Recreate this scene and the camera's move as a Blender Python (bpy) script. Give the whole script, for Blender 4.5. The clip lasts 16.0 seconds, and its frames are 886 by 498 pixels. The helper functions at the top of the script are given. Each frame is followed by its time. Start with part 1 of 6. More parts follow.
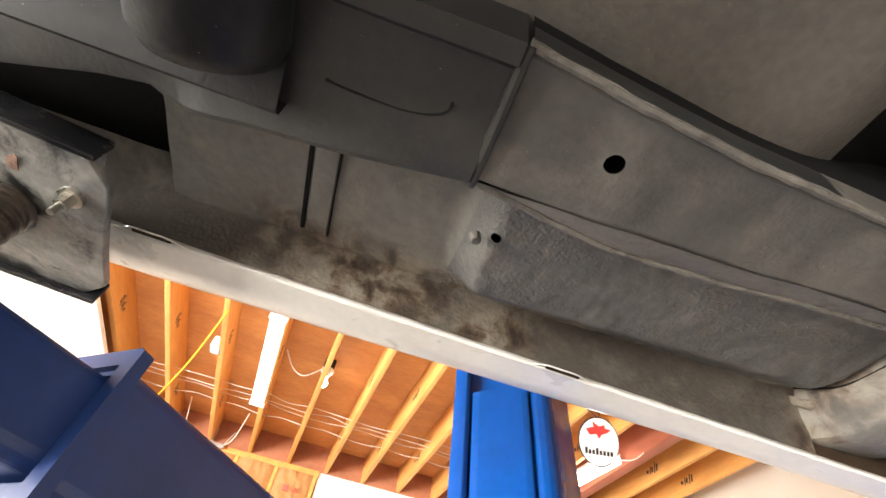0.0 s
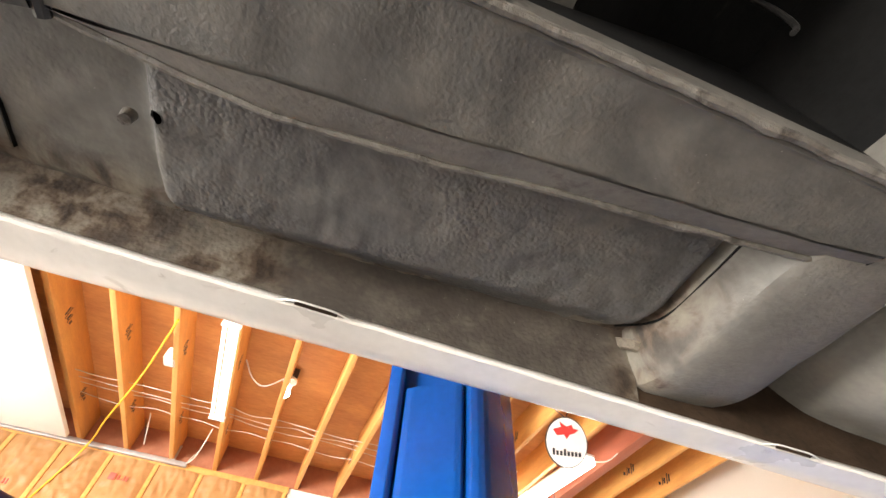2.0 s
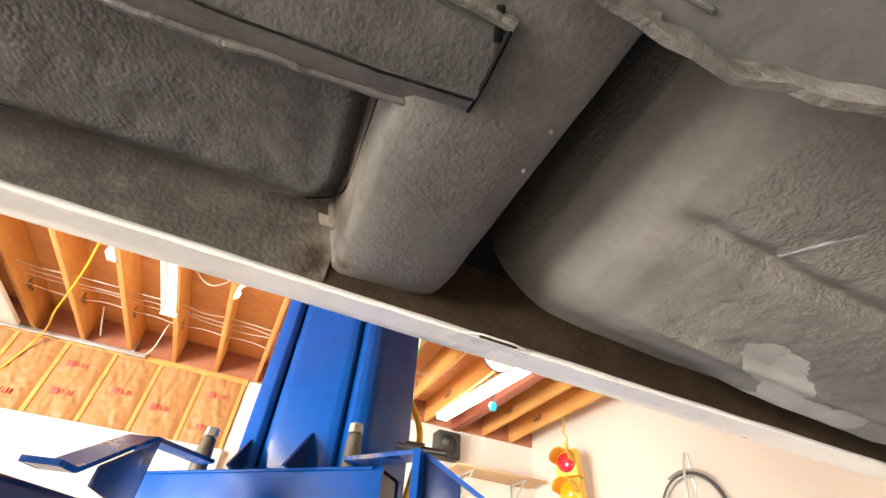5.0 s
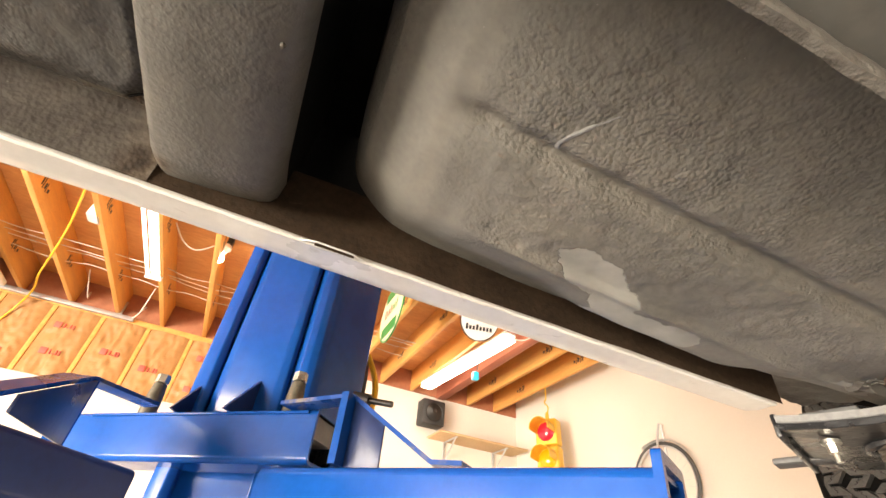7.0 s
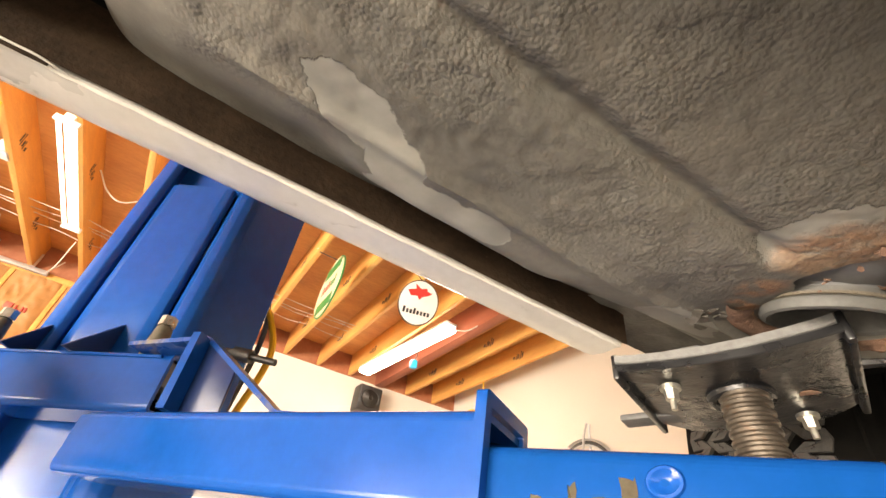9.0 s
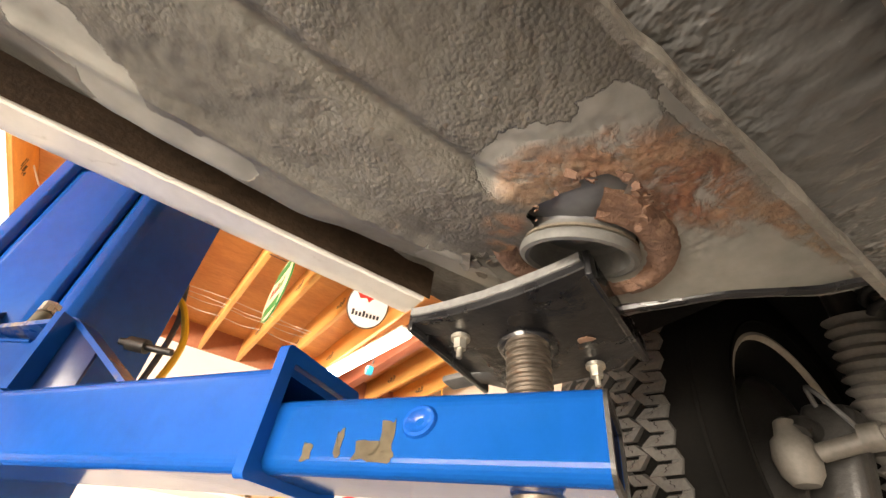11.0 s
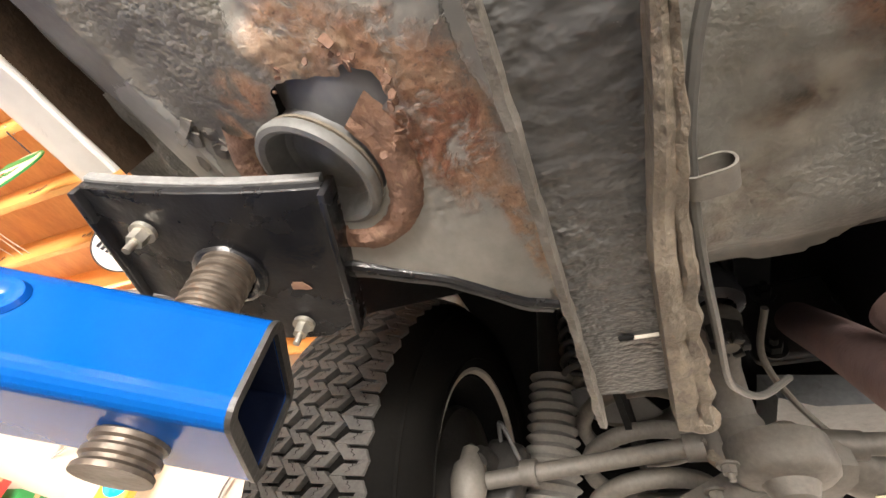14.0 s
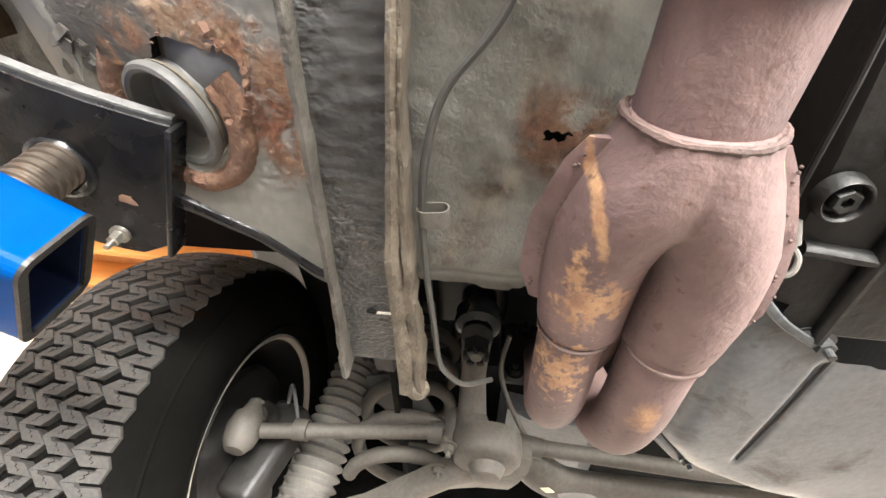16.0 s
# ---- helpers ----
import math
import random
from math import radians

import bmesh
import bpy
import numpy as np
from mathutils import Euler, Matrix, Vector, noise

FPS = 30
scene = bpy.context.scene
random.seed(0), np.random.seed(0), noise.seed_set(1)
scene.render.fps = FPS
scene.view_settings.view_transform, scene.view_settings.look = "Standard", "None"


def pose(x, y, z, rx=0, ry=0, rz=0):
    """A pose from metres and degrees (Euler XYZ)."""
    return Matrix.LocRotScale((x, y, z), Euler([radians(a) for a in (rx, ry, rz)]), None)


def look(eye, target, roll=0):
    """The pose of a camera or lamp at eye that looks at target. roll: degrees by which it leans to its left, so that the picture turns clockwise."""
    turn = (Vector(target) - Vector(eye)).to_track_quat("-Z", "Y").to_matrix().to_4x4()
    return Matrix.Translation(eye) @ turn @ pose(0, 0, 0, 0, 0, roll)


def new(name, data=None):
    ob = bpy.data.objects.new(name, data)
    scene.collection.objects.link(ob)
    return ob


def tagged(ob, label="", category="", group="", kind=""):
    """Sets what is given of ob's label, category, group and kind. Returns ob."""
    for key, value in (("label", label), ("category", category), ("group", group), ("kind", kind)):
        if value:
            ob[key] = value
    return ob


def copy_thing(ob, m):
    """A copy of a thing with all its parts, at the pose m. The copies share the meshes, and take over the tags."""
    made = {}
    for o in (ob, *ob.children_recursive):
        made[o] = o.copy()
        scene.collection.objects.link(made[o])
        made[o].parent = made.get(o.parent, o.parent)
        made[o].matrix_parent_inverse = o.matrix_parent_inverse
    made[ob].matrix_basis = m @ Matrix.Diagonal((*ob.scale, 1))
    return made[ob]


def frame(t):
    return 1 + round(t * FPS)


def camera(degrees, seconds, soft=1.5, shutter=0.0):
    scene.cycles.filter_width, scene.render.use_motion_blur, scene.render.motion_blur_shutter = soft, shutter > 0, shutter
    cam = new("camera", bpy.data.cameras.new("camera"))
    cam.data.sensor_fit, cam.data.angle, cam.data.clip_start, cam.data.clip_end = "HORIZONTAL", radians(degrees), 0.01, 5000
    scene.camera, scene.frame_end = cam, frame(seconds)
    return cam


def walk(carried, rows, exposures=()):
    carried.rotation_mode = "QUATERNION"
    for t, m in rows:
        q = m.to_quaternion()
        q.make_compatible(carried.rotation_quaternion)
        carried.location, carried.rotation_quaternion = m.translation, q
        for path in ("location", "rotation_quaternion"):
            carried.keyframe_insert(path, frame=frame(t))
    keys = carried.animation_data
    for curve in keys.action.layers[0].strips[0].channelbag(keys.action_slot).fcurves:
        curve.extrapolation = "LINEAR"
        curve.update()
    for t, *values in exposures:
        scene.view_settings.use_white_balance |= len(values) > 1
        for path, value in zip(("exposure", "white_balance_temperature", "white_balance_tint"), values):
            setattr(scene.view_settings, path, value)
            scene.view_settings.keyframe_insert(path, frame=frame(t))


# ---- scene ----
cam = camera(91.6, 16.0)

PATH = [
    (0, (0.161, 0.165, 1.601), (0.514, 1.365, 3.161), 8.0),
    (0.5, (0.204, 0.17, 1.637), (0.585, 1.36, 3.199), 5.9),
    (1, (0.24, 0.225, 1.641), (0.635, 1.397, 3.213), 5.3),
    (1.5, (0.343, 0.213, 1.635), (0.736, 1.366, 3.221), 5.2),
    (2, (0.404, 0.189, 1.626), (0.791, 1.332, 3.22), 4.6),
    (2.5, (0.437, 0.173, 1.617), (0.819, 1.312, 3.216), 5.0),
    (3, (0.464, 0.165, 1.608), (0.852, 1.305, 3.205), 5.0),
    (3.5, (0.519, 0.155, 1.618), (0.923, 1.303, 3.205), 5.8),
    (4, (0.576, 0.152, 1.653), (1.055, 1.394, 3.147), 5.7),
    (6.5, (0.762, 0.121, 1.629), (1.402, 1.523, 2.904), 3.9),
    (7, (0.808, 0.112, 1.614), (1.436, 1.536, 2.87), 5.4),
    (7.5, (0.873, 0.111, 1.605), (1.515, 1.541, 2.848), 6.7),
    (8, (0.926, 0.161, 1.605), (1.638, 1.563, 2.842), 7.7),
    (10.5, (1.135, 0.096, 1.584), (1.954, 1.381, 2.879), 5.8),
    (11, (1.178, 0.078, 1.573), (2.032, 1.333, 2.875), 5.1),
    (11.5, (1.227, 0.089, 1.562), (2.135, 1.288, 2.88), 4.8),
    (12, (1.251, 0.099, 1.571), (2.262, 1.186, 2.912), 4.7),
    (12.5, (1.273, 0.099, 1.573), (2.39, 1.041, 2.939), 4.6),
    (13, (1.3, 0.086, 1.576), (2.477, 0.945, 2.947), 4.8),
    (13.5, (1.294, 0.101, 1.577), (2.528, 0.833, 2.97), 5.4),
    (14, (1.286, 0.078, 1.563), (2.576, 0.651, 2.979), 5.4),
    (14.5, (1.256, 0.05, 1.517), (2.575, 0.439, 2.97), 4.7),
    (15, (1.264, -0.04, 1.507), (2.594, 0.283, 2.965), 5.7),
    (15.5, (1.259, -0.046, 1.493), (2.613, 0.174, 2.948), 7.5),
    (16, (1.234, -0.007, 1.484), (2.595, 0.019, 2.95), 7.0),
]
K = 0.92  # metres to one unit of the plan
walk(cam, [(t, look([K * v for v in eye], [K * v for v in target], roll)) for t, eye, target, roll in PATH],
     exposures=[(0, 0.68, 6500, 10), (0.6, 0.6, 6500, 10), (1.5, 0.6, 6550, 11), (4, 0.52, 6500, 11), (7, 0.57, 7450, 12), (8.2, 0.5, 7750, 12), (10.5, 0.6, 7700, 13), (11.5, 0.69, 7400, 13), (12, 0.68, 7250, 13), (12.5, 0.82, 7150, 14), (14.5, 1.1, 6600, 12), (15.5, 0.94, 6400, 10), (16, 1.27, 6300, 10)])

# ---------------------------------------------------------------- light
world = bpy.data.worlds.new("daylight")
scene.world = world
world.use_nodes = True
wn = world.node_tree.nodes
sky = wn.new("ShaderNodeTexSky")
sky.sky_type, sky.sun_disc, sky.sun_elevation, sky.sun_rotation = "NISHITA", False, radians(25), radians(246)
wn["Background"].inputs[1].default_value = 0.05
world.node_tree.links.new(sky.outputs[0], wn["Background"].inputs[0])


def area_lamp(name, m, sx, sy, watts, colour):
    data = bpy.data.lights.new(name, "AREA")
    data.shape, data.size, data.size_y, data.energy, data.color = "RECTANGLE", sx, sy, watts, colour
    ob = new(name, data)
    ob.matrix_world = m
    return ob


DOOR_WATTS = 1330
# daylight through the open garage door behind the car; the side lamp is added fill
area_lamp("door_daylight", look((-4.3, -1.0, 1.2), (0.2, -0.2, 0.4)), 4.8, 2.2, DOOR_WATTS, (1.0, 0.96, 0.9))
area_lamp("side_fill", look((0.6, -4.75, 1.15), (0.9, -0.4, 0.4)), 3.9, 2.1, 110, (1.0, 0.97, 0.92))
sun = bpy.data.lights.new("sun", "SUN")
sun.energy, sun.angle, sun.color = 2.6, radians(0.5), (1.0, 0.95, 0.88)
new("sun", sun).matrix_world = look((-9, -4, 4.6), (0, 0, 0))


# ---------------------------------------------------------------- materials
def nodes_of(name):
    m = bpy.data.materials.new(name)
    m.use_nodes = True
    nt = m.node_tree
    return m, nt, nt.nodes["Principled BSDF"]


def link(nt, a, b):
    nt.links.new(a, b)


def coords(nt, scale=(1, 1, 1), source="Object"):
    tc = nt.nodes.new("ShaderNodeTexCoord")
    mp = nt.nodes.new("ShaderNodeMapping")
    mp.inputs["Scale"].default_value = scale
    link(nt, tc.outputs[source], mp.inputs["Vector"])
    return mp.outputs["Vector"]


def noise_of(nt, vec, scale, detail=4.0, rough=0.55, distort=0.0):
    n = nt.nodes.new("ShaderNodeTexNoise")
    n.inputs["Scale"].default_value, n.inputs["Detail"].default_value = scale, detail
    n.inputs["Roughness"].default_value, n.inputs["Distortion"].default_value = rough, distort
    link(nt, vec, n.inputs["Vector"])
    return n.outputs["Fac"]


def ramp_of(nt, fac, stops):
    r = nt.nodes.new("ShaderNodeValToRGB")
    el = r.color_ramp.elements
    while len(el) < len(stops):
        el.new(0.5)
    for e, (p, c) in zip(el, stops):
        e.position, e.color = p, (*c, 1) if len(c) == 3 else c
    link(nt, fac, r.inputs["Fac"])
    return r.outputs["Color"]


def mix_of(nt, fac, a, b, mode="MIX"):
    m = nt.nodes.new("ShaderNodeMix")
    m.data_type, m.blend_type = "RGBA", mode
    for sock, v in ((m.inputs[0], fac), (m.inputs[6], a), (m.inputs[7], b)):
        if isinstance(v, bpy.types.NodeSocket):
            link(nt, v, sock)
        else:
            sock.default_value = v if isinstance(v, (int, float)) else (*v, 1)
    return m.outputs[2]


def calc(nt, op, a, b=0.0):
    m = nt.nodes.new("ShaderNodeMath")
    m.operation = op
    for sock, v in ((m.inputs[0], a), (m.inputs[1], b)):
        if isinstance(v, bpy.types.NodeSocket):
            link(nt, v, sock)
        else:
            sock.default_value = v
    return m.outputs[0]


def bump_of(nt, height, strength, distance, under=None):
    b = nt.nodes.new("ShaderNodeBump")
    b.inputs["Strength"].default_value, b.inputs["Distance"].default_value = strength, distance
    link(nt, height, b.inputs["Height"])
    if under is not None:
        link(nt, under, b.inputs["Normal"])
    return b.outputs["Normal"]


def surface(name, low, high, rough=(0.5, 0.7), metal=0.0, big=6.0, fine=120.0, bump=0.3, depth=0.001, stretch=(1, 1, 1), dirt=None, dirt_at=0.6, dirt_scale=9.0, coat=0.0, spec=0.5):
    """A surface with colour that varies at two sizes, uneven gloss, fine relief and stains."""
    m, nt, b = nodes_of(name)
    v = coords(nt, stretch)
    n1, n2 = noise_of(nt, v, big, 5, 0.6, 0.3), noise_of(nt, v, fine, 4, 0.6)
    both = calc(nt, "ADD", calc(nt, "MULTIPLY", n1, 0.65), calc(nt, "MULTIPLY", n2, 0.35))
    col = ramp_of(nt, both, [(0.32, low), (0.68, high)])
    if dirt:
        d = noise_of(nt, v, dirt_scale, 8, 0.65, 0.6)
        col = mix_of(nt, ramp_of(nt, d, [(dirt_at, (0, 0, 0)), (dirt_at + 0.12, (1, 1, 1))]), col, dirt)
    link(nt, col, b.inputs["Base Color"])
    r = ramp_of(nt, n1, [(0.3, (rough[0],) * 3), (0.7, (rough[1],) * 3)])
    link(nt, r, b.inputs["Roughness"])
    b.inputs["Metallic"].default_value = metal
    b.inputs["Coat Weight"].default_value = coat
    b.inputs["Specular IOR Level"].default_value = spec
    b.inputs["Coat Roughness"].default_value = 0.08
    link(nt, bump_of(nt, n2, bump, depth), b.inputs["Normal"])
    return m


def blob(nt, vec, cx, cy, rx, ry, turn=0.0, ragged=0.5, grain=28.0, soft=0.05):
    """A ragged-edged stain round (cx, cy) of the underbody: 1 inside, 0 outside."""
    mp = nt.nodes.new("ShaderNodeMapping")
    mp.vector_type = "TEXTURE"
    mp.inputs["Location"].default_value, mp.inputs["Rotation"].default_value = (cx, cy, 1.85), (0, 0, radians(turn))
    mp.inputs["Scale"].default_value = (rx, ry, 100)
    link(nt, vec, mp.inputs["Vector"])
    ln = nt.nodes.new("ShaderNodeVectorMath")
    ln.operation = "LENGTH"
    link(nt, mp.outputs["Vector"], ln.inputs[0])
    n = calc(nt, "MULTIPLY", calc(nt, "SUBTRACT", noise_of(nt, vec, grain, 6, 0.65), 0.5), ragged * 3)
    d = calc(nt, "ADD", ln.outputs["Value"], n)
    return ramp_of(nt, d, [(1.0 - soft if soft < 1 else 0.0, (1, 1, 1)), (1.0, (0, 0, 0))])


def union(nt, *facs):
    out = facs[0]
    for f in facs[1:]:
        out = calc(nt, "MAXIMUM", out, f)
    return out


def undercoat(name, low=(0.055, 0.052, 0.048), high=(0.105, 0.1, 0.09), crinkle=150.0, depth=0.0025, strength=0.5, patches=(), rust=(), brown=(), dust=0.35, grain=0.6, gloss=0.5, rust_tone=1.0, stretch=(1, 1, 1), spec=0.4, calm=(), pebble=0):
    """Sprayed black-grey underbody sealant: crinkled, dusty, with bare paint, dirt and rust where given."""
    m, nt, b = nodes_of(name)
    v = coords(nt, stretch)
    n1, n2, n3 = noise_of(nt, v, 5, 5, 0.6, 0.3), noise_of(nt, v, crinkle, grain, 0.5), noise_of(nt, v, crinkle * 0.4, 1.5, 0.5)
    if pebble:
        near = nt.nodes.new("ShaderNodeTexVoronoi")
        near.inputs["Scale"].default_value = pebble
        link(nt, v, near.inputs["Vector"])
        lump = calc(nt, "MULTIPLY", calc(nt, "SUBTRACT", 0.8, near.outputs["Distance"]), noise_of(nt, v, pebble * 0.35, 2, 0.5))
        n2 = calc(nt, "ADD", calc(nt, "MULTIPLY", lump, 0.9), calc(nt, "MULTIPLY", n2, 0.5))
    where = ramp_of(nt, noise_of(nt, v, 7, 2, 0.5, 0.5), [(0.36, (0.12,) * 3), (0.58, (1, 1, 1))])
    tone = calc(nt, "ADD", calc(nt, "MULTIPLY", n1, 0.7), calc(nt, "MULTIPLY", n3, 0.3))
    col = ramp_of(nt, tone, [(0.3, low), (0.7, high)])
    haze = ramp_of(nt, noise_of(nt, v, 13, 7, 0.65, 0.4), [(0.5, (0, 0, 0)), (0.75, (dust,) * 3)])
    col = mix_of(nt, haze, col, (0.2, 0.18, 0.145))
    specks = ramp_of(nt, noise_of(nt, v, 420, 2, 0.5), [(0.74, (0, 0, 0)), (0.79, (0.5,) * 3)])
    col = mix_of(nt, specks, col, (0.26, 0.25, 0.23))
    height = calc(nt, "ADD", calc(nt, "MULTIPLY", n2, 0.9), calc(nt, "MULTIPLY", n3, 0.6))
    if calm:
        where = calc(nt, "MULTIPLY", where, calc(nt, "SUBTRACT", 1.0, calc(nt, "MULTIPLY", union(nt, *[blob(nt, v, *a) for a in calm]), 0.9)))
    height = calc(nt, "MULTIPLY", height, where)
    rough, cover = gloss, None
    if brown:
        f = union(nt, *[blob(nt, v, *a) for a in brown])
        earth = ramp_of(nt, noise_of(nt, v, 30, 4, 0.55, 0.4), [(0.38, (0.02, 0.012, 0.007)), (0.46, (0.07, 0.047, 0.03)), (0.55, (0.15, 0.128, 0.098)), (0.7, (0.2, 0.178, 0.142))])
        col = mix_of(nt, calc(nt, "MULTIPLY", f, 0.85), col, earth)
    if patches:
        cover = union(nt, *[blob(nt, v, *a) for a in patches])
        bare = ramp_of(nt, noise_of(nt, v, 22, 5, 0.6), [(0.35, (0.185, 0.182, 0.166)), (0.7, (0.275, 0.268, 0.244))])
        col = mix_of(nt, cover, col, bare)
        height = calc(nt, "MULTIPLY", height, calc(nt, "SUBTRACT", 1.0, calc(nt, "MULTIPLY", cover, 0.93)))
        height = calc(nt, "SUBTRACT", height, calc(nt, "MULTIPLY", cover, 0.35))
    if rust:
        f = union(nt, *[blob(nt, v, *a, 0.45) for a in rust])
        scale_rust = noise_of(nt, v, 75, 9, 0.75, 0.5)
        ox = ramp_of(nt, scale_rust, [(0.3, (0.06, 0.034, 0.024)), (0.44, (0.19, 0.09, 0.055)), (0.58, (0.32, 0.165, 0.095)), (0.74, (0.42, 0.29, 0.2))])
        pale = ramp_of(nt, noise_of(nt, v, 24, 5, 0.6, 0.6), [(0.44, (0, 0, 0)), (0.64, (0.6,) * 3)])
        pale = union(nt, pale, calc(nt, "MULTIPLY", blob(nt, v, 1.5, 0.19, 0.075, 0.03, -5, 0.7, 50, 0.6), 0.75), calc(nt, "MULTIPLY", blob(nt, v, 1.316, 0.29, 0.03, 0.062, 10, 0.7, 50, 0.6), 0.8))
        ox = mix_of(nt, pale, ox, ramp_of(nt, noise_of(nt, v, 90, 5, 0.7), [(0.36, (0.2, 0.13, 0.08)), (0.62, (0.36, 0.27, 0.185))]))
        ox = mix_of(nt, ramp_of(nt, noise_of(nt, v, 260, 3, 0.6), [(0.6, (0, 0, 0)), (0.68, (0.6,) * 3)]), ox, (0.06, 0.034, 0.024))
        if rust_tone < 1:
            ox = mix_of(nt, 1.0, ox, (rust_tone, rust_tone * 0.95, rust_tone * 0.9), "MULTIPLY")
        deep = calc(nt, "MULTIPLY", blob(nt, v, 1.392, 0.232, 0.05, 0.036, -15, 0.8, 50, 0.7), 0.55)
        ox = mix_of(nt, deep, ox, ramp_of(nt, noise_of(nt, v, 120, 5, 0.7), [(0.38, (0.07, 0.028, 0.018)), (0.6, (0.25, 0.095, 0.05))]))
        f = calc(nt, "MULTIPLY", f, ramp_of(nt, noise_of(nt, v, 30, 7, 0.7, 0.4), [(0.4, (0.12,) * 3), (0.5, (1, 1, 1))]))
        col = mix_of(nt, f, col, ox)
        height = mix_of(nt, f, height, calc(nt, "MULTIPLY", scale_rust, 1.5))
    link(nt, col, b.inputs["Base Color"])
    b.inputs["Roughness"].default_value = rough
    b.inputs["Specular IOR Level"].default_value = spec
    link(nt, bump_of(nt, height, strength, depth), b.inputs["Normal"])
    return m


def glow(name, colour, strength):
    m, nt, b = nodes_of(name)
    b.inputs["Base Color"].default_value = (0.9, 0.9, 0.9, 1)
    b.inputs["Emission Color"].default_value = (*colour, 1)
    b.inputs["Emission Strength"].default_value = strength
    return m


FLOOR_PATCHES = [(1.012, 0.373, 0.04, 0.021, 22, 0.26, 70), (0.992, 0.366, 0.022, 0.016, 20, 0.26, 70), (1.048, 0.395, 0.024, 0.022, 35, 0.2, 60), (1.055, 0.425, 0.022, 0.022, 0, 0.25, 60), (1.09, 0.41, 0.044, 0.0165, 0, 0.2, 60), (1.125, 0.405, 0.026, 0.0165, 0, 0.2, 60),
                 (1.45, 0.26, 0.115, 0.09, -25, 0.3, 34), (1.317, 0.214, 0.024, 0.024, 20, 0.3, 50), (1.36, 0.178, 0.04, 0.014, -10, 0.35, 50), (1.3, 0.265, 0.03, 0.042, 20, 0.28, 45), (1.335, 0.402, 0.05, 0.024, 8, 0.3, 40)]
FLOOR_CALM = [(0.83, 0.33, 0.035, 0.3, 0, 0.1, 20, 0.5), (0.87, 0.39, 0.05, 0.05, 0, 0.15, 20, 0.6), (0.95, 0.425, 0.2, 0.036, -4, 0.12, 20, 0.4), (1.2, 0.425, 0.2, 0.04, -6, 0.12, 20, 0.4)]
FLOOR_RUST = [(1.313, 0.272, 0.03, 0.04, 20, 0.35, 50), (1.335, 0.242, 0.035, 0.024, -20, 0.4, 50), (1.365, 0.212, 0.055, 0.027, -18, 0.4, 45), (1.41, 0.215, 0.045, 0.03, -10, 0.4, 45), (1.39, 0.245, 0.03, 0.025, 0, 0.35, 50),
              (1.475, 0.195, 0.07, 0.0125, -5, 0.5, 50), (1.548, 0.186, 0.018, 0.01, 0, 0.5, 50), (1.326, 0.325, 0.018, 0.022, 0, 0.4, 50), (1.345, 0.352, 0.022, 0.01, 0, 0.5, 50)]
UNDER = undercoat("underbody_sealant", (0.05, 0.048, 0.046), (0.1, 0.097, 0.09), crinkle=340, depth=0.0026, strength=0.85, gloss=0.6, pebble=300, brown=[(0.08, 0.465, 0.14, 0.045, 0, 0.9, 22), (0.26, 0.47, 0.16, 0.04, 0, 1.0, 26), (0.45, 0.48, 0.14, 0.035, 0, 0.9, 22), (0.62, 0.475, 0.06, 0.05, 0, 0.9, 22)])
UNDER_FRONT = undercoat("front_floor_sealant", (0.08, 0.076, 0.068), (0.146, 0.138, 0.12), crinkle=430, depth=0.0019, strength=0.75, grain=3.6, gloss=0.62, patches=FLOOR_PATCHES, rust=FLOOR_RUST, calm=FLOOR_CALM, pebble=330)
UNDER_RAIL = undercoat("rail_sealant", (0.038, 0.036, 0.033), (0.073, 0.07, 0.063), crinkle=340, depth=0.0013, strength=0.5, grain=1.6, gloss=0.6)
REAR_SMOOTH = undercoat("rear_floor_sealant", (0.068, 0.065, 0.058), (0.138, 0.13, 0.115), crinkle=300, depth=0.0012, strength=0.5, brown=[(0.07, 0.44, 0.1, 0.035, 0, 0.8, 22, 0.9), (0.17, 0.45, 0.09, 0.04, 0, 0.8, 22, 0.9)], dust=0.6, gloss=0.65)
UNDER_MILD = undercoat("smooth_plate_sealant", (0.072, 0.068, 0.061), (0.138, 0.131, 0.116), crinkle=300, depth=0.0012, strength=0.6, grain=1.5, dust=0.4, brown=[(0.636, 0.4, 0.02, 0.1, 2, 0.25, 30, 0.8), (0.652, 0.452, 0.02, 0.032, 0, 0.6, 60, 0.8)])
# Two dark sealants with the shade round the axle tube in their colour.
REAR_PLATE = undercoat("shaded_rear_plate_sealant", (0.005, 0.005, 0.005), (0.015, 0.015, 0.0145), crinkle=300, depth=0.0008, strength=0.4, dust=0.04, spec=0.15)
CLOSING_PLATE = undercoat("shaded_closing_plate_sealant", (0.008, 0.0082, 0.008), (0.024, 0.024, 0.0235), crinkle=300, depth=0.001, strength=0.4, dust=0.1)
# Near-black for cavities, gaps, slots and wheel dish: shade put into the colour.
UNDER_DARK = surface("cavity_shade_black", (0.003, 0.003, 0.003), (0.01, 0.0098, 0.0095), (0.8, 0.95), 0, 12, 150, 0.3, 0.002, dirt=(0.02, 0.019, 0.017), dirt_at=0.66, dirt_scale=20, spec=0.1)
WRINKLE = undercoat("wrinkled_rail_sealant", (0.031, 0.031, 0.031), (0.066, 0.066, 0.063), crinkle=260, stretch=(1, 0.75, 1), grain=1.2, depth=0.0045, strength=0.75, dust=0.25)
# Lighter sealant for the tunnel side's lit rear part, light in the colour.
UNDER_MID = undercoat("lit_tunnel_sealant", (0.09, 0.086, 0.079), (0.17, 0.161, 0.143), crinkle=330, depth=0.0014, strength=0.6, dust=0.15)
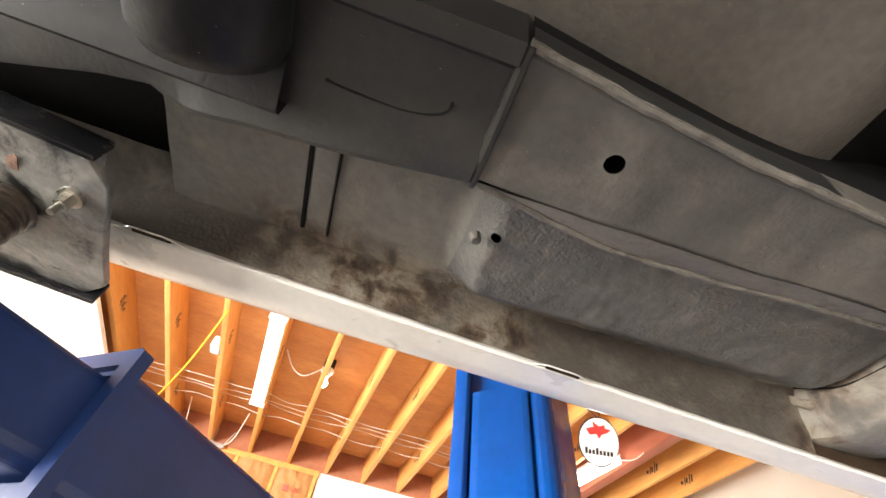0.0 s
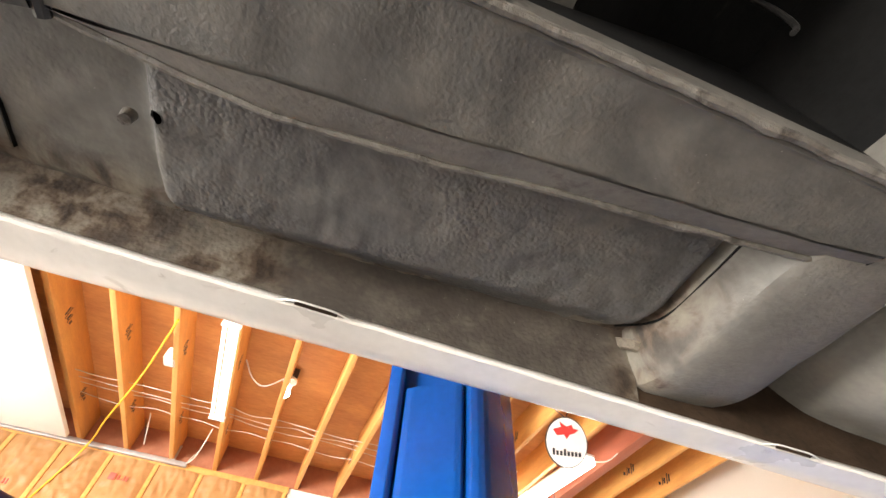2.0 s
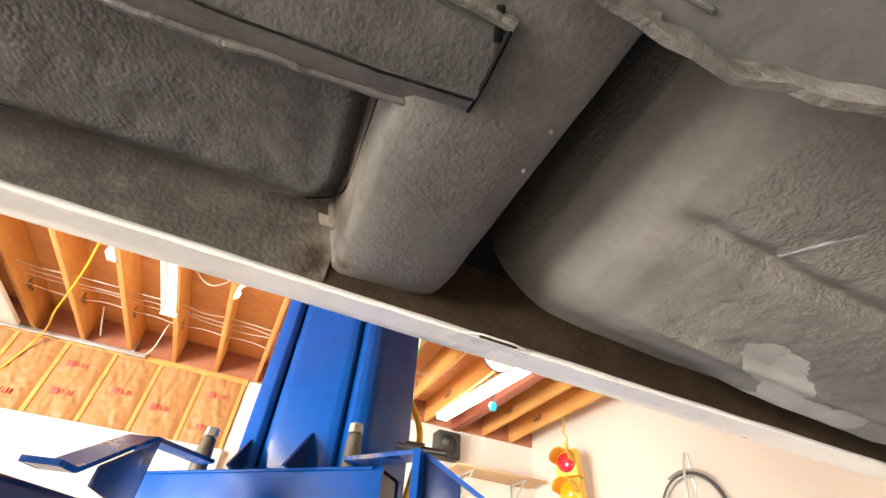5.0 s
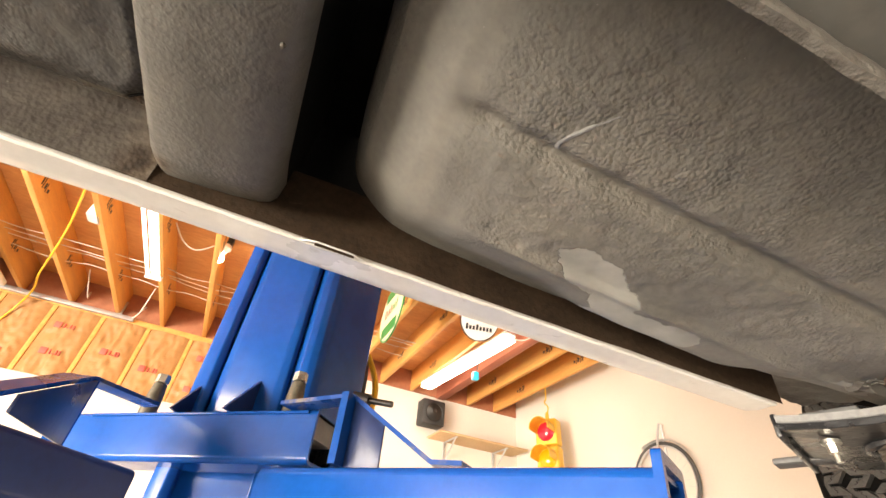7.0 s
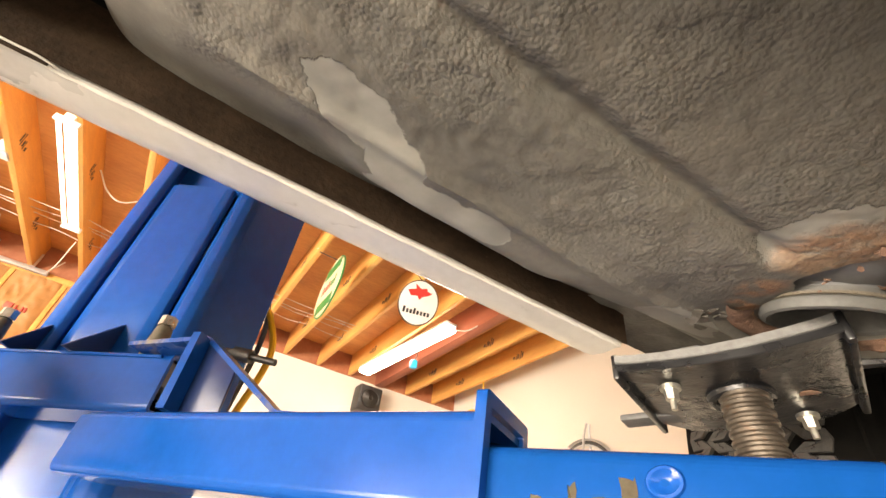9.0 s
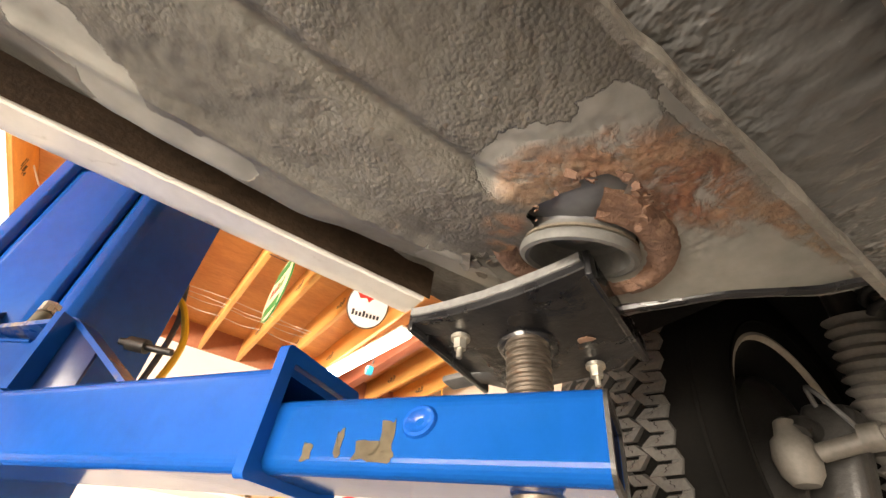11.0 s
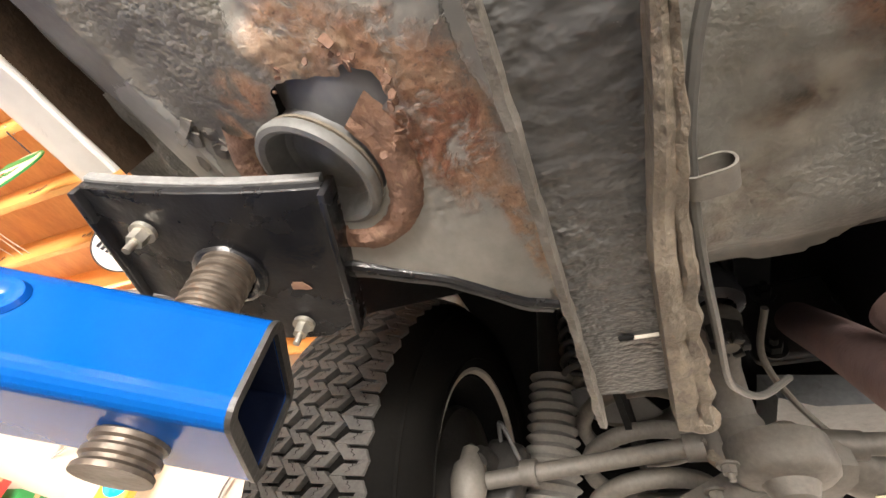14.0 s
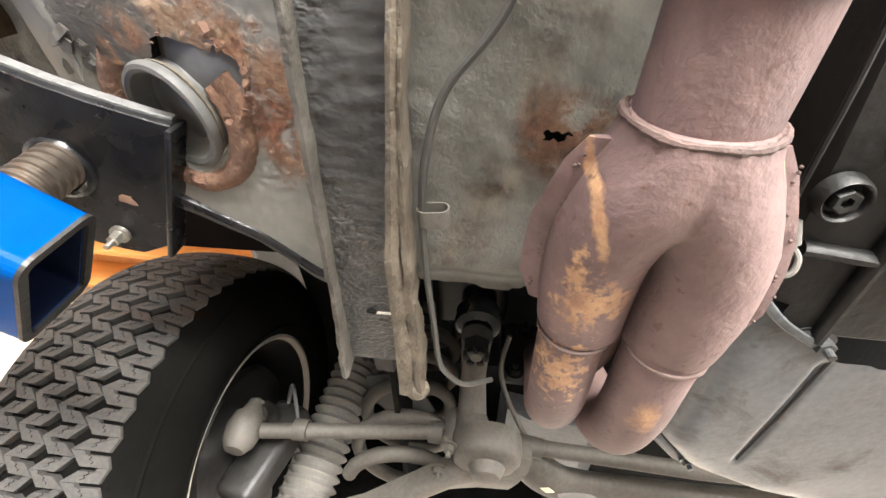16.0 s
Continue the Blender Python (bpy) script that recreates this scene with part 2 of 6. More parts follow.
TUNNEL = undercoat("tunnel_sealant", (0.1, 0.099, 0.089), (0.175, 0.171, 0.15), crinkle=300, depth=0.0024, strength=0.55, grain=2.0, rust=[(1.385, 0.008, 0.045, 0.03, 0, 0.35, 40), (1.385, -0.02, 0.03, 0.03, 0, 0.4, 40)], brown=[(1.36, 0.02, 0.05, 0.02, 0, 0.6, 30, 0.9), (1.47, 0.06, 0.09, 0.03, 30, 0.9, 26, 0.9), (1.25, -0.02, 0.1, 0.04, 10, 0.9, 20, 0.9)], dust=0.5, rust_tone=0.36)
FLANGE_TAN = surface("dirty_tan_flange", (0.075, 0.062, 0.046), (0.2, 0.168, 0.125), (0.6, 0.85), 0, 30, 190, 0.7, 0.004, stretch=(0.9, 1.3, 1.3), dirt=(0.05, 0.035, 0.024), dirt_at=0.58, dirt_scale=24)
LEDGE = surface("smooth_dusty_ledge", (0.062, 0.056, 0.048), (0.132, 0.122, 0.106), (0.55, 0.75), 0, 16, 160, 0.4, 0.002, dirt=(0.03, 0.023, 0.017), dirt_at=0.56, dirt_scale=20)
SILL_REAR = undercoat("mud_stained_sill_sealant", (0.028, 0.023, 0.019), (0.068, 0.058, 0.048), crinkle=260, depth=0.003, strength=0.35, spec=0.2, brown=[(0.13, 0.46, 0.13, 0.06, 0, 0.6, 24, 0.8), (0.27, 0.47, 0.07, 0.06, 0, 0.8, 30, 0.8), (0.645, 0.45, 0.035, 0.04, 0, 0.6, 30, 0.8)], dust=0.4, gloss=0.7)
RAIL_END = undercoat("rail_end_sealant", (0.05, 0.049, 0.045), (0.088, 0.086, 0.078), crinkle=300, depth=0.0007, strength=0.4, dust=0.3)
LIP = surface("scuffed_seam_lip", (0.05, 0.045, 0.038), (0.145, 0.134, 0.115), (0.5, 0.75), 0, 26, 160, 0.6, 0.003, dirt=(0.03, 0.025, 0.02), dirt_at=0.54, dirt_scale=34)
SILL_IN = surface("muddy_inner_sill", (0.014, 0.0085, 0.0055), (0.048, 0.031, 0.019), (0.7, 0.9), 0, 18, 140, 0.5, 0.002, dirt=(0.1, 0.07, 0.046), dirt_at=0.62, dirt_scale=22, spec=0.1)
SILL_PAINT = surface("old_white_body_paint", (0.5, 0.485, 0.44), (0.64, 0.62, 0.57), (0.22, 0.4), 0, 7, 90, 0.12, 0.001, dirt=(0.34, 0.31, 0.26), dirt_at=0.62, dirt_scale=28, coat=0.3)
BLUE = surface("blue_lift_paint", (0.0, 0.042, 0.205), (0.001, 0.058, 0.285), (0.13, 0.25), 0, 5, 40, 0.05, 0.001, spec=0.26)
# Darker copy of the lift's blue for rear arm, gussets and guard plates.
BLUE_DARK = surface("worn_dark_blue_paint", (0.006, 0.015, 0.055), (0.008, 0.027, 0.115), (0.25, 0.45), 0, 6, 60, 0.15, 0.002, dirt=(0.1, 0.08, 0.06), dirt_at=0.66, dirt_scale=14)
CHIPPED = surface("chipped_blue_paint", (0.0, 0.038, 0.16), (0.001, 0.05, 0.23), (0.1, 0.2), 0, 5, 40, 0.06, 0.001, spec=0.07)
# Near-black navy: the shade inside the arm tubes is put into it.
BORE = surface("tube_bore_shade", (0.001, 0.003, 0.012), (0.002, 0.006, 0.024), (0.5, 0.7), spec=0.15)
PIN = surface("oily_olive_pin", (0.05, 0.045, 0.032), (0.13, 0.12, 0.09), (0.35, 0.6), 0.4, 30, 150, 0.3, 0.001)
GUARD = surface("scraped_blue_guard", (0.001, 0.04, 0.19), (0.002, 0.055, 0.27), (0.2, 0.4), 0, 6, 60, 0.1, 0.001, dirt=(0.2, 0.17, 0.12), dirt_at=0.54, dirt_scale=9, spec=0.3)
BARE = surface("bare_scraped_steel", (0.035, 0.028, 0.018), (0.085, 0.07, 0.046), (0.5, 0.7), 0, 20, 150, 0.3, 0.001, spec=0.08)
PAD_BLACK = surface("greasy_black_plate", (0.004, 0.004, 0.005), (0.016, 0.016, 0.017), (0.14, 0.42), 0, 14, 60, 0.35, 0.003, dirt=(0.1, 0.095, 0.085), dirt_at=0.7, dirt_scale=30)
# Rear saddle: worn steel, with its reflected sheen put into the pale colour.
PAD_WORN_SHEEN = surface("worn_sheen_plate", (0.04, 0.04, 0.04), (0.27, 0.265, 0.245), (0.22, 0.5), 0.3, 16, 70, 0.4, 0.003, dirt=(0.012, 0.012, 0.012), dirt_at=0.52, dirt_scale=22)
RUBBER_EDGE = surface("scuffed_pad_rubber", (0.09, 0.09, 0.088), (0.2, 0.2, 0.195), (0.5, 0.75), 0, 24, 160, 0.5, 0.002)
RUBBER = surface("weathered_rubber", (0.05, 0.05, 0.05), (0.11, 0.11, 0.108), (0.5, 0.75), 0, 10, 160, 0.3, 0.001)
PLUG = surface("grey_rubber_plug", (0.065, 0.065, 0.062), (0.13, 0.13, 0.122), (0.5, 0.7), 0, 20, 200, 0.25, 0.001)
THREAD = surface("oily_threaded_steel", (0.05, 0.04, 0.032), (0.15, 0.125, 0.1), (0.3, 0.55), 0.7, 30, 200, 0.3, 0.001, dirt=(0.14, 0.06, 0.03), dirt_at=0.6, dirt_scale=30)
ZINC = surface("zinc_bolt", (0.35, 0.33, 0.28), (0.6, 0.58, 0.52), (0.25, 0.45), 0.9, 40, 200, 0.2, 0.0005)
TYRE = surface("dusty_tyre_rubber", (0.0025, 0.0024, 0.0022), (0.008, 0.0075, 0.0068), (0.65, 0.85), 0, 8, 220, 0.35, 0.001, spec=0.025)
TREAD = surface("worn_tread_rubber", (0.024, 0.023, 0.0215), (0.075, 0.071, 0.065), (0.75, 0.9), 0, 12, 220, 0.4, 0.001)
GREYMETAL = surface("dusty_grey_steel", (0.062, 0.056, 0.048), (0.135, 0.123, 0.105), (0.5, 0.75), 0.15, 12, 150, 0.35, 0.001, dirt=(0.06, 0.052, 0.042), dirt_at=0.6, dirt_scale=16)
OILY = surface("oily_black_steel", (0.006, 0.0057, 0.0054), (0.026, 0.024, 0.0215), (0.3, 0.6), 0.2, 14, 120, 0.4, 0.002, dirt=(0.085, 0.078, 0.067), dirt_at=0.68, dirt_scale=20)
GRIMY = surface("grimy_cast_housing", (0.006, 0.0058, 0.0054), (0.021, 0.0205, 0.019), (0.3, 0.6), 0.25, 10, 110, 0.4, 0.002, dirt=(0.075, 0.072, 0.065), dirt_at=0.67, dirt_scale=14)
RIM_EDGE = surface("worn_rim_edge", (0.26, 0.24, 0.2), (0.46, 0.43, 0.37), (0.45, 0.65), 0.2, 14, 150, 0.3, 0.001)
BELLOWS = surface("grey_rubber_bellows", (0.11, 0.104, 0.093), (0.215, 0.203, 0.182), (0.6, 0.8), 0, 16, 170, 0.3, 0.001)
ALUMINIUM = surface("cast_aluminium_pan", (0.066, 0.071, 0.075), (0.155, 0.165, 0.17), (0.28, 0.5), 0.4, 9, 130, 0.35, 0.001, dirt=(0.035, 0.032, 0.028), dirt_at=0.58, dirt_scale=12)


def exhaust_skin():
    """Heat-browned mauve steel with tan scale on the outboard lobe and pipe."""
    m, nt, b = nodes_of("heat_browned_exhaust_steel")
    v = coords(nt)
    n1, n2 = noise_of(nt, v, 14, 6, 0.65, 0.3), noise_of(nt, v, 160, 4, 0.6)
    col = ramp_of(nt, n1, [(0.3, (0.105, 0.07, 0.066)), (0.5, (0.163, 0.112, 0.105)), (0.72, (0.225, 0.157, 0.141))])
    tan = union(nt, *[blob(nt, v, *a) for a in ((1.378, -0.0075, 0.042, 0.0042, -14, 0.7, 90, 0.5), (1.425, -0.006, 0.02, 0.006, 0, 1.6, 130, 0.6), (1.448, -0.025, 0.02, 0.018, 0, 1.5, 120, 0.6), (1.455, -0.01, 0.02, 0.014, 0, 1.8, 140, 0.7), (1.53, -0.012, 0.035, 0.018, 0, 1.9, 130, 0.6), (1.345, -0.09, 0.01, 0.003, 0, 0.6, 90, 0.6), (1.56, -0.08, 0.03, 0.012, 0, 0.8, 40, 0.8))])
    col = mix_of(nt, calc(nt, "MULTIPLY", tan, 0.75), col, ramp_of(nt, noise_of(nt, v, 60, 5, 0.7), [(0.35, (0.3, 0.16, 0.09)), (0.65, (0.58, 0.36, 0.19))]))
    pits = ramp_of(nt, noise_of(nt, v, 90, 3, 0.6), [(0.64, (0, 0, 0)), (0.7, (0.6,) * 3)])
    col = mix_of(nt, pits, col, (0.1, 0.055, 0.045))
    link(nt, col, b.inputs["Base Color"])
    link(nt, ramp_of(nt, n1, [(0.3, (0.5,) * 3), (0.7, (0.75,) * 3)]), b.inputs["Roughness"])
    b.inputs["Metallic"].default_value = 0.1
    b.inputs["Specular IOR Level"].default_value = 0.22
    link(nt, bump_of(nt, calc(nt, "ADD", n2, calc(nt, "MULTIPLY", noise_of(nt, v, 45, 3), 0.6)), 0.45, 0.002), b.inputs["Normal"])
    return m


EXHAUST = exhaust_skin()
EXHAUST_SEAM = surface("exhaust_weld_scale", (0.05, 0.032, 0.028), (0.13, 0.086, 0.074), (0.6, 0.85), 0.1, 30, 160, 0.6, 0.002)
WOOD = surface("orange_lumber_joist", (0.6, 0.27, 0.07), (0.82, 0.44, 0.13), (0.55, 0.75), 0, 3, 30, 0.2, 0.002, stretch=(6, 1, 6))
WOOD_RED = surface("red_primed_beam", (0.3, 0.085, 0.045), (0.42, 0.13, 0.07), (0.55, 0.75), 0, 3, 30, 0.2, 0.002, stretch=(6, 1, 6))
SHEATH = surface("roof_sheathing_ply", (0.5, 0.2, 0.06), (0.76, 0.39, 0.14), (0.6, 0.8), 0, 1.2, 14, 0.2, 0.002, stretch=(1, 3, 1))
RIM_BOARD = surface("red_brown_rim_board", (0.3, 0.1, 0.05), (0.45, 0.19, 0.1), (0.6, 0.8), 0, 2, 20, 0.2, 0.002)
RUST = surface("flaky_brown_rust", (0.1, 0.055, 0.038), (0.22, 0.125, 0.082), (0.75, 0.95), 0, 40, 220, 0.6, 0.004, dirt=(0.29, 0.185, 0.12), dirt_at=0.58, dirt_scale=60)
TUBE_GREY = surface("dark_grey_tube_paint", (0.075, 0.077, 0.08), (0.13, 0.132, 0.135), (0.45, 0.6), 0, 20, 120, 0.15, 0.001)
KRAFT = surface("kraft_paper_facing", (0.35, 0.165, 0.058), (0.47, 0.25, 0.095), (0.42, 0.6), 0, 4, 30, 0.12, 0.003)
KRAFT_INK = surface("red_print", (0.6, 0.08, 0.07), (0.7, 0.14, 0.1), (0.5, 0.6))
DRYWALL = surface("white_painted_drywall", (0.69, 0.645, 0.57), (0.75, 0.7, 0.63), (0.6, 0.75), 0, 0.8, 60, 0.05, 0.001)
DOORWHITE = surface("white_garage_door_panel", (0.78, 0.78, 0.76), (0.84, 0.84, 0.82), (0.45, 0.6), 0, 1, 40, 0.05, 0.001)
GALV = surface("galvanised_steel", (0.5, 0.51, 0.52), (0.66, 0.67, 0.68), (0.3, 0.45), 0.6, 12, 60, 0.1, 0.001)
CONCRETE = surface("garage_concrete", (0.13, 0.125, 0.117), (0.21, 0.203, 0.19), (0.55, 0.8), 0, 0.8, 30, 0.2, 0.002, dirt=(0.1, 0.09, 0.08), dirt_at=0.62, dirt_scale=2)
TUBE_DIM = glow("lit_bare_tube", (1.0, 0.93, 0.84), 1.5)
TUBE_ON = glow("lit_fluorescent_tube", (1.0, 0.93, 0.84), 11.0)
BULB_ON = glow("lit_bulb", (1.0, 0.9, 0.75), 30.0)
WHITE = surface("white_enamel", (0.74, 0.74, 0.72), (0.8, 0.8, 0.78), (0.35, 0.5))
PLASTIC_BLACK = surface("black_plastic", (0.015, 0.015, 0.016), (0.035, 0.035, 0.036), (0.4, 0.55))
WIRE_WHITE = surface("white_cable", (0.6, 0.55, 0.48), (0.7, 0.65, 0.58), (0.4, 0.55))
YELLOW = surface("yellow_plastic", (0.75, 0.42, 0.02), (0.85, 0.52, 0.04), (0.35, 0.5))
RED_INK = surface("red_enamel", (0.6, 0.03, 0.03), (0.7, 0.05, 0.04), (0.3, 0.4))
BLACK_INK = surface("black_print", (0.015, 0.015, 0.02), (0.03, 0.03, 0.035), (0.4, 0.5))
GREEN_INK = surface("green_enamel", (0.02, 0.2, 0.05), (0.03, 0.27, 0.08), (0.3, 0.4))
CREAM = surface("cream_enamel", (0.7, 0.62, 0.42), (0.78, 0.7, 0.5), (0.3, 0.4))
LENS_RED = surface("red_signal_lens", (0.6, 0.01, 0.03), (0.75, 0.02, 0.05), (0.1, 0.2), coat=0.8)
LENS_AMBER = surface("amber_signal_lens", (0.85, 0.36, 0.01), (0.95, 0.45, 0.02), (0.1, 0.2), coat=0.8)
LENS_BLUE = surface("blue_green_signal_lens", (0.0, 0.35, 0.6), (0.01, 0.45, 0.75), (0.1, 0.2), coat=0.8)
SIGNAL_YELLOW = surface("yellow_signal_housing", (0.72, 0.4, 0.03), (0.82, 0.5, 0.06), (0.35, 0.5))
SHELF_WOOD = surface("plywood_shelf", (0.5, 0.31, 0.15), (0.64, 0.43, 0.24), (0.5, 0.7), 0, 3, 30, 0.1, 0.001)
CARD = surface("brown_cardboard", (0.4, 0.26, 0.14), (0.5, 0.34, 0.2), (0.7, 0.85))


# ---------------------------------------------------------------- mesh helpers
def part(name, bm, material, parent, label="", smooth=True):
    """One mesh of its own under a thing or under a part."""
    me = bpy.data.meshes.new(name)
    bm.to_mesh(me)
    bm.free()
    me.materials.append(material)
    if smooth:
        me.shade_smooth()
        me.set_sharp_from_angle(angle=radians(38))
    ob = new(name, me)
    ob.parent = parent
    if label:
        ob["label"] = label
    return ob


def thing(name, label, category, kind="", group="", m=None):
    """An Empty at the base of a thing, in the plan's units."""
    ob = new(name)
    ob.empty_display_size = 0.05
    ob.matrix_world = Matrix.Scale(K, 4) @ (m or Matrix())
    return tagged(ob, label, category, group, kind)


def solid(name, bm, material, label, category, kind="", group="", m=None, smooth=True):
    """A thing that is one mesh."""
    ob = part(name, bm, material, None, "", smooth)
    ob.matrix_world = Matrix.Scale(K, 4) @ (m or Matrix())
    return tagged(ob, label, category, group, kind)


def box(x0, x1, y0, y1, z0, z1, bevel=0.0, bm=None, m=None, segments=2):
    bm = bm or bmesh.new()
    made = bmesh.ops.create_cube(bm, size=1.0, matrix=Matrix.LocRotScale(((x0 + x1) / 2, (y0 + y1) / 2, (z0 + z1) / 2), None, (x1 - x0, y1 - y0, z1 - z0)))
    vs = made["verts"]
    if bevel:
        es = list({e for v in vs for e in v.link_edges})
        out = bmesh.ops.bevel(bm, geom=es, offset=bevel, segments=segments, affect="EDGES", profile=0.5)
        vs = list({v for f in out["faces"] for v in f.verts} | {v for v in vs if v.is_valid})
    if m is not None:
        bmesh.ops.transform(bm, matrix=m, verts=vs)
    return bm


def basis(a, b, up=(0, 0, 1)):
    """A frame at a whose x runs to b."""
    a, b = Vector(a), Vector(b)
    x = (b - a).normalized()
    y = Vector(up).cross(x)
    if y.length < 1e-4:
        y = Vector((0, 1, 0)).cross(x)
    y.normalize()
    z = x.cross(y)
    return Matrix(((x.x, y.x, z.x, a.x), (x.y, y.y, z.y, a.y), (x.z, y.z, z.z, a.z), (0, 0, 0, 1)))


def cylinder(a, b, r, r2=None, n=20, bm=None, cap=True):
    bm = bm or bmesh.new()
    d = (Vector(b) - Vector(a)).length
    m = basis(a, b) @ Matrix.Rotation(radians(90), 4, "Y") @ Matrix.Translation((0, 0, d / 2))
    bmesh.ops.create_cone(bm, cap_ends=cap, segments=n, radius1=r, radius2=r if r2 is None else r2, depth=d, matrix=m)
    return bm


def smooth_path(points, steps=6):
    """A Catmull-Rom line through the points."""
    ps = [Vector(p) for p in points]
    ps = [2 * ps[0] - ps[1], *ps, 2 * ps[-1] - ps[-2]]
    out = []
    for i in range(1, len(ps) - 2):
        p0, p1, p2, p3 = ps[i - 1 : i + 3]
        for s in range(steps):
            t = s / steps
            out.append(0.5 * (2 * p1 + (p2 - p0) * t + (2 * p0 - 5 * p1 + 4 * p2 - p3) * t * t + (3 * p1 - p0 - 3 * p2 + p3) * t ** 3))
    return [*out, ps[-2]]


def sweep(points, radius, n=10, bm=None, flat=1.0, cap=True, up=(0, 0, 1)):
    """A round (or flattened) bar along a line; radius: a number or a function of 0..1."""
    bm = bm or bmesh.new()
    ps = [Vector(p) for p in points]
    rings, side = [], None
    for i, p in enumerate(ps):
        d = (ps[min(i + 1, len(ps) - 1)] - ps[max(i - 1, 0)]).normalized()
        s = side - d * side.dot(d) if side else Vector(up).cross(d)
        if s.length < 1e-5:
            s = Vector((1, 0, 0)).cross(d)
        s.normalize()
        side, u = s, d.cross(s)
        r = radius(i / (len(ps) - 1)) if callable(radius) else radius
        rings.append([bm.verts.new(p + (s * math.cos(2 * math.pi * k / n) + u * flat * math.sin(2 * math.pi * k / n)) * r) for k in range(n)])
    for a, b in zip(rings, rings[1:]):
        for k in range(n):
            bm.faces.new((a[k], a[(k + 1) % n], b[(k + 1) % n], b[k]))
    if cap:
        bm.faces.new(rings[0][::-1])
        bm.faces.new(rings[-1])
    return bm


def lathe(profile, n=32, m=None, bm=None, a0=0.0, a1=360.0):
    """A turned shape: profile of (radius, height) about z."""
    bm = bm or bmesh.new()
    full = abs(a1 - a0) >= 359.9
    cols = []
    for k in range(n if full else n + 1):
        a = radians(a0 + (a1 - a0) * k / n)
        cols.append([bm.verts.new((r * math.cos(a), r * math.sin(a), z)) for r, z in profile])
    vs = [v for c in cols for v in c]
    for k in range(n):
        a, b = cols[k], cols[(k + 1) % len(cols)]
        for i in range(len(profile) - 1):
            bm.faces.new((a[i], b[i], b[i + 1], a[i + 1]))
    bmesh.ops.remove_doubles(bm, verts=vs, dist=1e-6)
    bmesh.ops.recalc_face_normals(bm, faces=bm.faces)
    if m is not None:
        bmesh.ops.transform(bm, matrix=m, verts=bm.verts)
    return bm


def loft(sections, closed=False, cap=False, bm=None):
    """Skin between sections (lists of points of the same length)."""
    bm = bm or bmesh.new()
    rows = [[bm.verts.new(p) for p in s] for s in sections]
    n = len(rows[0])
    for a, b in zip(rows, rows[1:]):
        for k in range(n if closed else n - 1):
            bm.faces.new((a[k], a[(k + 1) % n], b[(k + 1) % n], b[k]))
    if cap:
        bm.faces.new(rows[0][::-1])
        bm.faces.new(rows[-1])
    return bm


def extrude_outline(outline, thick, m=None, bevel=0.0):
    """A plate of that thickness from a closed outline in its own xy plane."""
    bm = bmesh.new()
    f = bm.faces.new([bm.verts.new((x, y, 0)) for x, y in outline])
    ex = bmesh.ops.extrude_face_region(bm, geom=[f])
    bmesh.ops.translate(bm, vec=(0, 0, thick), verts=[v for v in ex["geom"] if isinstance(v, bmesh.types.BMVert)])
    bmesh.ops.recalc_face_normals(bm, faces=bm.faces)
    if bevel:
        bmesh.ops.bevel(bm, geom=list(bm.edges), offset=bevel, segments=2, affect="EDGES", profile=0.5)
    if m is not None:
        bmesh.ops.transform(bm, matrix=m, verts=bm.verts)
    return bm


def sheet(xs, ys, height, gone=None):
    """A pressed sheet over a grid of the underbody: height(x, y); gone(x, y) leaves holes."""
    verts = [(x, y, height(x, y)) for y in ys for x in xs]
    nx = len(xs)
    faces = []
    for j in range(len(ys) - 1):
        for i in range(nx - 1):
            if gone and gone((xs[i] + xs[i + 1]) / 2, (ys[j] + ys[j + 1]) / 2):
                continue
            a = j * nx + i
            faces.append((a, a + nx, a + nx + 1, a + 1))
    me = bpy.data.meshes.new("sheet")
    me.from_pydata(verts, [], faces)
    bm = bmesh.new()
    bm.from_mesh(me)
    bpy.data.meshes.remove(me)
    loose = [v for v in bm.verts if not v.link_faces]
    bmesh.ops.delete(bm, geom=loose, context="VERTS")
    return bm


def steps(a, b, d):
    return [a + (b - a) * i / max(1, round((b - a) / d)) for i in range(max(1, round((b - a) / d)) + 1)]


def ease(a, b, x):
    t = min(1, max(0, (x - a) / (b - a)))
    return t * t * (3 - 2 * t)


def track(x, pairs):
    """Straight lines between (place, value) pairs."""
    if x <= pairs[0][0]:
        return pairs[0][1]
    for (a, u), (b, v) in zip(pairs, pairs[1:]):
        if x <= b:
            return u + (v - u) * (x - a) / (b - a)
    return pairs[-1][1]


def rough_at(x, y, z, scale):
    return noise.noise(Vector((x * scale, y * scale, z * scale)))


def bolt(parent, at, axis, r, h, material=ZINC, name="bolt"):
    """A hexagon head on a washer with the end of its shank."""
    m = basis(at, Vector(at) + Vector(axis)) @ Matrix.Rotation(radians(90), 4, "Y")
    bm = bmesh.new()
    bmesh.ops.create_cone(bm, cap_ends=True, segments=18, radius1=r * 1.5, radius2=r * 1.5, depth=h * 0.25, matrix=m @ Matrix.Translation((0, 0, h * 0.12)))
    bmesh.ops.create_cone(bm, cap_ends=True, segments=6, radius1=r * 1.05, radius2=r * 0.98, depth=h * 0.7, matrix=m @ Matrix.Translation((0, 0, h * 0.6)))
    bmesh.ops.create_cone(bm, cap_ends=True, segments=12, radius1=r * 0.5, radius2=r * 0.45, depth=h * 0.8, matrix=m @ Matrix.Translation((0, 0, h * 1.2)))
    return part(name, bm, material, parent, "", False)

# ---------------------------------------------------------------- garage
ZJ, ZS = 3.75, 4.03            # underside of the joists, underside of the sheathing
X0, X1, Y0, Y1 = -4.6, 4.6, -5.2, 5.49


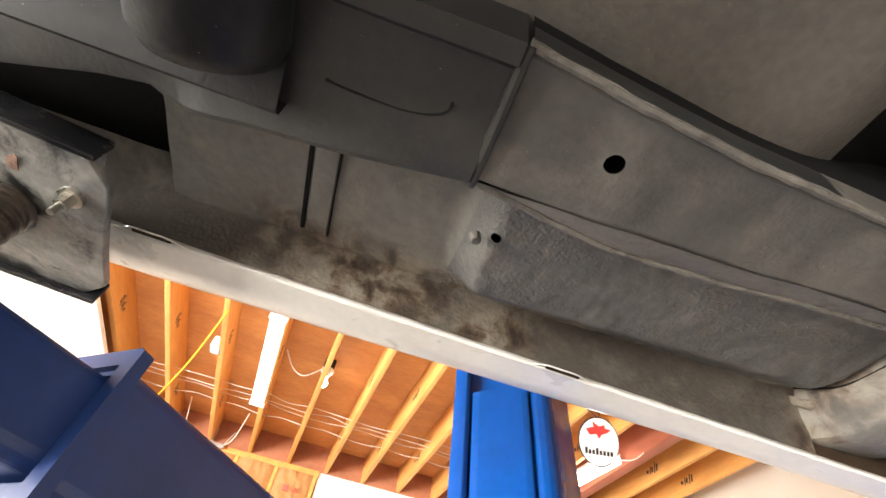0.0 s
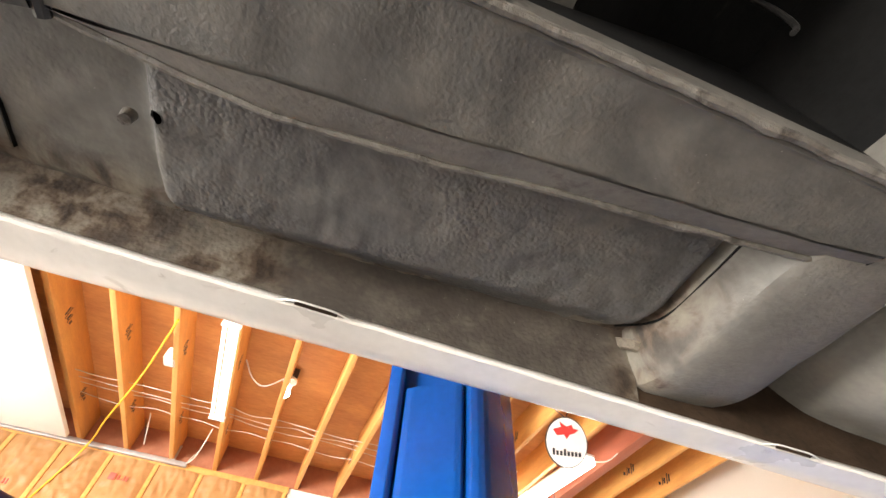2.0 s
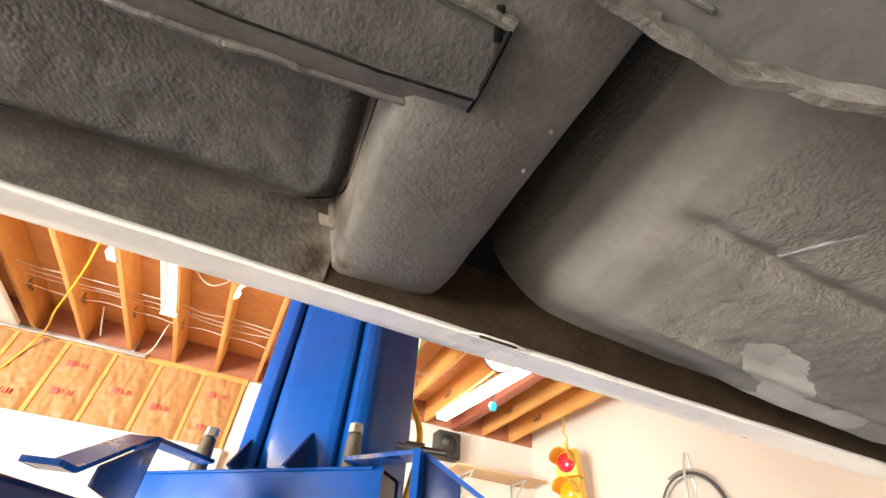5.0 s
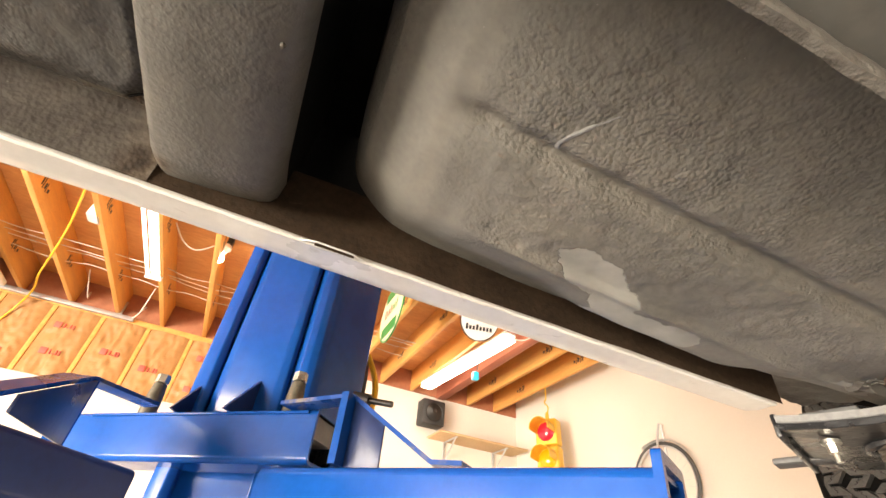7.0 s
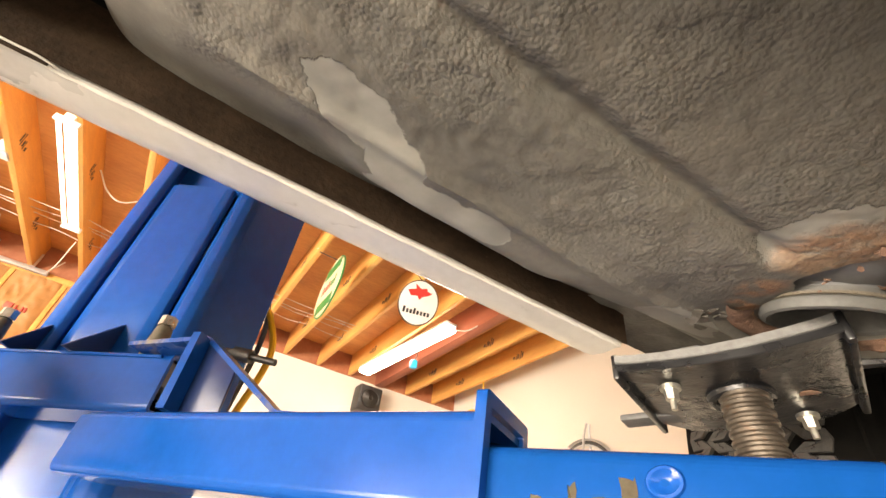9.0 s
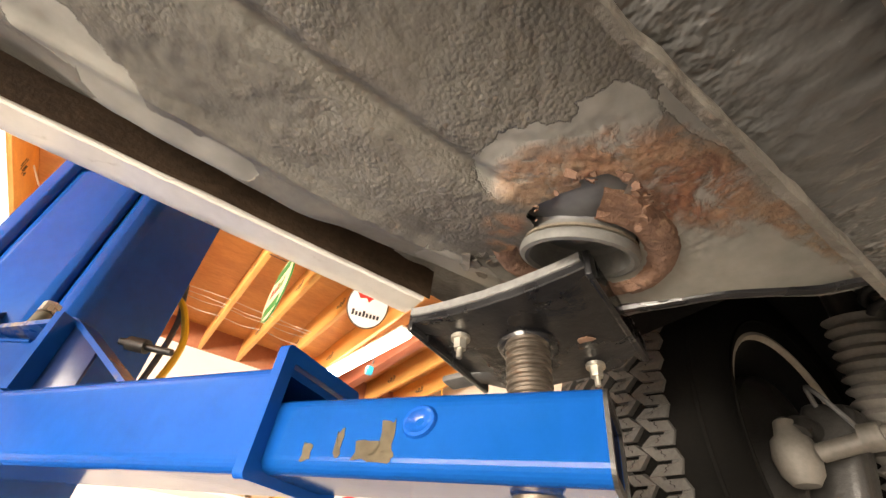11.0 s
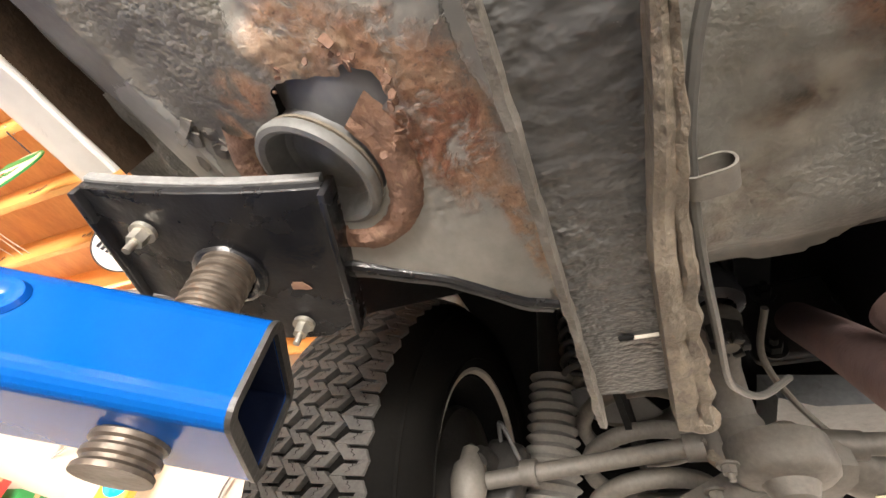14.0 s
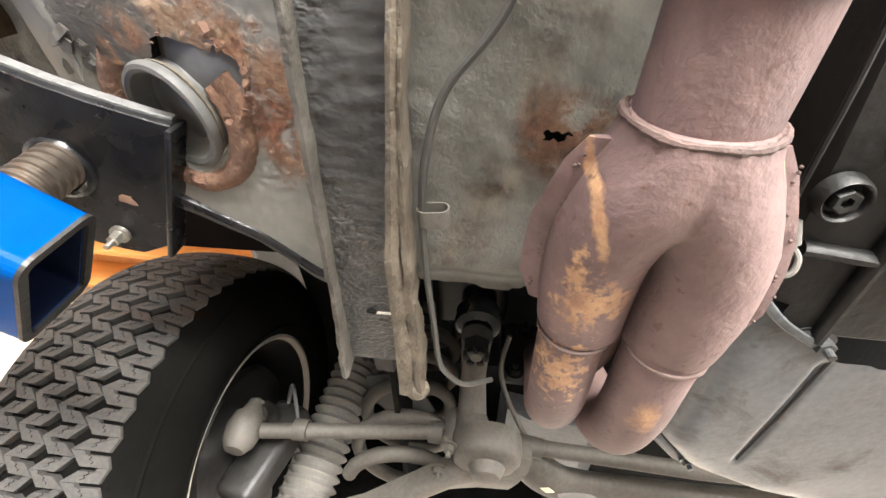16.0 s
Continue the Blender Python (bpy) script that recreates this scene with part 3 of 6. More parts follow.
def room():
    solid("floor", box(X0 - 3, X1 + 0.2, Y0 - 3, Y1 + 0.2, -0.2, 0.0), CONCRETE, "stained grey concrete garage floor", "floor", "structure")
    solid("wall_back", box(0.63, X1 + 0.15, Y1, Y1 + 0.15, 0, ZS), DRYWALL, "white painted drywall back wall", "wall", "structure")
    solid("wall_insulated", box(X0, 0.63, Y1 + 0.1, Y1 + 0.2, 0, ZS), RIM_BOARD, "wall boarding behind the insulation", "wall", "structure")
    solid("wall_right", box(X1, X1 + 0.15, Y0, Y1, 0, ZS), DRYWALL, "warm white painted drywall side wall", "wall", "structure")
    w = thing("wall_door", "front wall with a wide open door", "wall", "structure")
    part("pier", box(X0 - 0.15, X0, Y0, -3.6, 0, ZS), DRYWALL, w)
    part("pier", box(X0 - 0.15, X0, 1.6, Y1 + 0.2, 0, ZS), DRYWALL, w)
    part("lintel", box(X0 - 0.15, X0, -3.6, 1.6, 2.5, ZS), DRYWALL, w)
    # Opening added for the side fill lamp; no door is known here.
    w = thing("wall_side", "plain wall with an opening added beside the lift", "wall", "structure")
    part("pier", box(X0, -1.6, Y0 - 0.15, Y0, 0, ZS), DRYWALL, w)
    part("pier", box(2.8, X1, Y0 - 0.15, Y0, 0, ZS), DRYWALL, w)
    part("lintel", box(-1.6, 2.8, Y0 - 0.15, Y0, 2.45, ZS), DRYWALL, w)
    solid("ceiling", box(X0 - 0.15, X1 + 0.15, Y0 - 0.15, Y1 + 0.2, ZS, ZS + 0.1), SHEATH, "orange plywood sheathing over open joists", "ceiling", "structure")
    solid("wall_lower", box(X0, 0.63, Y1 - 0.1, Y1 - 0.08, 0, 2.965, 0.004), DRYWALL, "white board over the lower half of the stud wall", "wall", "structure")
    # studs, top plate and kraft-faced batts of the unfinished wall
    solid("top_plate", box(X0, 0.63, Y1 - 0.03, Y1 + 0.1, ZJ - 0.06, ZJ, 0.003), WOOD, "orange lumber top plate of the stud wall", "beam", "structure")
    solid("rim_board", box(X0, X1, Y1 - 0.02, Y1 + 0.1, ZJ, ZS), RIM_BOARD, "red-brown rim board at the joist ends", "beam", "structure")
    stud = solid("stud", box(-0.02, 0.02, Y1 - 0.03, Y1 + 0.1, 0, ZJ - 0.06, 0.002), WOOD, "orange lumber wall stud", "stud", group="wall studs")
    xs = [0.6 - 0.44 * i for i in range(12)]
    for i, x in enumerate(xs):
        ob = stud if i == 0 else copy_thing(stud, Matrix())
        ob.matrix_world = Matrix.Scale(K, 4) @ Matrix.Translation((x, 0, 0))
    rnd = random.Random(21)
    for i in range(11):
        batt = thing("insulation_batt", "wrinkled brown kraft-faced insulation batt with red print", "insulation", group="insulation batts", m=Matrix.Translation((xs[i] - 0.22, 0, 0)))
        secs = []
        for z in steps(2.8, ZJ - 0.062, 0.02):
            row = []
            for u in steps(-0.205, 0.205, 0.016):
                e = 1 - (abs(u) / 0.206) ** 4
                puff = 0.032 * e + 0.016 * rough_at(u * 2 + i * 3, z * 0.9, 0.3, 6) * e + 0.022 * (0.35 - abs(rough_at(u * 1.6 + i * 2, z + u * 0.8, 4.0, 9))) * e + 0.008 * rough_at(u + i, z, 2.0, 24) * e
                row.append((u, Y1 - 0.012 - puff, z))
            secs.append(row)
        part("facing", loft(secs), KRAFT, batt)
        for z in (3.12 + rnd.uniform(0, 0.25),) if i % 3 else (3.1 + rnd.uniform(0, 0.2), 3.48):
            u = rnd.uniform(-0.06, 0.02)
            part("print", box(u - 0.08, u - 0.02, Y1 - 0.062, Y1 - 0.03, z - 0.02, z + 0.04, 0.002), KRAFT_INK, batt)
            for k, h in enumerate((0.045, 0.012, 0.045, 0.045)):
                part("print", box(u + 0.026 * k, u + 0.012 + 0.026 * k, Y1 - 0.062, Y1 - 0.03, z - 0.012, z - 0.012 + h, 0.002), KRAFT_INK, batt)
    # joists
    joist = thing("joist", "orange lumber ceiling joist with dark stamps", "joist", group="ceiling joists")
    part("lumber", box(-0.022, 0.022, Y0, Y1 - 0.02, ZJ, ZS, 0.003), WOOD, joist)
    for y in (2.35, 3.55, 4.7):
        for k, (h, w) in enumerate(((0.07, 0.02), (0.11, 0.014), (0.05, 0.024), (0.085, 0.012), (0.03, 0.03))):
            yy = y + 0.034 * k
            part("stamp_bar", box(-0.0225, 0.0225, yy, yy + w, 3.86 - h / 2 + 0.012 * (k % 2), 3.86 + h / 2, m=Matrix.Translation((0, yy, 3.86)) @ Matrix.Rotation(0.35, 4, "X") @ Matrix.Translation((0, -yy, -3.86))), BLACK_INK, joist, "dark lumber stamp", False)
    jx = [-1.5 + 0.44 * i for i in range(-7, 14)]
    first = True
    for x in jx:
        if abs(x - 3.34) < 0.1:
            continue
        if first:
            ob, first = joist, False
        else:
            ob = copy_thing(joist, Matrix())
        ob.matrix_world = Matrix.Scale(K, 4) @ Matrix.Translation((x, 0, 0))
    solid("steel_beam", box(3.28, 3.4, Y0, Y1 - 0.02, ZJ - 0.02, ZS, 0.004), WOOD_RED, "red primed ceiling beam", "beam", "structure")
    # raised sectional door
    d = thing("garage_door", "white sectional garage door raised under the joists", "garage door")
    for i in range(5):
        x1 = -1.48 - 0.56 * i
        part("section", box(x1 - 0.55, x1, 2.2, 5.1, 3.6, 3.645, 0.006), DOORWHITE, d)
    part("track", box(-4.4, -0.45, 5.40, 5.445, 3.70, 3.745, 0.006), GALV, d)
    for x in (-0.6, -1.5, -2.4):
        part("track_hanger", box(x - 0.02, x + 0.02, 5.41, 5.43, 3.74, 3.9, 0.002), GALV, d)


def tube_lamp(name, a, b, lit, label):
    t = thing(name, label, "ceiling lamp")
    m = basis(a, b)
    ln = (Vector(b) - Vector(a)).length
    if lit:
        part("housing", box(0, ln, -0.07, 0.07, 0.03, 0.06, 0.006, m=m), WHITE, t)
        part("diffuser", box(0.01, ln - 0.01, -0.075, 0.075, -0.03, 0.03, 0.02, m=m, segments=3), TUBE_ON, t)
    else:
        part("housing", box(0, ln, -0.03, 0.03, 0.02, 0.06, 0.006, m=m), WHITE, t)
        for s in (-0.045, 0.0, 0.045):
            bm = cylinder(m @ Vector((0.02, s, -0.005)), m @ Vector((ln - 0.02, s, -0.005)), 0.014, n=14)
            part("tube", bm, TUBE_DIM, t)
        for u in (0.01, ln - 0.03):
            part("socket", box(u, u + 0.02, -0.07, 0.07, -0.02, 0.025, 0.003, m=m), WHITE, t)


def disc_sign(name, at, normal, r, label, kind):
    """A round enamel sign that hangs from a joist."""
    t = thing(name, label, "sign", m=Matrix.Translation(at) @ Vector(normal).to_track_quat("Z", "Y").to_matrix().to_4x4())
    oval = 1.12 if kind == "horse" else 1.0
    sc = Matrix.Diagonal((1, oval, 1, 1))
    bm = lathe([(0, 0.0), (r * 0.97, 0.0), (r, 0.004), (r, 0.012), (0, 0.012)], 40, sc)
    part("board", bm, BLACK_INK if kind == "horse" else GREEN_INK, t)
    part("face", lathe([(0, 0.016), (r * 0.95, 0.016), (r * 0.95, 0.0125)], 40, sc), WHITE if kind == "horse" else CREAM, t)
    if kind == "horse":
        bm = extrude_outline([(-0.07, 0.02), (-0.02, 0.03), (0.0, 0.0), (0.02, 0.03), (0.06, 0.045), (0.09, 0.07), (0.05, 0.075), (0.04, 0.1), (0.0, 0.085), (-0.05, 0.115), (-0.04, 0.08), (-0.1, 0.06)], 0.003, Matrix.Translation((0, 0.02, 0.0165)))
        part("emblem", bm, RED_INK, t, smooth=False)
        for i in range(8):
            h = 0.045 if i in (0, 3) else 0.03
            part("letter_bar", box(-0.105 + i * 0.027, -0.088 + i * 0.027, -0.09, -0.09 + h, 0.0165, 0.019), BLACK_INK, t)
    else:
        for s in (1, -1):
            part("band", box(-r * 0.6, r * 0.6, s * r * 0.62 - 0.05, s * r * 0.62 + 0.05, 0.0165, 0.019), GREEN_INK, t)
        for i in range(7):
            part("letter_bar", box(-0.15 + i * 0.045, -0.132 + i * 0.045, -0.035, 0.035 + 0.02 * (i % 3 == 0), 0.0165, 0.019), RED_INK if i < 4 else GREEN_INK, t)
    inv = (Matrix.Translation(at) @ Vector(normal).to_track_quat("Z", "Y").to_matrix().to_4x4()).inverted()
    joists = (2.02, 2.46) if kind == "horse" else (1.58,)
    for x in joists:
        eye = inv @ Vector((x, at[1] + 0.02, ZJ + 0.06))
        part("hanger_wire", sweep([(0, r * oval - 0.01, 0.008), inv @ Vector((x, at[1] + 0.02, ZJ - 0.004)), eye], 0.004, 6), BLACK_INK, t)
        part("hanger_hook", cylinder(inv @ Vector((x - 0.03, at[1] + 0.02, ZJ + 0.02)), inv @ Vector((x + 0.03, at[1] + 0.02, ZJ + 0.02)), 0.006, n=10), GALV, t)


def cable(name, points, r, material, label):
    solid(name, sweep(smooth_path(points, 8), r, 8), material, label, "cable")


def traffic_light():
    m = Matrix.Translation((4.15, 4.26, 3.2)) @ Matrix.Rotation(radians(-62), 4, "Z")
    t = thing("traffic_light", "yellow traffic light with red, amber and blue-green lenses", "traffic light", m=m)
    for i, lens in enumerate((LENS_RED, LENS_AMBER, LENS_BLUE)):
        z = -0.3 * i
        part("housing", box(-0.13, 0.13, 0.0, 0.16, z - 0.145, z + 0.145, 0.02, segments=3), SIGNAL_YELLOW, t)
        part("lens", lathe([(0, 0.045), (0.05, 0.04), (0.09, 0.018), (0.105, 0.0)], 28, Matrix.Translation((0, 0.0, z)) @ Matrix.Rotation(radians(90), 4, "X")), lens, t)
        bm = lathe([(0.115, 0.0), (0.115, 0.2), (0.109, 0.2), (0.109, 0.0)], 24, Matrix.Translation((0, 0.0, z)) @ Matrix.Rotation(radians(90), 4, "X"), a0=-10, a1=190)
        part("visor", bm, SIGNAL_YELLOW, t)
    part("top_bracket", cylinder((0, 0.08, 0.14), (0, 0.08, 0.24), 0.03, 0.018, 14), SIGNAL_YELLOW, t)
    part("hook", sweep(smooth_path([(0, 0.08, 0.22), (0.02, 0.08, 0.3), (-0.02, 0.08, 0.36), (0, 0.08, 0.42), (0.0, 0.08, 0.57)], 6), 0.009, 8), SIGNAL_YELLOW, t)


def bicycle_wheel():
    m = Matrix.Translation((4.54, 3.1, 2.57)) @ Matrix.Rotation(radians(90), 4, "Y")
    t = thing("bicycle", "old bicycle wheel with chrome fender on the wall", "bicycle", m=m)
    ring = [(0.335 + 0.016 * math.cos(a), 0.016 * math.sin(a)) for a in [2 * math.pi * k / 10 for k in range(11)]]
    part("tyre", lathe(ring, 48), RUBBER, t)
    part("rim", lathe([(0.318, -0.012), (0.308, -0.012), (0.304, 0), (0.308, 0.012), (0.318, 0.012)], 48), GALV, t)
    part("hub", cylinder((0, 0, -0.05), (0, 0, 0.05), 0.02, n=16), GALV, t)
    for k in range(28):
        a = 2 * math.pi * k / 28
        s = 0.03 if k % 2 else -0.03
        part("spoke", cylinder((0.02 * math.cos(a + 0.6), 0.02 * math.sin(a + 0.6), s), (0.306 * math.cos(a), 0.306 * math.sin(a), 0), 0.0014, n=5), GALV, t)
    part("fender", lathe([(0.362, -0.03), (0.37, -0.015), (0.373, 0), (0.37, 0.015), (0.362, 0.03)], 24, a0=150, a1=235), GALV, t)
    for s in (-0.055, 0.055):
        part("fork_blade", sweep(smooth_path([(0, 0, s), (-0.2, -0.03, s), (-0.38, -0.05, s * 0.7), (-0.5, -0.08, s * 0.3)], 5), 0.011, 8), GALV, t)


def wall_things():
    t = thing("loudspeaker", "small black wall loudspeaker", "loudspeaker", m=Matrix.Translation((3.18, 5.3, 3.48)))
    part("cabinet", box(-0.16, 0.16, -0.02, 0.18, -0.16, 0.16, 0.02, segments=3), PLASTIC_BLACK, t)
    part("cone", lathe([(0, 0.02), (0.03, 0.03), (0.09, 0.008), (0.11, 0.0), (0.12, 0.006)], 28, Matrix.Translation((0, -0.022, 0)) @ Matrix.Rotation(radians(90), 4, "X")), OILY, t)
    t = thing("wall_shelf", "plywood wall shelf on grey steel brackets", "shelf")
    part("board", box(3.2, 4.5, 5.08, 5.48, 3.2, 3.222, 0.003), SHELF_WOOD, t)
    for x in (3.45, 4.2):
        part("bracket", box(x - 0.012, x + 0.012, 5.12, 5.48, 3.185, 3.199, 0.002), GALV, t)
        part("bracket", box(x - 0.012, x + 0.012, 5.468, 5.485, 2.9, 3.185, 0.002), GALV, t)
        part("bracket", sweep([(x, 5.16, 3.186), (x, 5.47, 2.93)], 0.01, 8), GALV, t)
    t = thing("lower_shelf", "lower white wall shelf full of boxes", "shelf")
    part("board", box(0.9, 4.5, 5.05, 5.485, 2.32, 2.345, 0.003), WHITE, t)
    for x in (1.1, 2.3, 3.5, 4.3):
        part("bracket", box(x - 0.012, x + 0.012, 5.15, 5.48, 2.295, 2.318, 0.002), GALV, t)
    rnd = random.Random(5)
    x = 0.95
    cols = [("red_box", RED_INK, "small red box"), ("cardboard_box", CARD, "brown cardboard box"), ("white_box", WHITE, "white paper box"), ("yellow_box", YELLOW, "yellow plastic box"), ("green_box", GREEN_INK, "green carton")]
    while x < 4.2:
        w, h, d = rnd.uniform(0.14, 0.34), rnd.uniform(0.12, 0.3), rnd.uniform(0.2, 0.36)
        n, mt, lb = rnd.choice(cols)
        bm = box(-w / 2, w / 2, -d / 2, d / 2, 0, h, 0.004)
        t = thing(n, lb + " on the wall shelf", "box", m=Matrix.Translation((x + w / 2, 5.26, 2.347)) @ Matrix.Rotation(rnd.uniform(-0.1, 0.1), 4, "Z"))
        part("carton", bm, mt, t)
        part("tape", box(-0.025, 0.025, -d / 2 - 0.001, d / 2 + 0.001, h - 0.03, h + 0.001), SHELF_WOOD, t)
        x += w + rnd.uniform(0.02, 0.1)
    t = thing("bulb_holder", "bare lit bulb in a white porcelain holder", "lamp", m=Matrix.Translation((0.28, 3.77, 3.84)))
    part("holder", lathe([(0, 0.1), (0.055, 0.1), (0.06, 0.07), (0.035, 0.04), (0.028, 0.02), (0, 0.02)], 24), WHITE, t)
    part("bulb", lathe([(0.014, 0.02), (0.018, 0.0), (0.036, -0.035), (0.034, -0.06), (0.02, -0.08), (0, -0.086)], 24), BULB_ON, t)
    part("junction_box", box(-0.05, 0.05, -0.05, 0.05, 0.1, 0.19, 0.004), PLASTIC_BLACK, t)
    t = thing("outlet_box", "small white outlet box on a joist", "outlet", m=Matrix.Translation((-0.66, 3.7, 3.8)))
    part("box", box(-0.05, 0.04, -0.06, 0.06, -0.05, 0.05, 0.004), WHITE, t)
    part("cover", box(-0.056, -0.051, -0.05, 0.05, -0.045, 0.045, 0.002), WHITE, t)
    t = thing("blue_plug", "blue plug on a hanging cord", "plug", m=Matrix.Translation((3.1, 4.1, 3.55)))
    part("body", box(-0.035, 0.035, -0.03, 0.03, -0.05, 0.04, 0.01), LENS_BLUE, t)
    part("cord", sweep(smooth_path([(0, 0, 0.03), (0.02, -0.02, 0.12), (-0.01, 0.02, 0.3)], 6), 0.005, 6), BLACK_INK, t)


def cables():
    rnd = random.Random(11)
    for k in range(4):
        y, z = 4.3 + 0.13 * k, 3.83 + 0.018 * (k % 3)
        pts = [(-1.5 + 0.22 * i, y + rnd.uniform(-0.02, 0.02), z + rnd.uniform(-0.02, 0.012)) for i in range(19)]
        cable("house_wiring", pts, 0.0035, WIRE_WHITE, "white wiring run through the joists")
    cable("bulb_wire", [(0.26, 3.72, 3.93), (0.1, 3.72, 3.78), (-0.02, 3.68, 3.8), (-0.12, 3.6, 3.9)], 0.006, WIRE_WHITE, "loose white bulb wire")
    cable("drop_wire", [(-0.3, 4.9, 3.9), (-0.36, 5.1, 3.7), (-0.45, 5.35, 3.72), (-0.4, 5.42, 3.9)], 0.006, WIRE_WHITE, "white wire loop by the wall")
    cable("drop_wire", [(-0.9, 4.9, 3.9), (-0.88, 5.2, 3.75), (-0.95, 5.42, 3.9)], 0.006, WIRE_WHITE, "white wire loop by the wall")
    cable("extension_cable", [(-0.6, 3.1, 3.73), (-0.85, 3.9, 3.7), (-1.15, 4.7, 3.66), (-1.4, 5.38, 3.6), (-1.7, 5.42, 2.6)], 0.0085, YELLOW, "yellow extension cord under the joists")
    cable("yellow_hose", [(1.15, 1.6, 2.34), (1.2, 1.58, 2.28), (1.24, 1.56, 2.15), (1.2, 1.54, 1.95), (1.12, 1.5, 1.7), (1.1, 1.5, 1.2)], 0.011, YELLOW, "yellow hose along the lift post")
    cable("black_hose", [(1.17, 1.6, 2.38), (1.2, 1.58, 2.2), (1.17, 1.55, 1.9), (1.1, 1.5, 1.4), (1.1, 1.5, 0.4)], 0.009, RUBBER, "black hydraulic hose along the lift post")
    cable("lamp_cord", [(3.07, 3.45, 3.72), (3.2, 3.3, 3.68), (3.3, 3.2, 3.75)], 0.006, WIRE_WHITE, "thin white lamp cord under the joists")


# ---------------------------------------------------------------- lift
def ring_box(a, b, w, h, wall, bevel=0.012, side=None):
    """A hollow square tube from a to b (centre line), open at both ends."""
    m = basis(a, b)
    ln = (Vector(b) - Vector(a)).length
    bm = bmesh.new()
    if side:
        m = m.copy()
        for i, v in enumerate(Vector((*side, 0)).normalized()):
            m[i][1] = v

    def loop(x, hw, hh, r):
        out = []
        for cx, cy, a0 in ((1, 1, 0), (-1, 1, 90), (-1, -1, 180), (1, -1, 270)):
            for k in range(7):
                t = radians(a0 + 15 * k)
                out.append(m @ Vector((x, cx * (hw - r) + r * math.cos(t), cy * (hh - r) + r * math.sin(t))))
        return out

    o, i = (w / 2, h / 2, bevel), (w / 2 - wall, h / 2 - wall, max(0.002, bevel - wall))
    return loft([loop(0.0, *i), loop(0.0, *o), loop(ln, *o), loop(ln, *i), loop(0.0, *i)], closed=True, bm=bm)


def thread_bar(a, b, r, pitch=0.008):
    d = Vector(b) - Vector(a)
    prof, z = [(0, 0)], 0.0
    while z < d.length:
        prof += [(r, z), (r, z + pitch * 0.35), (r * 0.9, z + pitch * 0.6), (r * 0.9, z + pitch * 0.85)]
        z += pitch
    prof += [(r * 0.8, d.length), (0, d.length)]
    return lathe(prof, 28, basis(a, b) @ Matrix.Rotation(radians(90), 4, "Y"))


def lift_pad(t, at, e1, tilt=0.0, skin=PAD_BLACK):
    """A black saddle plate on a threaded stem; e1: along its near edge."""
    m = basis(at, Vector(at) + Vector(e1)) @ Matrix.Rotation(tilt, 4, "X")
    def slab(x0, x1, y0, y1, z0, z1, cut=0.0):
        """A plate that bends up a little to both ends."""
        secs = []
        for x in steps(x0, x1, 0.008):
            e = cut * max(0, abs(x) - 0.06) / 0.028
            b = 0.007 * (x / 0.085) ** 2 + 0.0006 * rough_at(x, z0, 0, 60)
            secs.append([m @ Vector((x, y, z + b)) for y, z in ((y0, z0 + 0.001), (y0 + 0.001, z0), (y1 - e - 0.001, z0), (y1 - e, z0 + 0.001), (y1 - e, z1), (y0, z1))])
        return loft(secs, closed=True, cap=True)

    plate = part("pad_plate", slab(-0.086, 0.086, -0.077, 0.079, 0.0, 0.007, 0.022), skin, t, "greasy black steel saddle plate")
    part("pad_rubber", slab(-0.086, 0.084, -0.08, 0.066, 0.0072, 0.015), RUBBER_EDGE, plate, "worn grey rubber pad")
    part("stem_weld", sweep([m @ Vector((0.0 + 0.024 * math.cos(q), -0.002 + 0.024 * math.sin(q), -0.001)) for q in [2 * math.pi * k / 28 for k in range(29)]], lambda f: 0.005 + 0.002 * rough_at(f * 16, 2, 0, 1), 8, cap=False), PAD_BLACK, plate)
    for sx in (-1, 1):
        bm = box(sx * 0.088 - 0.003, sx * 0.088 + 0.003, -0.076, 0.07, 0.0, 0.026, 0.002, m=m)
        part("pad_flange", bm, PAD_BLACK, plate)
    part("rubber_strip", box(-0.066, -0.012, -0.066, -0.03, 0.0165, 0.026, 0.003, m=m), RUBBER, plate)
    part("rubber_strip", box(-0.006, 0.05, -0.06, -0.03, 0.0155, 0.022, 0.003, m=m @ Matrix.Rotation(0.12, 4, "Z")), RUBBER, plate)
    if skin is PAD_BLACK:
        part("shim", box(-0.125, -0.06, 0.03, 0.055, 0.004, 0.012, 0.003, m=m), RUBBER, plate)
    spot = [(0.008 * math.cos(q) * (1 + 0.4 * math.sin(3 * q)), 0.006 * math.sin(q) * (1 + 0.35 * math.cos(2 * q))) for q in [0.45 * k for k in range(14)]]
    part("rust_spot", extrude_outline(spot, 0.0006, m @ Matrix.Translation((0.05, 0.012, 0.0018))), RUST, plate)
    for x, y in ((-0.0495, -0.044), (0.0437, 0.0555)):
        p = m @ Vector((x, y, 0))
        bolt(plate, p, m.to_3x3() @ Vector((0, 0, -1)), 0.0062, 0.014)


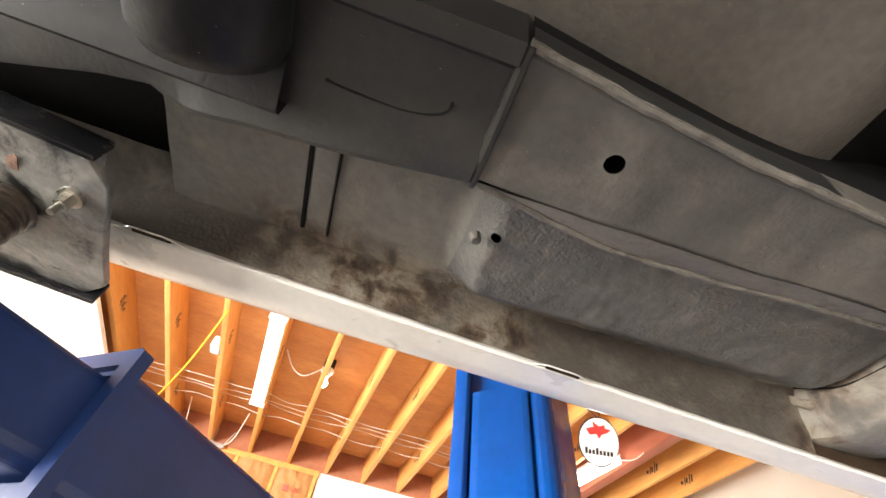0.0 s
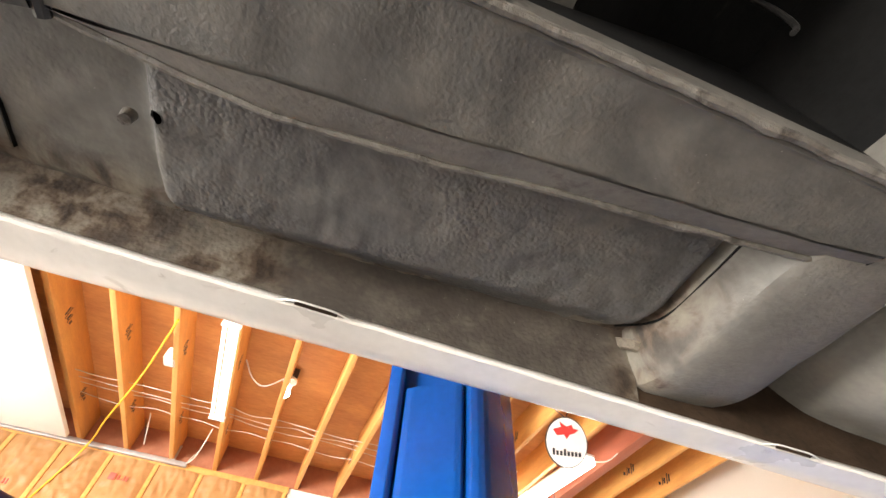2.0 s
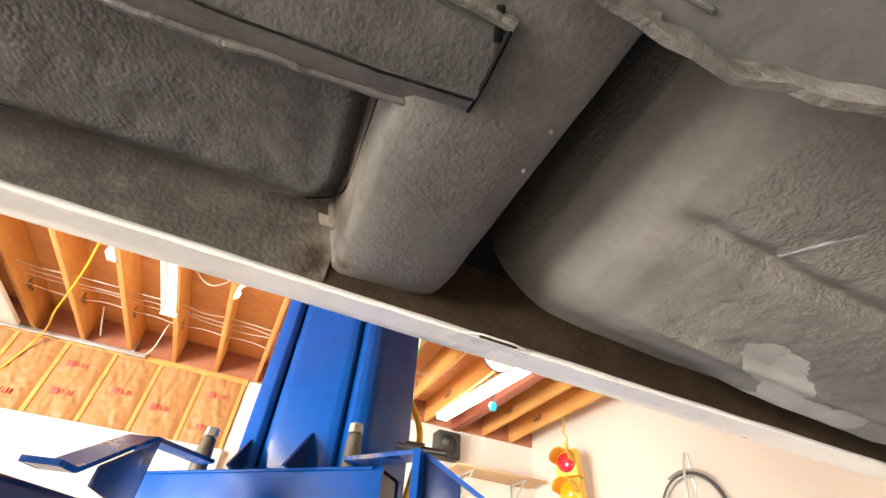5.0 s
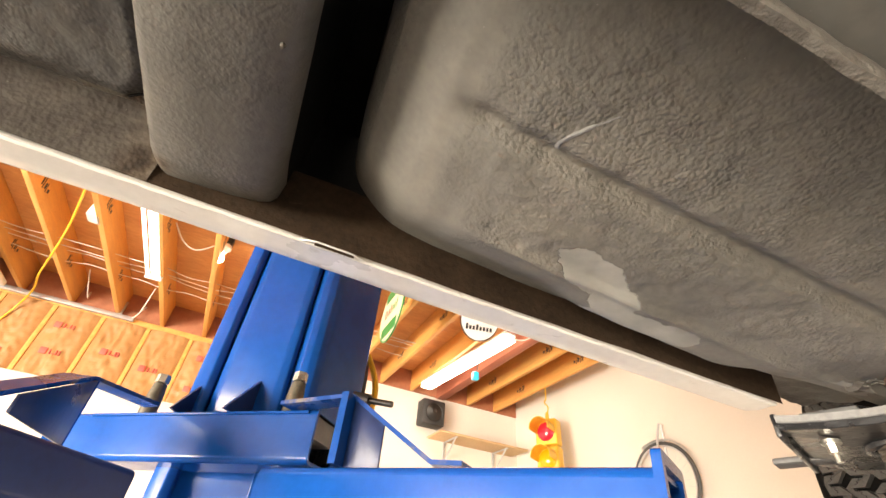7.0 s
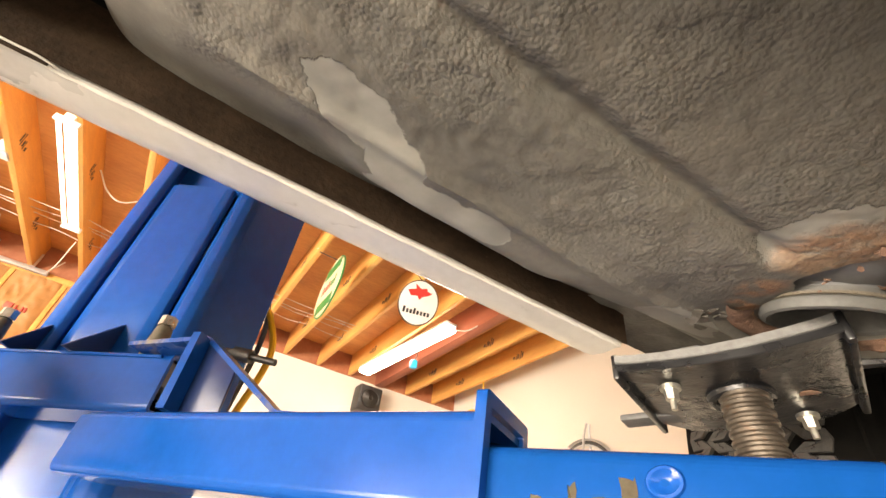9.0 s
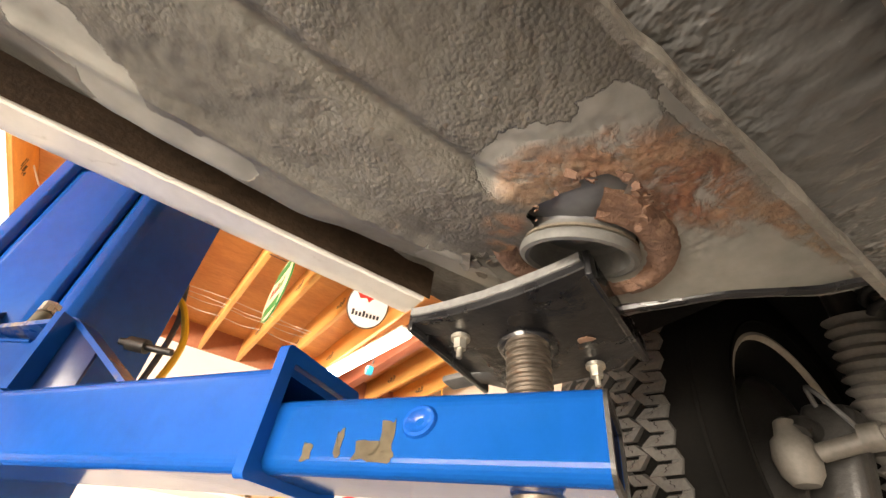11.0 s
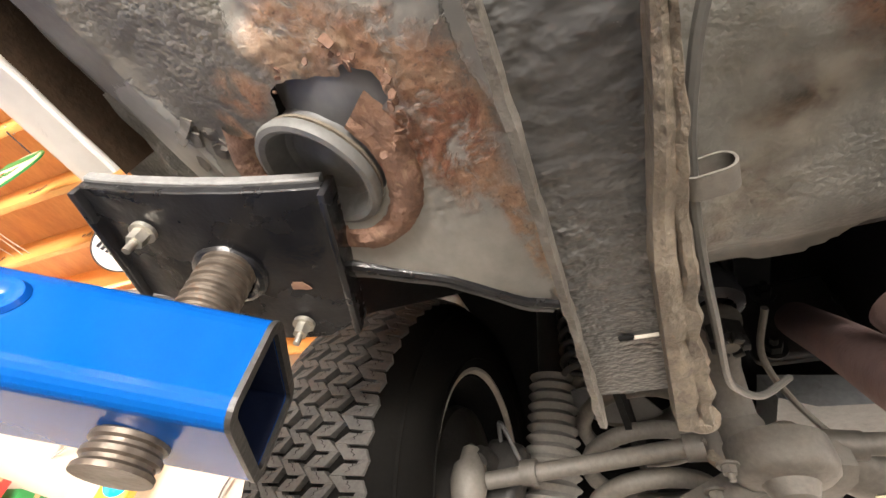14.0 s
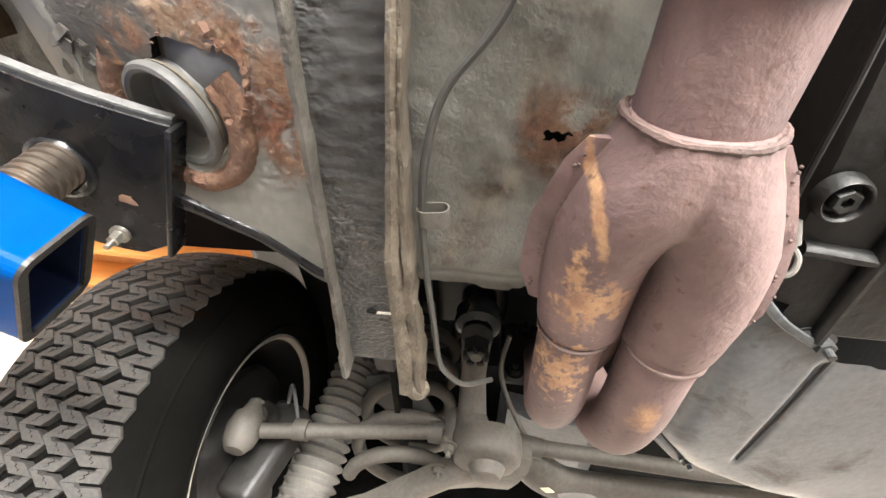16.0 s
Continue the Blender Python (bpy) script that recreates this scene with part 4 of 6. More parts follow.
def lift_arm(t, foot, collar, end, zf, zc, ze, worn, side, zi=None, deep=0.076):
    """A telescoping arm: outer tube, welded collar, inner tube, pad stem."""
    paint, outer = (CHIPPED, BLUE) if worn else (BLUE_DARK, BLUE_DARK)
    a, c, e = Vector((*foot, zf)), Vector((*collar, zc)), Vector((*end, ze))
    part("outer_tube", ring_box(a, c, 0.118, 0.1, 0.008, 0.014, side), outer, t, "", False)
    m = basis(c, c + (c - a))
    for i, v in enumerate(Vector((*side, 0)).normalized()):
        m[i][1] = v
    u = (c - a).normalized()
    lift = Vector((0, 0, 0.006 if worn else 0))
    part("collar", ring_box(c - u * 0.006 + lift, c + u * 0.006 + lift, 0.132, 0.124, 0.0155, 0.006, side), outer, t, "", False)
    c = Vector((*collar, zc if zi is None else zi))
    part("inner_tube", ring_box(c - (e - c).normalized() * 0.05, e, 0.1, deep, 0.007, 0.013, side), paint, t, "chipped blue inner tube", False)
    d = (e - c).normalized()
    part("worn_rim", ring_box(e - d * 0.0025, e + d * 0.0006, 0.1008, deep + 0.0008, 0.0076, 0.013, side), OILY, t, "scuffed dark tube end", False)
    # Added sleeve and end wall, coloured as the shade inside the tube.
    part("bore_shade_sleeve", ring_box(c, e - d * 0.003, 0.0855, deep - 0.0145, 0.001, 0.006, side), BORE, t, "", False)
    part("bore_shade_end", box(-0.002, 0.002, -0.042, 0.042, -0.03, 0.03, m=basis(e - d * 0.16, e)), BORE, t)
    return e, d


def lift():
    t = thing("car_lift", "blue two-post car lift with telescoping arms", "car lift")
    # column: a folded channel with a rounded nose
    out = [(0.69, 1.53), (0.725, 1.50), (0.745, 1.505), (0.75, 1.56), (0.925, 1.45), (0.94, 1.39), (0.95, 1.372), (0.968, 1.362), (0.99, 1.36), (1.012, 1.367), (1.03, 1.38), (1.175, 1.49), (1.09, 1.74), (0.8, 1.8)]
    part("column", extrude_outline(out, 3.6, None, 0.004), BLUE, t)
    out = [(0.752, 1.497), (0.77, 1.478), (0.9, 1.392), (0.922, 1.384), (0.934, 1.393), (0.936, 1.41), (0.92, 1.44), (0.765, 1.545)]
    part("carriage", extrude_outline(out, 0.66, Matrix.Translation((0, 0, 1.9)), 0.004), BLUE, t)
    part("base_plate", box(0.55, 1.3, 1.25, 1.9, 0.0, 0.02, 0.004), BLUE, t)
    # carriage yoke
    a, b = Vector((0.47, 1.72, 1.88)), Vector((1.036, 1.218, 1.88))
    part("yoke", ring_box(a, b, 0.12, 0.12, 0.008, 0.014), BLUE, t, "", False)
    # Added lining and end wall, black for the shade inside the yoke.
    part("yoke_shade_sleeve", ring_box(a, b - (b - a).normalized() * 0.004, 0.103, 0.103, 0.001, 0.006), PAD_BLACK, t)
    part("yoke_shade_end", box(0.44, 0.45, -0.05, 0.05, -0.05, 0.05, m=basis(a, b)), PAD_BLACK, t)
    part("lock_block", box(0.68, 0.752, -0.046, 0.046, -0.004, 0.048, 0.004, m=basis(a, b)), TUBE_GREY, t, "grey lock block in the yoke end")
    part("yoke_weld", sweep([a.lerp(b, f) + Vector((-0.041, -0.046, 0.052)) for f in (0.1, 0.5, 0.97)], 0.004, 8), BLUE, t)
    for top, toe in (((0.739, 1.584), (0.671, 1.411)), ((0.883, 1.464), (0.791, 1.313))):
        bm = bmesh.new()
        p = [(*top, 2.1), (*top, 1.935), (*toe, 1.935)]
        n = Vector((0.77, -0.64, 0)) * 0.008
        v = [bm.verts.new(Vector(q) + s * n) for s in (0, 1) for q in p]
        for f in ((0, 1, 2), (5, 4, 3), (0, 3, 4, 1), (1, 4, 5, 2), (2, 5, 3, 0)):
            bm.faces.new([v[i] for i in f])
        part("gusset", bm, BLUE_DARK, t)
    # pivot pins with zinc caps
    for x, y in ((0.95, 1.298), (0.609, 1.575)):
        pin = part("pivot_pin", lathe([(0, 1.93), (0.023, 1.93), (0.022, 1.99), (0.018, 2.03), (0.012, 2.035), (0, 2.035)], 20, Matrix.Translation((x, y, 0))), PIN, t, "oily olive pivot pin")
        part("pin_cap", cylinder((x, y, 2.035), (x, y, 2.058), 0.019, 0.018, n=6), ZINC, pin, "zinc cap nut")
    # arm guards: a bent flat bar over the yoke and down the arm, with a strap and a side plate
    for pts in ([(0.91, 1.208, 1.945), (1.037, 1.045, 1.945), (1.175, 0.91, 1.81), (1.215, 0.86, 1.806)], [(0.645, 1.44, 1.945), (0.515, 1.328, 1.945), (0.466, 1.045, 1.81), (0.455, 0.985, 1.806)]):
        side = -1 if pts[0][0] < 0.8 else 1
        line = [Vector(p) for p in pts]
        bends = [line[0]]
        for a, b, c in zip(line, line[1:], line[2:]):
            bends += [b.lerp(a, 0.1), b.lerp(a, 0.03), b.lerp(c, 0.03), b.lerp(c, 0.1)]
        bends.append(line[-1])
        up = Vector((0, 0, 1))
        rows = []
        for i, p in enumerate(bends):
            d = (bends[min(i + 1, len(bends) - 1)] - bends[max(i - 1, 0)]).normalized()
            w = up.cross(d).normalized() * 0.052 * side
            n = w.cross(d).normalized() * 0.0045
            rows.append([p + n, p + w + n, p + w - n, p - n])
        bar = part("guard_bar", loft(rows, closed=True, cap=True), GUARD, t, "worn blue guard bar")
        p, q = line[1], line[1].lerp(line[2], 0.8 if side < 0 else 0.42)
        d = Vector((q.x - p.x, q.y - p.y, 0)).normalized()
        part("guard_strap", loft([[p + Vector((0, 0, z)) + d * u + d.cross(up) * v for u, v in ((-0.008, -0.008), (0.008, -0.008), (0.008, 0.03), (-0.008, 0.03))] for z in (-0.004, -0.03, -0.09, -0.145)], closed=True, cap=True), BLUE, bar)
        flat = [(0, -0.006), (0, -0.145), ((q - p).xy.length, -0.145), ((q - p).xy.length, q.z - p.z - 0.006)]
        across = up.cross(d)
        m = Matrix(((d.x, 0, across.x, p.x), (d.y, 0, across.y, p.y), (0, 1, 0, p.z), (0, 0, 0, 1)))
        # Stained plate, darker blue with the shade inside the guard painted in.
        part("guard_plate", extrude_outline(flat, 0.006, m @ Matrix.Translation((0.004, 0, 0.004)), 0.001), BLUE_DARK, bar, "dark blue plate with brown stains")
    part("lock_rod", cylinder((1.1, 1.38, 2.055), (1.215, 1.287, 2.03), 0.009, n=14), OILY, t)
    part("lock_gear", cylinder((1.12, 1.363, 2.05), (1.16, 1.332, 2.042), 0.018, n=12), OILY, t)
    # front arm
    e, d = lift_arm(t, (0.958, 1.213), (1.337, 0.531), (1.482, 0.271), 1.752, 1.707, 1.6745, True, (0.874, 0.486), 1.6925, 0.065)
    s = Vector((1.452, 0.327, 0))
    part("pad_stem", thread_bar((s.x, s.y, 1.626), (s.x, s.y, 1.775), 0.0205), THREAD, t, "oily threaded pad stem")
    lift_pad(t, (1.461, 0.333, 1.776), (0.3, -0.954, 0.0), -0.06)
    m = basis(e - d * 0.16, e)
    for i, v in enumerate(Vector((0.874, 0.486, 0)).normalized()):
        m[i][1] = v
    rnd = random.Random(8)
    for u, v, w, h in ((-0.086, -0.016, 0.006, 0.009), (-0.055, -0.009, 0.0045, 0.013), (-0.026, -0.0145, 0.016, 0.0095), (-0.0095, -0.004, 0.0075, 0.015), (-0.012, -0.0185, 0.013, 0.006)):
        o = [(u + w * max(-0.82, min(0.82, 1.3 * math.cos(q))) * rnd.uniform(0.75, 1.2), v + h * max(-0.82, min(0.82, 1.3 * math.sin(q))) * rnd.uniform(0.75, 1.2)) for q in [0.37 * k + rnd.uniform(-0.1, 0.1) for k in range(17)]]
        part("paint_chip", extrude_outline(o, 0.0003, m @ Matrix.Translation((0, -0.0502, 0)) @ Matrix.Rotation(radians(90), 4, "X")), BARE, t, "bare chipped steel")
    part("lock_dimple", lathe([(0, -0.001), (0.006, 0.0), (0.0095, 0.003), (0.012, 0.003), (0.0135, 0.0)], 24, m @ Matrix.Translation((0.018, -0.0505, 0.0075)) @ Matrix.Rotation(radians(90), 4, "X") @ Matrix.Rotation(0.4, 4, "Z") @ Matrix.Diagonal((1.15, 0.95, 1, 1))), BLUE, t)
    # rear arm
    e, d = lift_arm(t, (0.63, 1.37), (-0.02, 0.575), (-0.155, 0.425), 1.73, 1.745, 1.74, False, (0.77, -0.63))
    s = e - d * 0.07
    part("pad_stem", thread_bar((s.x, s.y, 1.64), (s.x, s.y, 1.86), 0.021), THREAD, t, "oily threaded pad stem")
    lift_pad(t, (-0.118, 0.485, 1.862), (0.1, -0.995, 0.0), 0.0, PAD_WORN_SHEEN)

# ---------------------------------------------------------------- car
CAR = Matrix(((0.99484, 0.08429, 0.05639, 0), (-0.08252, 0.99605, -0.0329, 0), (-0.05894, 0.02808, 0.99787, 0), (0, 0, 0, 1)))
PIVOT = Matrix.Translation((0.5, 0.15, 1.62))
car = thing("car", "old white car on the lift, seen from underneath", "car", m=PIVOT @ CAR @ PIVOT.inverted())


def round_hole(bm, x, y, r):
    """Pulls the ragged rim of a hole in a sheet onto a circle."""
    for v in bm.verts:
        if v.is_boundary and math.hypot(v.co.x - x, v.co.y - y) < r * 2.2:
            d = Vector((v.co.x - x, v.co.y - y))
            d = d.normalized() * r
            v.co.x, v.co.y = x + d.x, y + d.y
    return bm


def rear_floor():
    def z(x, y):
        base = 1.905 + 0.012 * ease(0.2, 0.6, x) + 0.016 * ease(0.44, 0.5, y)
        iny = 1 - ease(0.405, 0.45, y)
        corner = 0.04 * max(0, (y - 0.38) / 0.08) ** 2
        inx = ease(0.195 + corner, 0.232 + corner, x) * (1 - ease(0.626 - corner * 1.5, 0.643 - corner * 1.5, x))
        h = base - track(x, [(0.2, 0.041), (0.4, 0.03), (0.62, 0.018)]) * inx * iny
        return h + 0.0014 * rough_at(x, y, 0, 40) + 0.0008 * rough_at(x, y, 5, 110)

    arch = lambda x, y: x < -0.072 + 0.25 * max(0, y - 0.46) - 0.1 * max(0, 0.33 - y)
    hole = lambda x, y: arch(x, y) or (x - 0.229) ** 2 + (y - 0.341) ** 2 < 0.0042 ** 2
    part("rear_floor_end", trim_edge(sheet(steps(-0.1, 0.208, 0.004), steps(0.26, 0.51, 0.004), z, arch)), REAR_SMOOTH, car)
    bm = sheet(steps(0.208, 0.649, 0.003), steps(0.26, 0.51, 0.003), z, hole)
    part("rear_floor_pan", round_hole(bm, 0.229, 0.341, 0.0046), UNDER, car)
    part("seam_gap", box(0.056, 0.0595, 0.31, 0.434, 1.902, 1.906), UNDER_DARK, car)
    part("seam_gap", box(0.0836, 0.0844, 0.31, 0.434, 1.9022, 1.906), UNDER_DARK, car)
    part("joint_strip", box(0.0615, 0.083, 0.31, 0.436, 1.9015, 1.907, 0.002), REAR_SMOOTH, car)
    part("panel_seam", sweep(smooth_path([(0.6435, 0.29, 1.9), (0.6425, 0.345, 1.9), (0.6405, 0.388, 1.901), (0.633, 0.41, 1.904), (0.612, 0.428, 1.908)], 5), 0.001, 8), UNDER_DARK, car)
    part("floor_stud", cylinder((0.212, 0.345, 1.866), (0.214, 0.345, 1.858), 0.005, 0.004, 10), LIP, car)


def rear_rail():
    left = [(-0.5, 0.296), (0.19, 0.291), (0.25, 0.3), (0.31, 0.307), (0.41, 0.305), (0.48, 0.2995), (0.56, 0.295), (0.645, 0.289), (0.705, 0.281)]
    ledge = [(0.19, 0.008), (0.24, 0.016), (0.31, 0.027), (0.45, 0.024), (0.6, 0.02), (0.705, 0.018)]
    right = [(-0.5, 0.2), (0.19, 0.191), (0.25, 0.198), (0.35, 0.208), (0.47, 0.214), (0.6, 0.221), (0.705, 0.226)]
    low = [(-0.5, 1.84), (0.19, 1.842), (0.3, 1.842), (0.45, 1.852), (0.6, 1.856), (0.705, 1.857)]
    secs, wall = [], []
    for x in steps(0.192, 0.691, 0.003):
        l, r, b, w = track(x, left), track(x, right), track(x, low), track(x, ledge)
        wall.append([(x, r - 0.004, b + 0.22), (x, r - 0.002, b + 0.036), (x, r - 0.001, b + 0.004)])
        row = [(x, r - 0.001, b + 0.004), (x, r + 0.006, b)]
        for k in range(1, 26):
            y = r + 0.006 + (l - w - r - 0.006) * k / 26
            row.append((x, y, b + 0.001 + 0.0015 * rough_at(x, y, 1, 30)))
        row += [(x, l - w, b + 0.001), (x, l - 0.006, b + 0.012), (x, l - 0.002, b + 0.014), (x, l - 0.001, b + 0.06)]
        secs.append(row)
    secs.append([(x + 0.001, y, z + 0.02) for x, y, z in secs[-1]])
    bm = loft(secs)
    bmesh.ops.delete(bm, geom=[f for f in bm.faces if math.hypot(f.calc_center_median().x - 0.27, f.calc_center_median().y - 0.239) < 0.0062], context="FACES")
    rail = part("rear_frame_rail", round_hole(bm, 0.27, 0.239, 0.0068), UNDER_RAIL, car)
    # Web and rear lip carry shade as near-black, the front lip its lit tone.
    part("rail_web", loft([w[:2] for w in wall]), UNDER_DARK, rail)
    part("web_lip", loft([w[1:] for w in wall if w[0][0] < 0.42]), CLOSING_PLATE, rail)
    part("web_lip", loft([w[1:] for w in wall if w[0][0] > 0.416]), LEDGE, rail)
    part("end_seam", sweep([(0.691, 0.226, 1.8565), (0.691, 0.255, 1.857), (0.691, 0.28, 1.866)], 0.0014, 8), UNDER_DARK, rail)
    part("end_slot", box(-0.0075, 0.0075, -0.002, 0.002, -0.001, 0.002, 0.0009, m=Matrix.Translation((0.6855, 0.2285, 1.857)) @ Matrix.Rotation(1.2, 4, "Z")), UNDER_DARK, rail)
    strip = [[(x, track(x, left) - track(x, ledge) + 0.001 + 0.0012 * rough_at(x, 2, 0, 30), track(x, low) - 0.0004), (x, track(x, left) - track(x, ledge) * 0.6, track(x, low) + 0.004), (x, track(x, left) - 0.003, track(x, low) + 0.0095)] for x in steps(0.195, 0.69, 0.006)]
    part("edge_ledge", loft(strip), LEDGE, rail)
    lips = []
    for pts, dy, dz, r in ((right, 0.001, 0.001, 0.0032), (left, -0.001, 0.0105, 0.003)):
        line = [(x, track(x, pts) + dy + 0.0012 * rough_at(x, 0, 3, 40), track(x, low) + dz + 0.001 * rough_at(x, 7, 3, 50)) for x in steps(0.19, 0.692, 0.005)]
        lips.append(part("seam_lip", sweep(line, lambda f, r=r: r * (1 + 0.35 * rough_at(f * 30, r * 900, 0, 1)), 8), LIP, rail))
    # drain hole
    part("drain_hole", lathe([(0.0, 0.03), (0.01, 0.03), (0.01, 0.002), (0.0066, 0.001)], 28, Matrix.Translation((0.27, 0.239, 1.843))), UNDER_DARK, rail)
    # plate behind the joint
    secs = []
    edge = [(-0.5, 0.36), (-0.138, 0.322), (-0.07, 0.304), (-0.034, 0.298), (-0.02, 0.305), (-0.008, 0.31), (0.037, 0.304), (0.097, 0.299), (0.188, 0.286)]
    for x in steps(-0.5, 0.188, 0.006):
        l, r, b = track(x, edge), track(x, right), 1.838
        drop = 0.02 * ease(-0.03, 0.01, x) * (1 - ease(0.12, 0.188, x))
        secs.append([(x, r - 0.002, b + 0.09), (x, r - 0.001, b - 0.004), (x, r + 0.012, b - 0.004), (x, r + 0.016, b + 0.004), (x, l - 0.05, b + 0.004), (x, l - 0.035, b + 0.003 - drop * 0.1), (x, l - 0.008, b - drop * 0.3), (x, l, b + 0.002), (x, l - 0.002, b + 0.012), (x, l - 0.004, b + 0.075)])
    # Plate, tube and flange wear the darkened sealants, shade painted in.
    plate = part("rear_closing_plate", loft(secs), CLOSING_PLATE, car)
    part("joint_bead", sweep([(0.19, 0.192, 1.84), (0.19, 0.24, 1.84), (0.19, 0.29, 1.845)], 0.004, 8), CLOSING_PLATE, plate)
    ring = []
    for k in range(40):
        a = 2 * math.pi * k / 40
        ring.append((0.11 + 0.05 * math.copysign(abs(math.cos(a)) ** 0.7, math.cos(a)), 0.238 + 0.016 * math.copysign(abs(math.sin(a)) ** 0.8, math.sin(a)), 1.841))
    part("oval_emboss", sweep(ring[:14], 0.001, 6), REAR_PLATE, plate)
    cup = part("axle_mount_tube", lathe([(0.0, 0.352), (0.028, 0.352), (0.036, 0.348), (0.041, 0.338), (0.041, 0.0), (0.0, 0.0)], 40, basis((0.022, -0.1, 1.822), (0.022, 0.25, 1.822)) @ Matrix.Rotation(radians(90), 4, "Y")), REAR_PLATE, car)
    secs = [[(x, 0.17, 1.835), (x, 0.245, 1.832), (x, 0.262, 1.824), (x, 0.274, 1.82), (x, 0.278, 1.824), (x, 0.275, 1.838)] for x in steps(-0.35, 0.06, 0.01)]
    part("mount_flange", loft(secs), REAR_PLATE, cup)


def crossmember():
    secs = []
    for y in steps(-0.5, 0.486, 0.012):
        lip = 0.006 * max(0, (y - 0.44) / 0.046) ** 2
        z = 1.871 + lip + 0.012 * ease(0.42, 0.49, y)
        e = 0.0012
        sk = -0.04 * (y - 0.35)
        prof = [(0.6 + sk, 2.06), (0.618 + sk, 1.94), (0.632 + sk, 1.918), (0.642 + sk, 1.9), (0.648 + sk, z + 0.008), (0.653 + sk, z - 0.004), (0.66 + sk, z - 0.008), (0.69 + sk, z - 0.007), (0.715 + sk, z - 0.005), (0.734 + sk, z - 0.002), (0.742 + sk, z + 0.002), (0.746 + sk, z + 0.009), (0.747 + sk, z + 0.03)]
        narrow = 0.03 * (1 - ease(0.2, 0.29, y))
        prof = [(x + narrow * f, q) for (x, q), f in zip(prof, (1, 1, 0.75, 0.5, 0.3, 0.12, 0, 0, 0, 0, 0, 0, 0))]
        secs.append([(x, y, q + e * rough_at(x, y, q, 30)) for x, q in prof])
    c = part("crossmember", loft([r[3:] for r in secs]), UNDER_MILD, car)
    # Back wall: lit copy outboard, inboard copy with cavity shade as near-black.
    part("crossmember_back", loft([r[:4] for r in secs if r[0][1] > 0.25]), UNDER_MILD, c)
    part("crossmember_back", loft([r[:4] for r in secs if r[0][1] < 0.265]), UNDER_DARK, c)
    # Front face near-black: it turns from the door, shade put into the colour.
    part("crossmember_front", loft([[s[-1], (s[-1][0] + 0.001, s[-1][1], s[-1][2] + 0.2)] for s in secs]), UNDER_DARK, c)
    part("drain_boss", lathe([(0, -0.001), (0.004, -0.001), (0.009, -0.004), (0.013, -0.002), (0.016, 0.006)], 20, Matrix.Translation((0.6395, 0.446, 1.9055)) @ Matrix.Rotation(0.7, 4, "X")), FLANGE_TAN, c)
    for x, y in ((0.738, 0.27), (0.738, 0.3), (0.7, 0.42)):
        part("dirt_lump", lathe([(0, -0.001), (0.0012, -0.0006), (0.002, 0.002)], 8, Matrix.Translation((x, y, 1.868))), LEDGE, c)
    # Near-black panels over gap, floor and tunnel: deep shade put into their colour.
    part("gap_shade_panel", box(0.735, 0.81, -0.5, 0.5, 2.05, 2.06), UNDER_DARK, car)
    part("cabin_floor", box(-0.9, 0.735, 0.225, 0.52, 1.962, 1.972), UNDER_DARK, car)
    part("tunnel_shade_panel", box(-0.9, 0.86, -0.7, 0.2, 2.12, 2.13), UNDER_DARK, car)
    def side_row(x):
        return [(x, y, z + 0.13 * ease(0.38, 0.63, x) + 0.002 * rough_at(x, y, 3, 25)) for y, z in ((0.225, 1.908), (0.19, 1.907), (0.15, 1.906), (0.085, 1.904), (0.0, 1.904), (-0.12, 1.904), (-0.3, 1.9), (-0.62, 1.88))]

    # One panel in two colours: lit behind, its front shade painted near-black.
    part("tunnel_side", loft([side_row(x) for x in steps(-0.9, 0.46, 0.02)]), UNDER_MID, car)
    part("tunnel_side_shade", loft([side_row(x) for x in steps(0.46, 0.66, 0.02)]), UNDER_DARK, car)
    part("stub_wire", sweep(smooth_path([(0.585, 0.17, 2.02), (0.59, 0.172, 1.97), (0.596, 0.176, 1.945), (0.592, 0.18, 1.935)], 5), 0.002, 8), OILY, car)
    # Added panel behind the front floor's holes, shade in its near-black.
    part("front_shade_panel", box(0.85, 1.46, 0.1, 0.52, 1.94, 1.95), UNDER_DARK, car)
    # Unseen body slab and far floor, added to keep light out.
    part("cabin_light_cover", box(-1.6, 2.6, -1.1, 0.55, 2.44, 2.9, 0.05), SILL_PAINT, car)
    part("far_side_light_cover", box(-0.9, 1.5, -1.1, -0.62, 1.86, 1.9, 0.01), UNDER_RAIL, car)
    # Arch wall in near-black: the empty arch's shade is in its colour.
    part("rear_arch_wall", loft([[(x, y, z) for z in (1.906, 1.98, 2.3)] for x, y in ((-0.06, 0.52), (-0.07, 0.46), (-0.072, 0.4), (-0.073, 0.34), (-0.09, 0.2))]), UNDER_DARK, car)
    # Two unseen blocks, added to keep door light off the rear floor.
    part("rear_light_block", box(-0.88, -0.48, -0.95, 0.1, 1.76, 1.95, 0.05, segments=3), UNDER_DARK, car)
    part("arch_light_block", box(-0.7, -0.46, 0.33, 0.54, 1.74, 1.95, 0.06, segments=3), UNDER_DARK, car)
    # Unseen end wall, added to close the body behind.
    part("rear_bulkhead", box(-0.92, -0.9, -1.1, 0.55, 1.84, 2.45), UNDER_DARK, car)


def trim_edge(bm, rounds=4):
    """Eases the stepped rim of a cut sheet."""
    rim = [v for v in bm.verts if v.is_boundary]
    near = {v: [e.other_vert(v) for e in v.link_edges if e.is_boundary] for v in rim}
    for _ in range(rounds):
        co = {v: (v.co * 2 + sum((o.co for o in n), Vector())) / (2 + len(n)) for v, n in near.items() if len(n) == 2}
        for v, p in co.items():
            v.co = p
    return bm


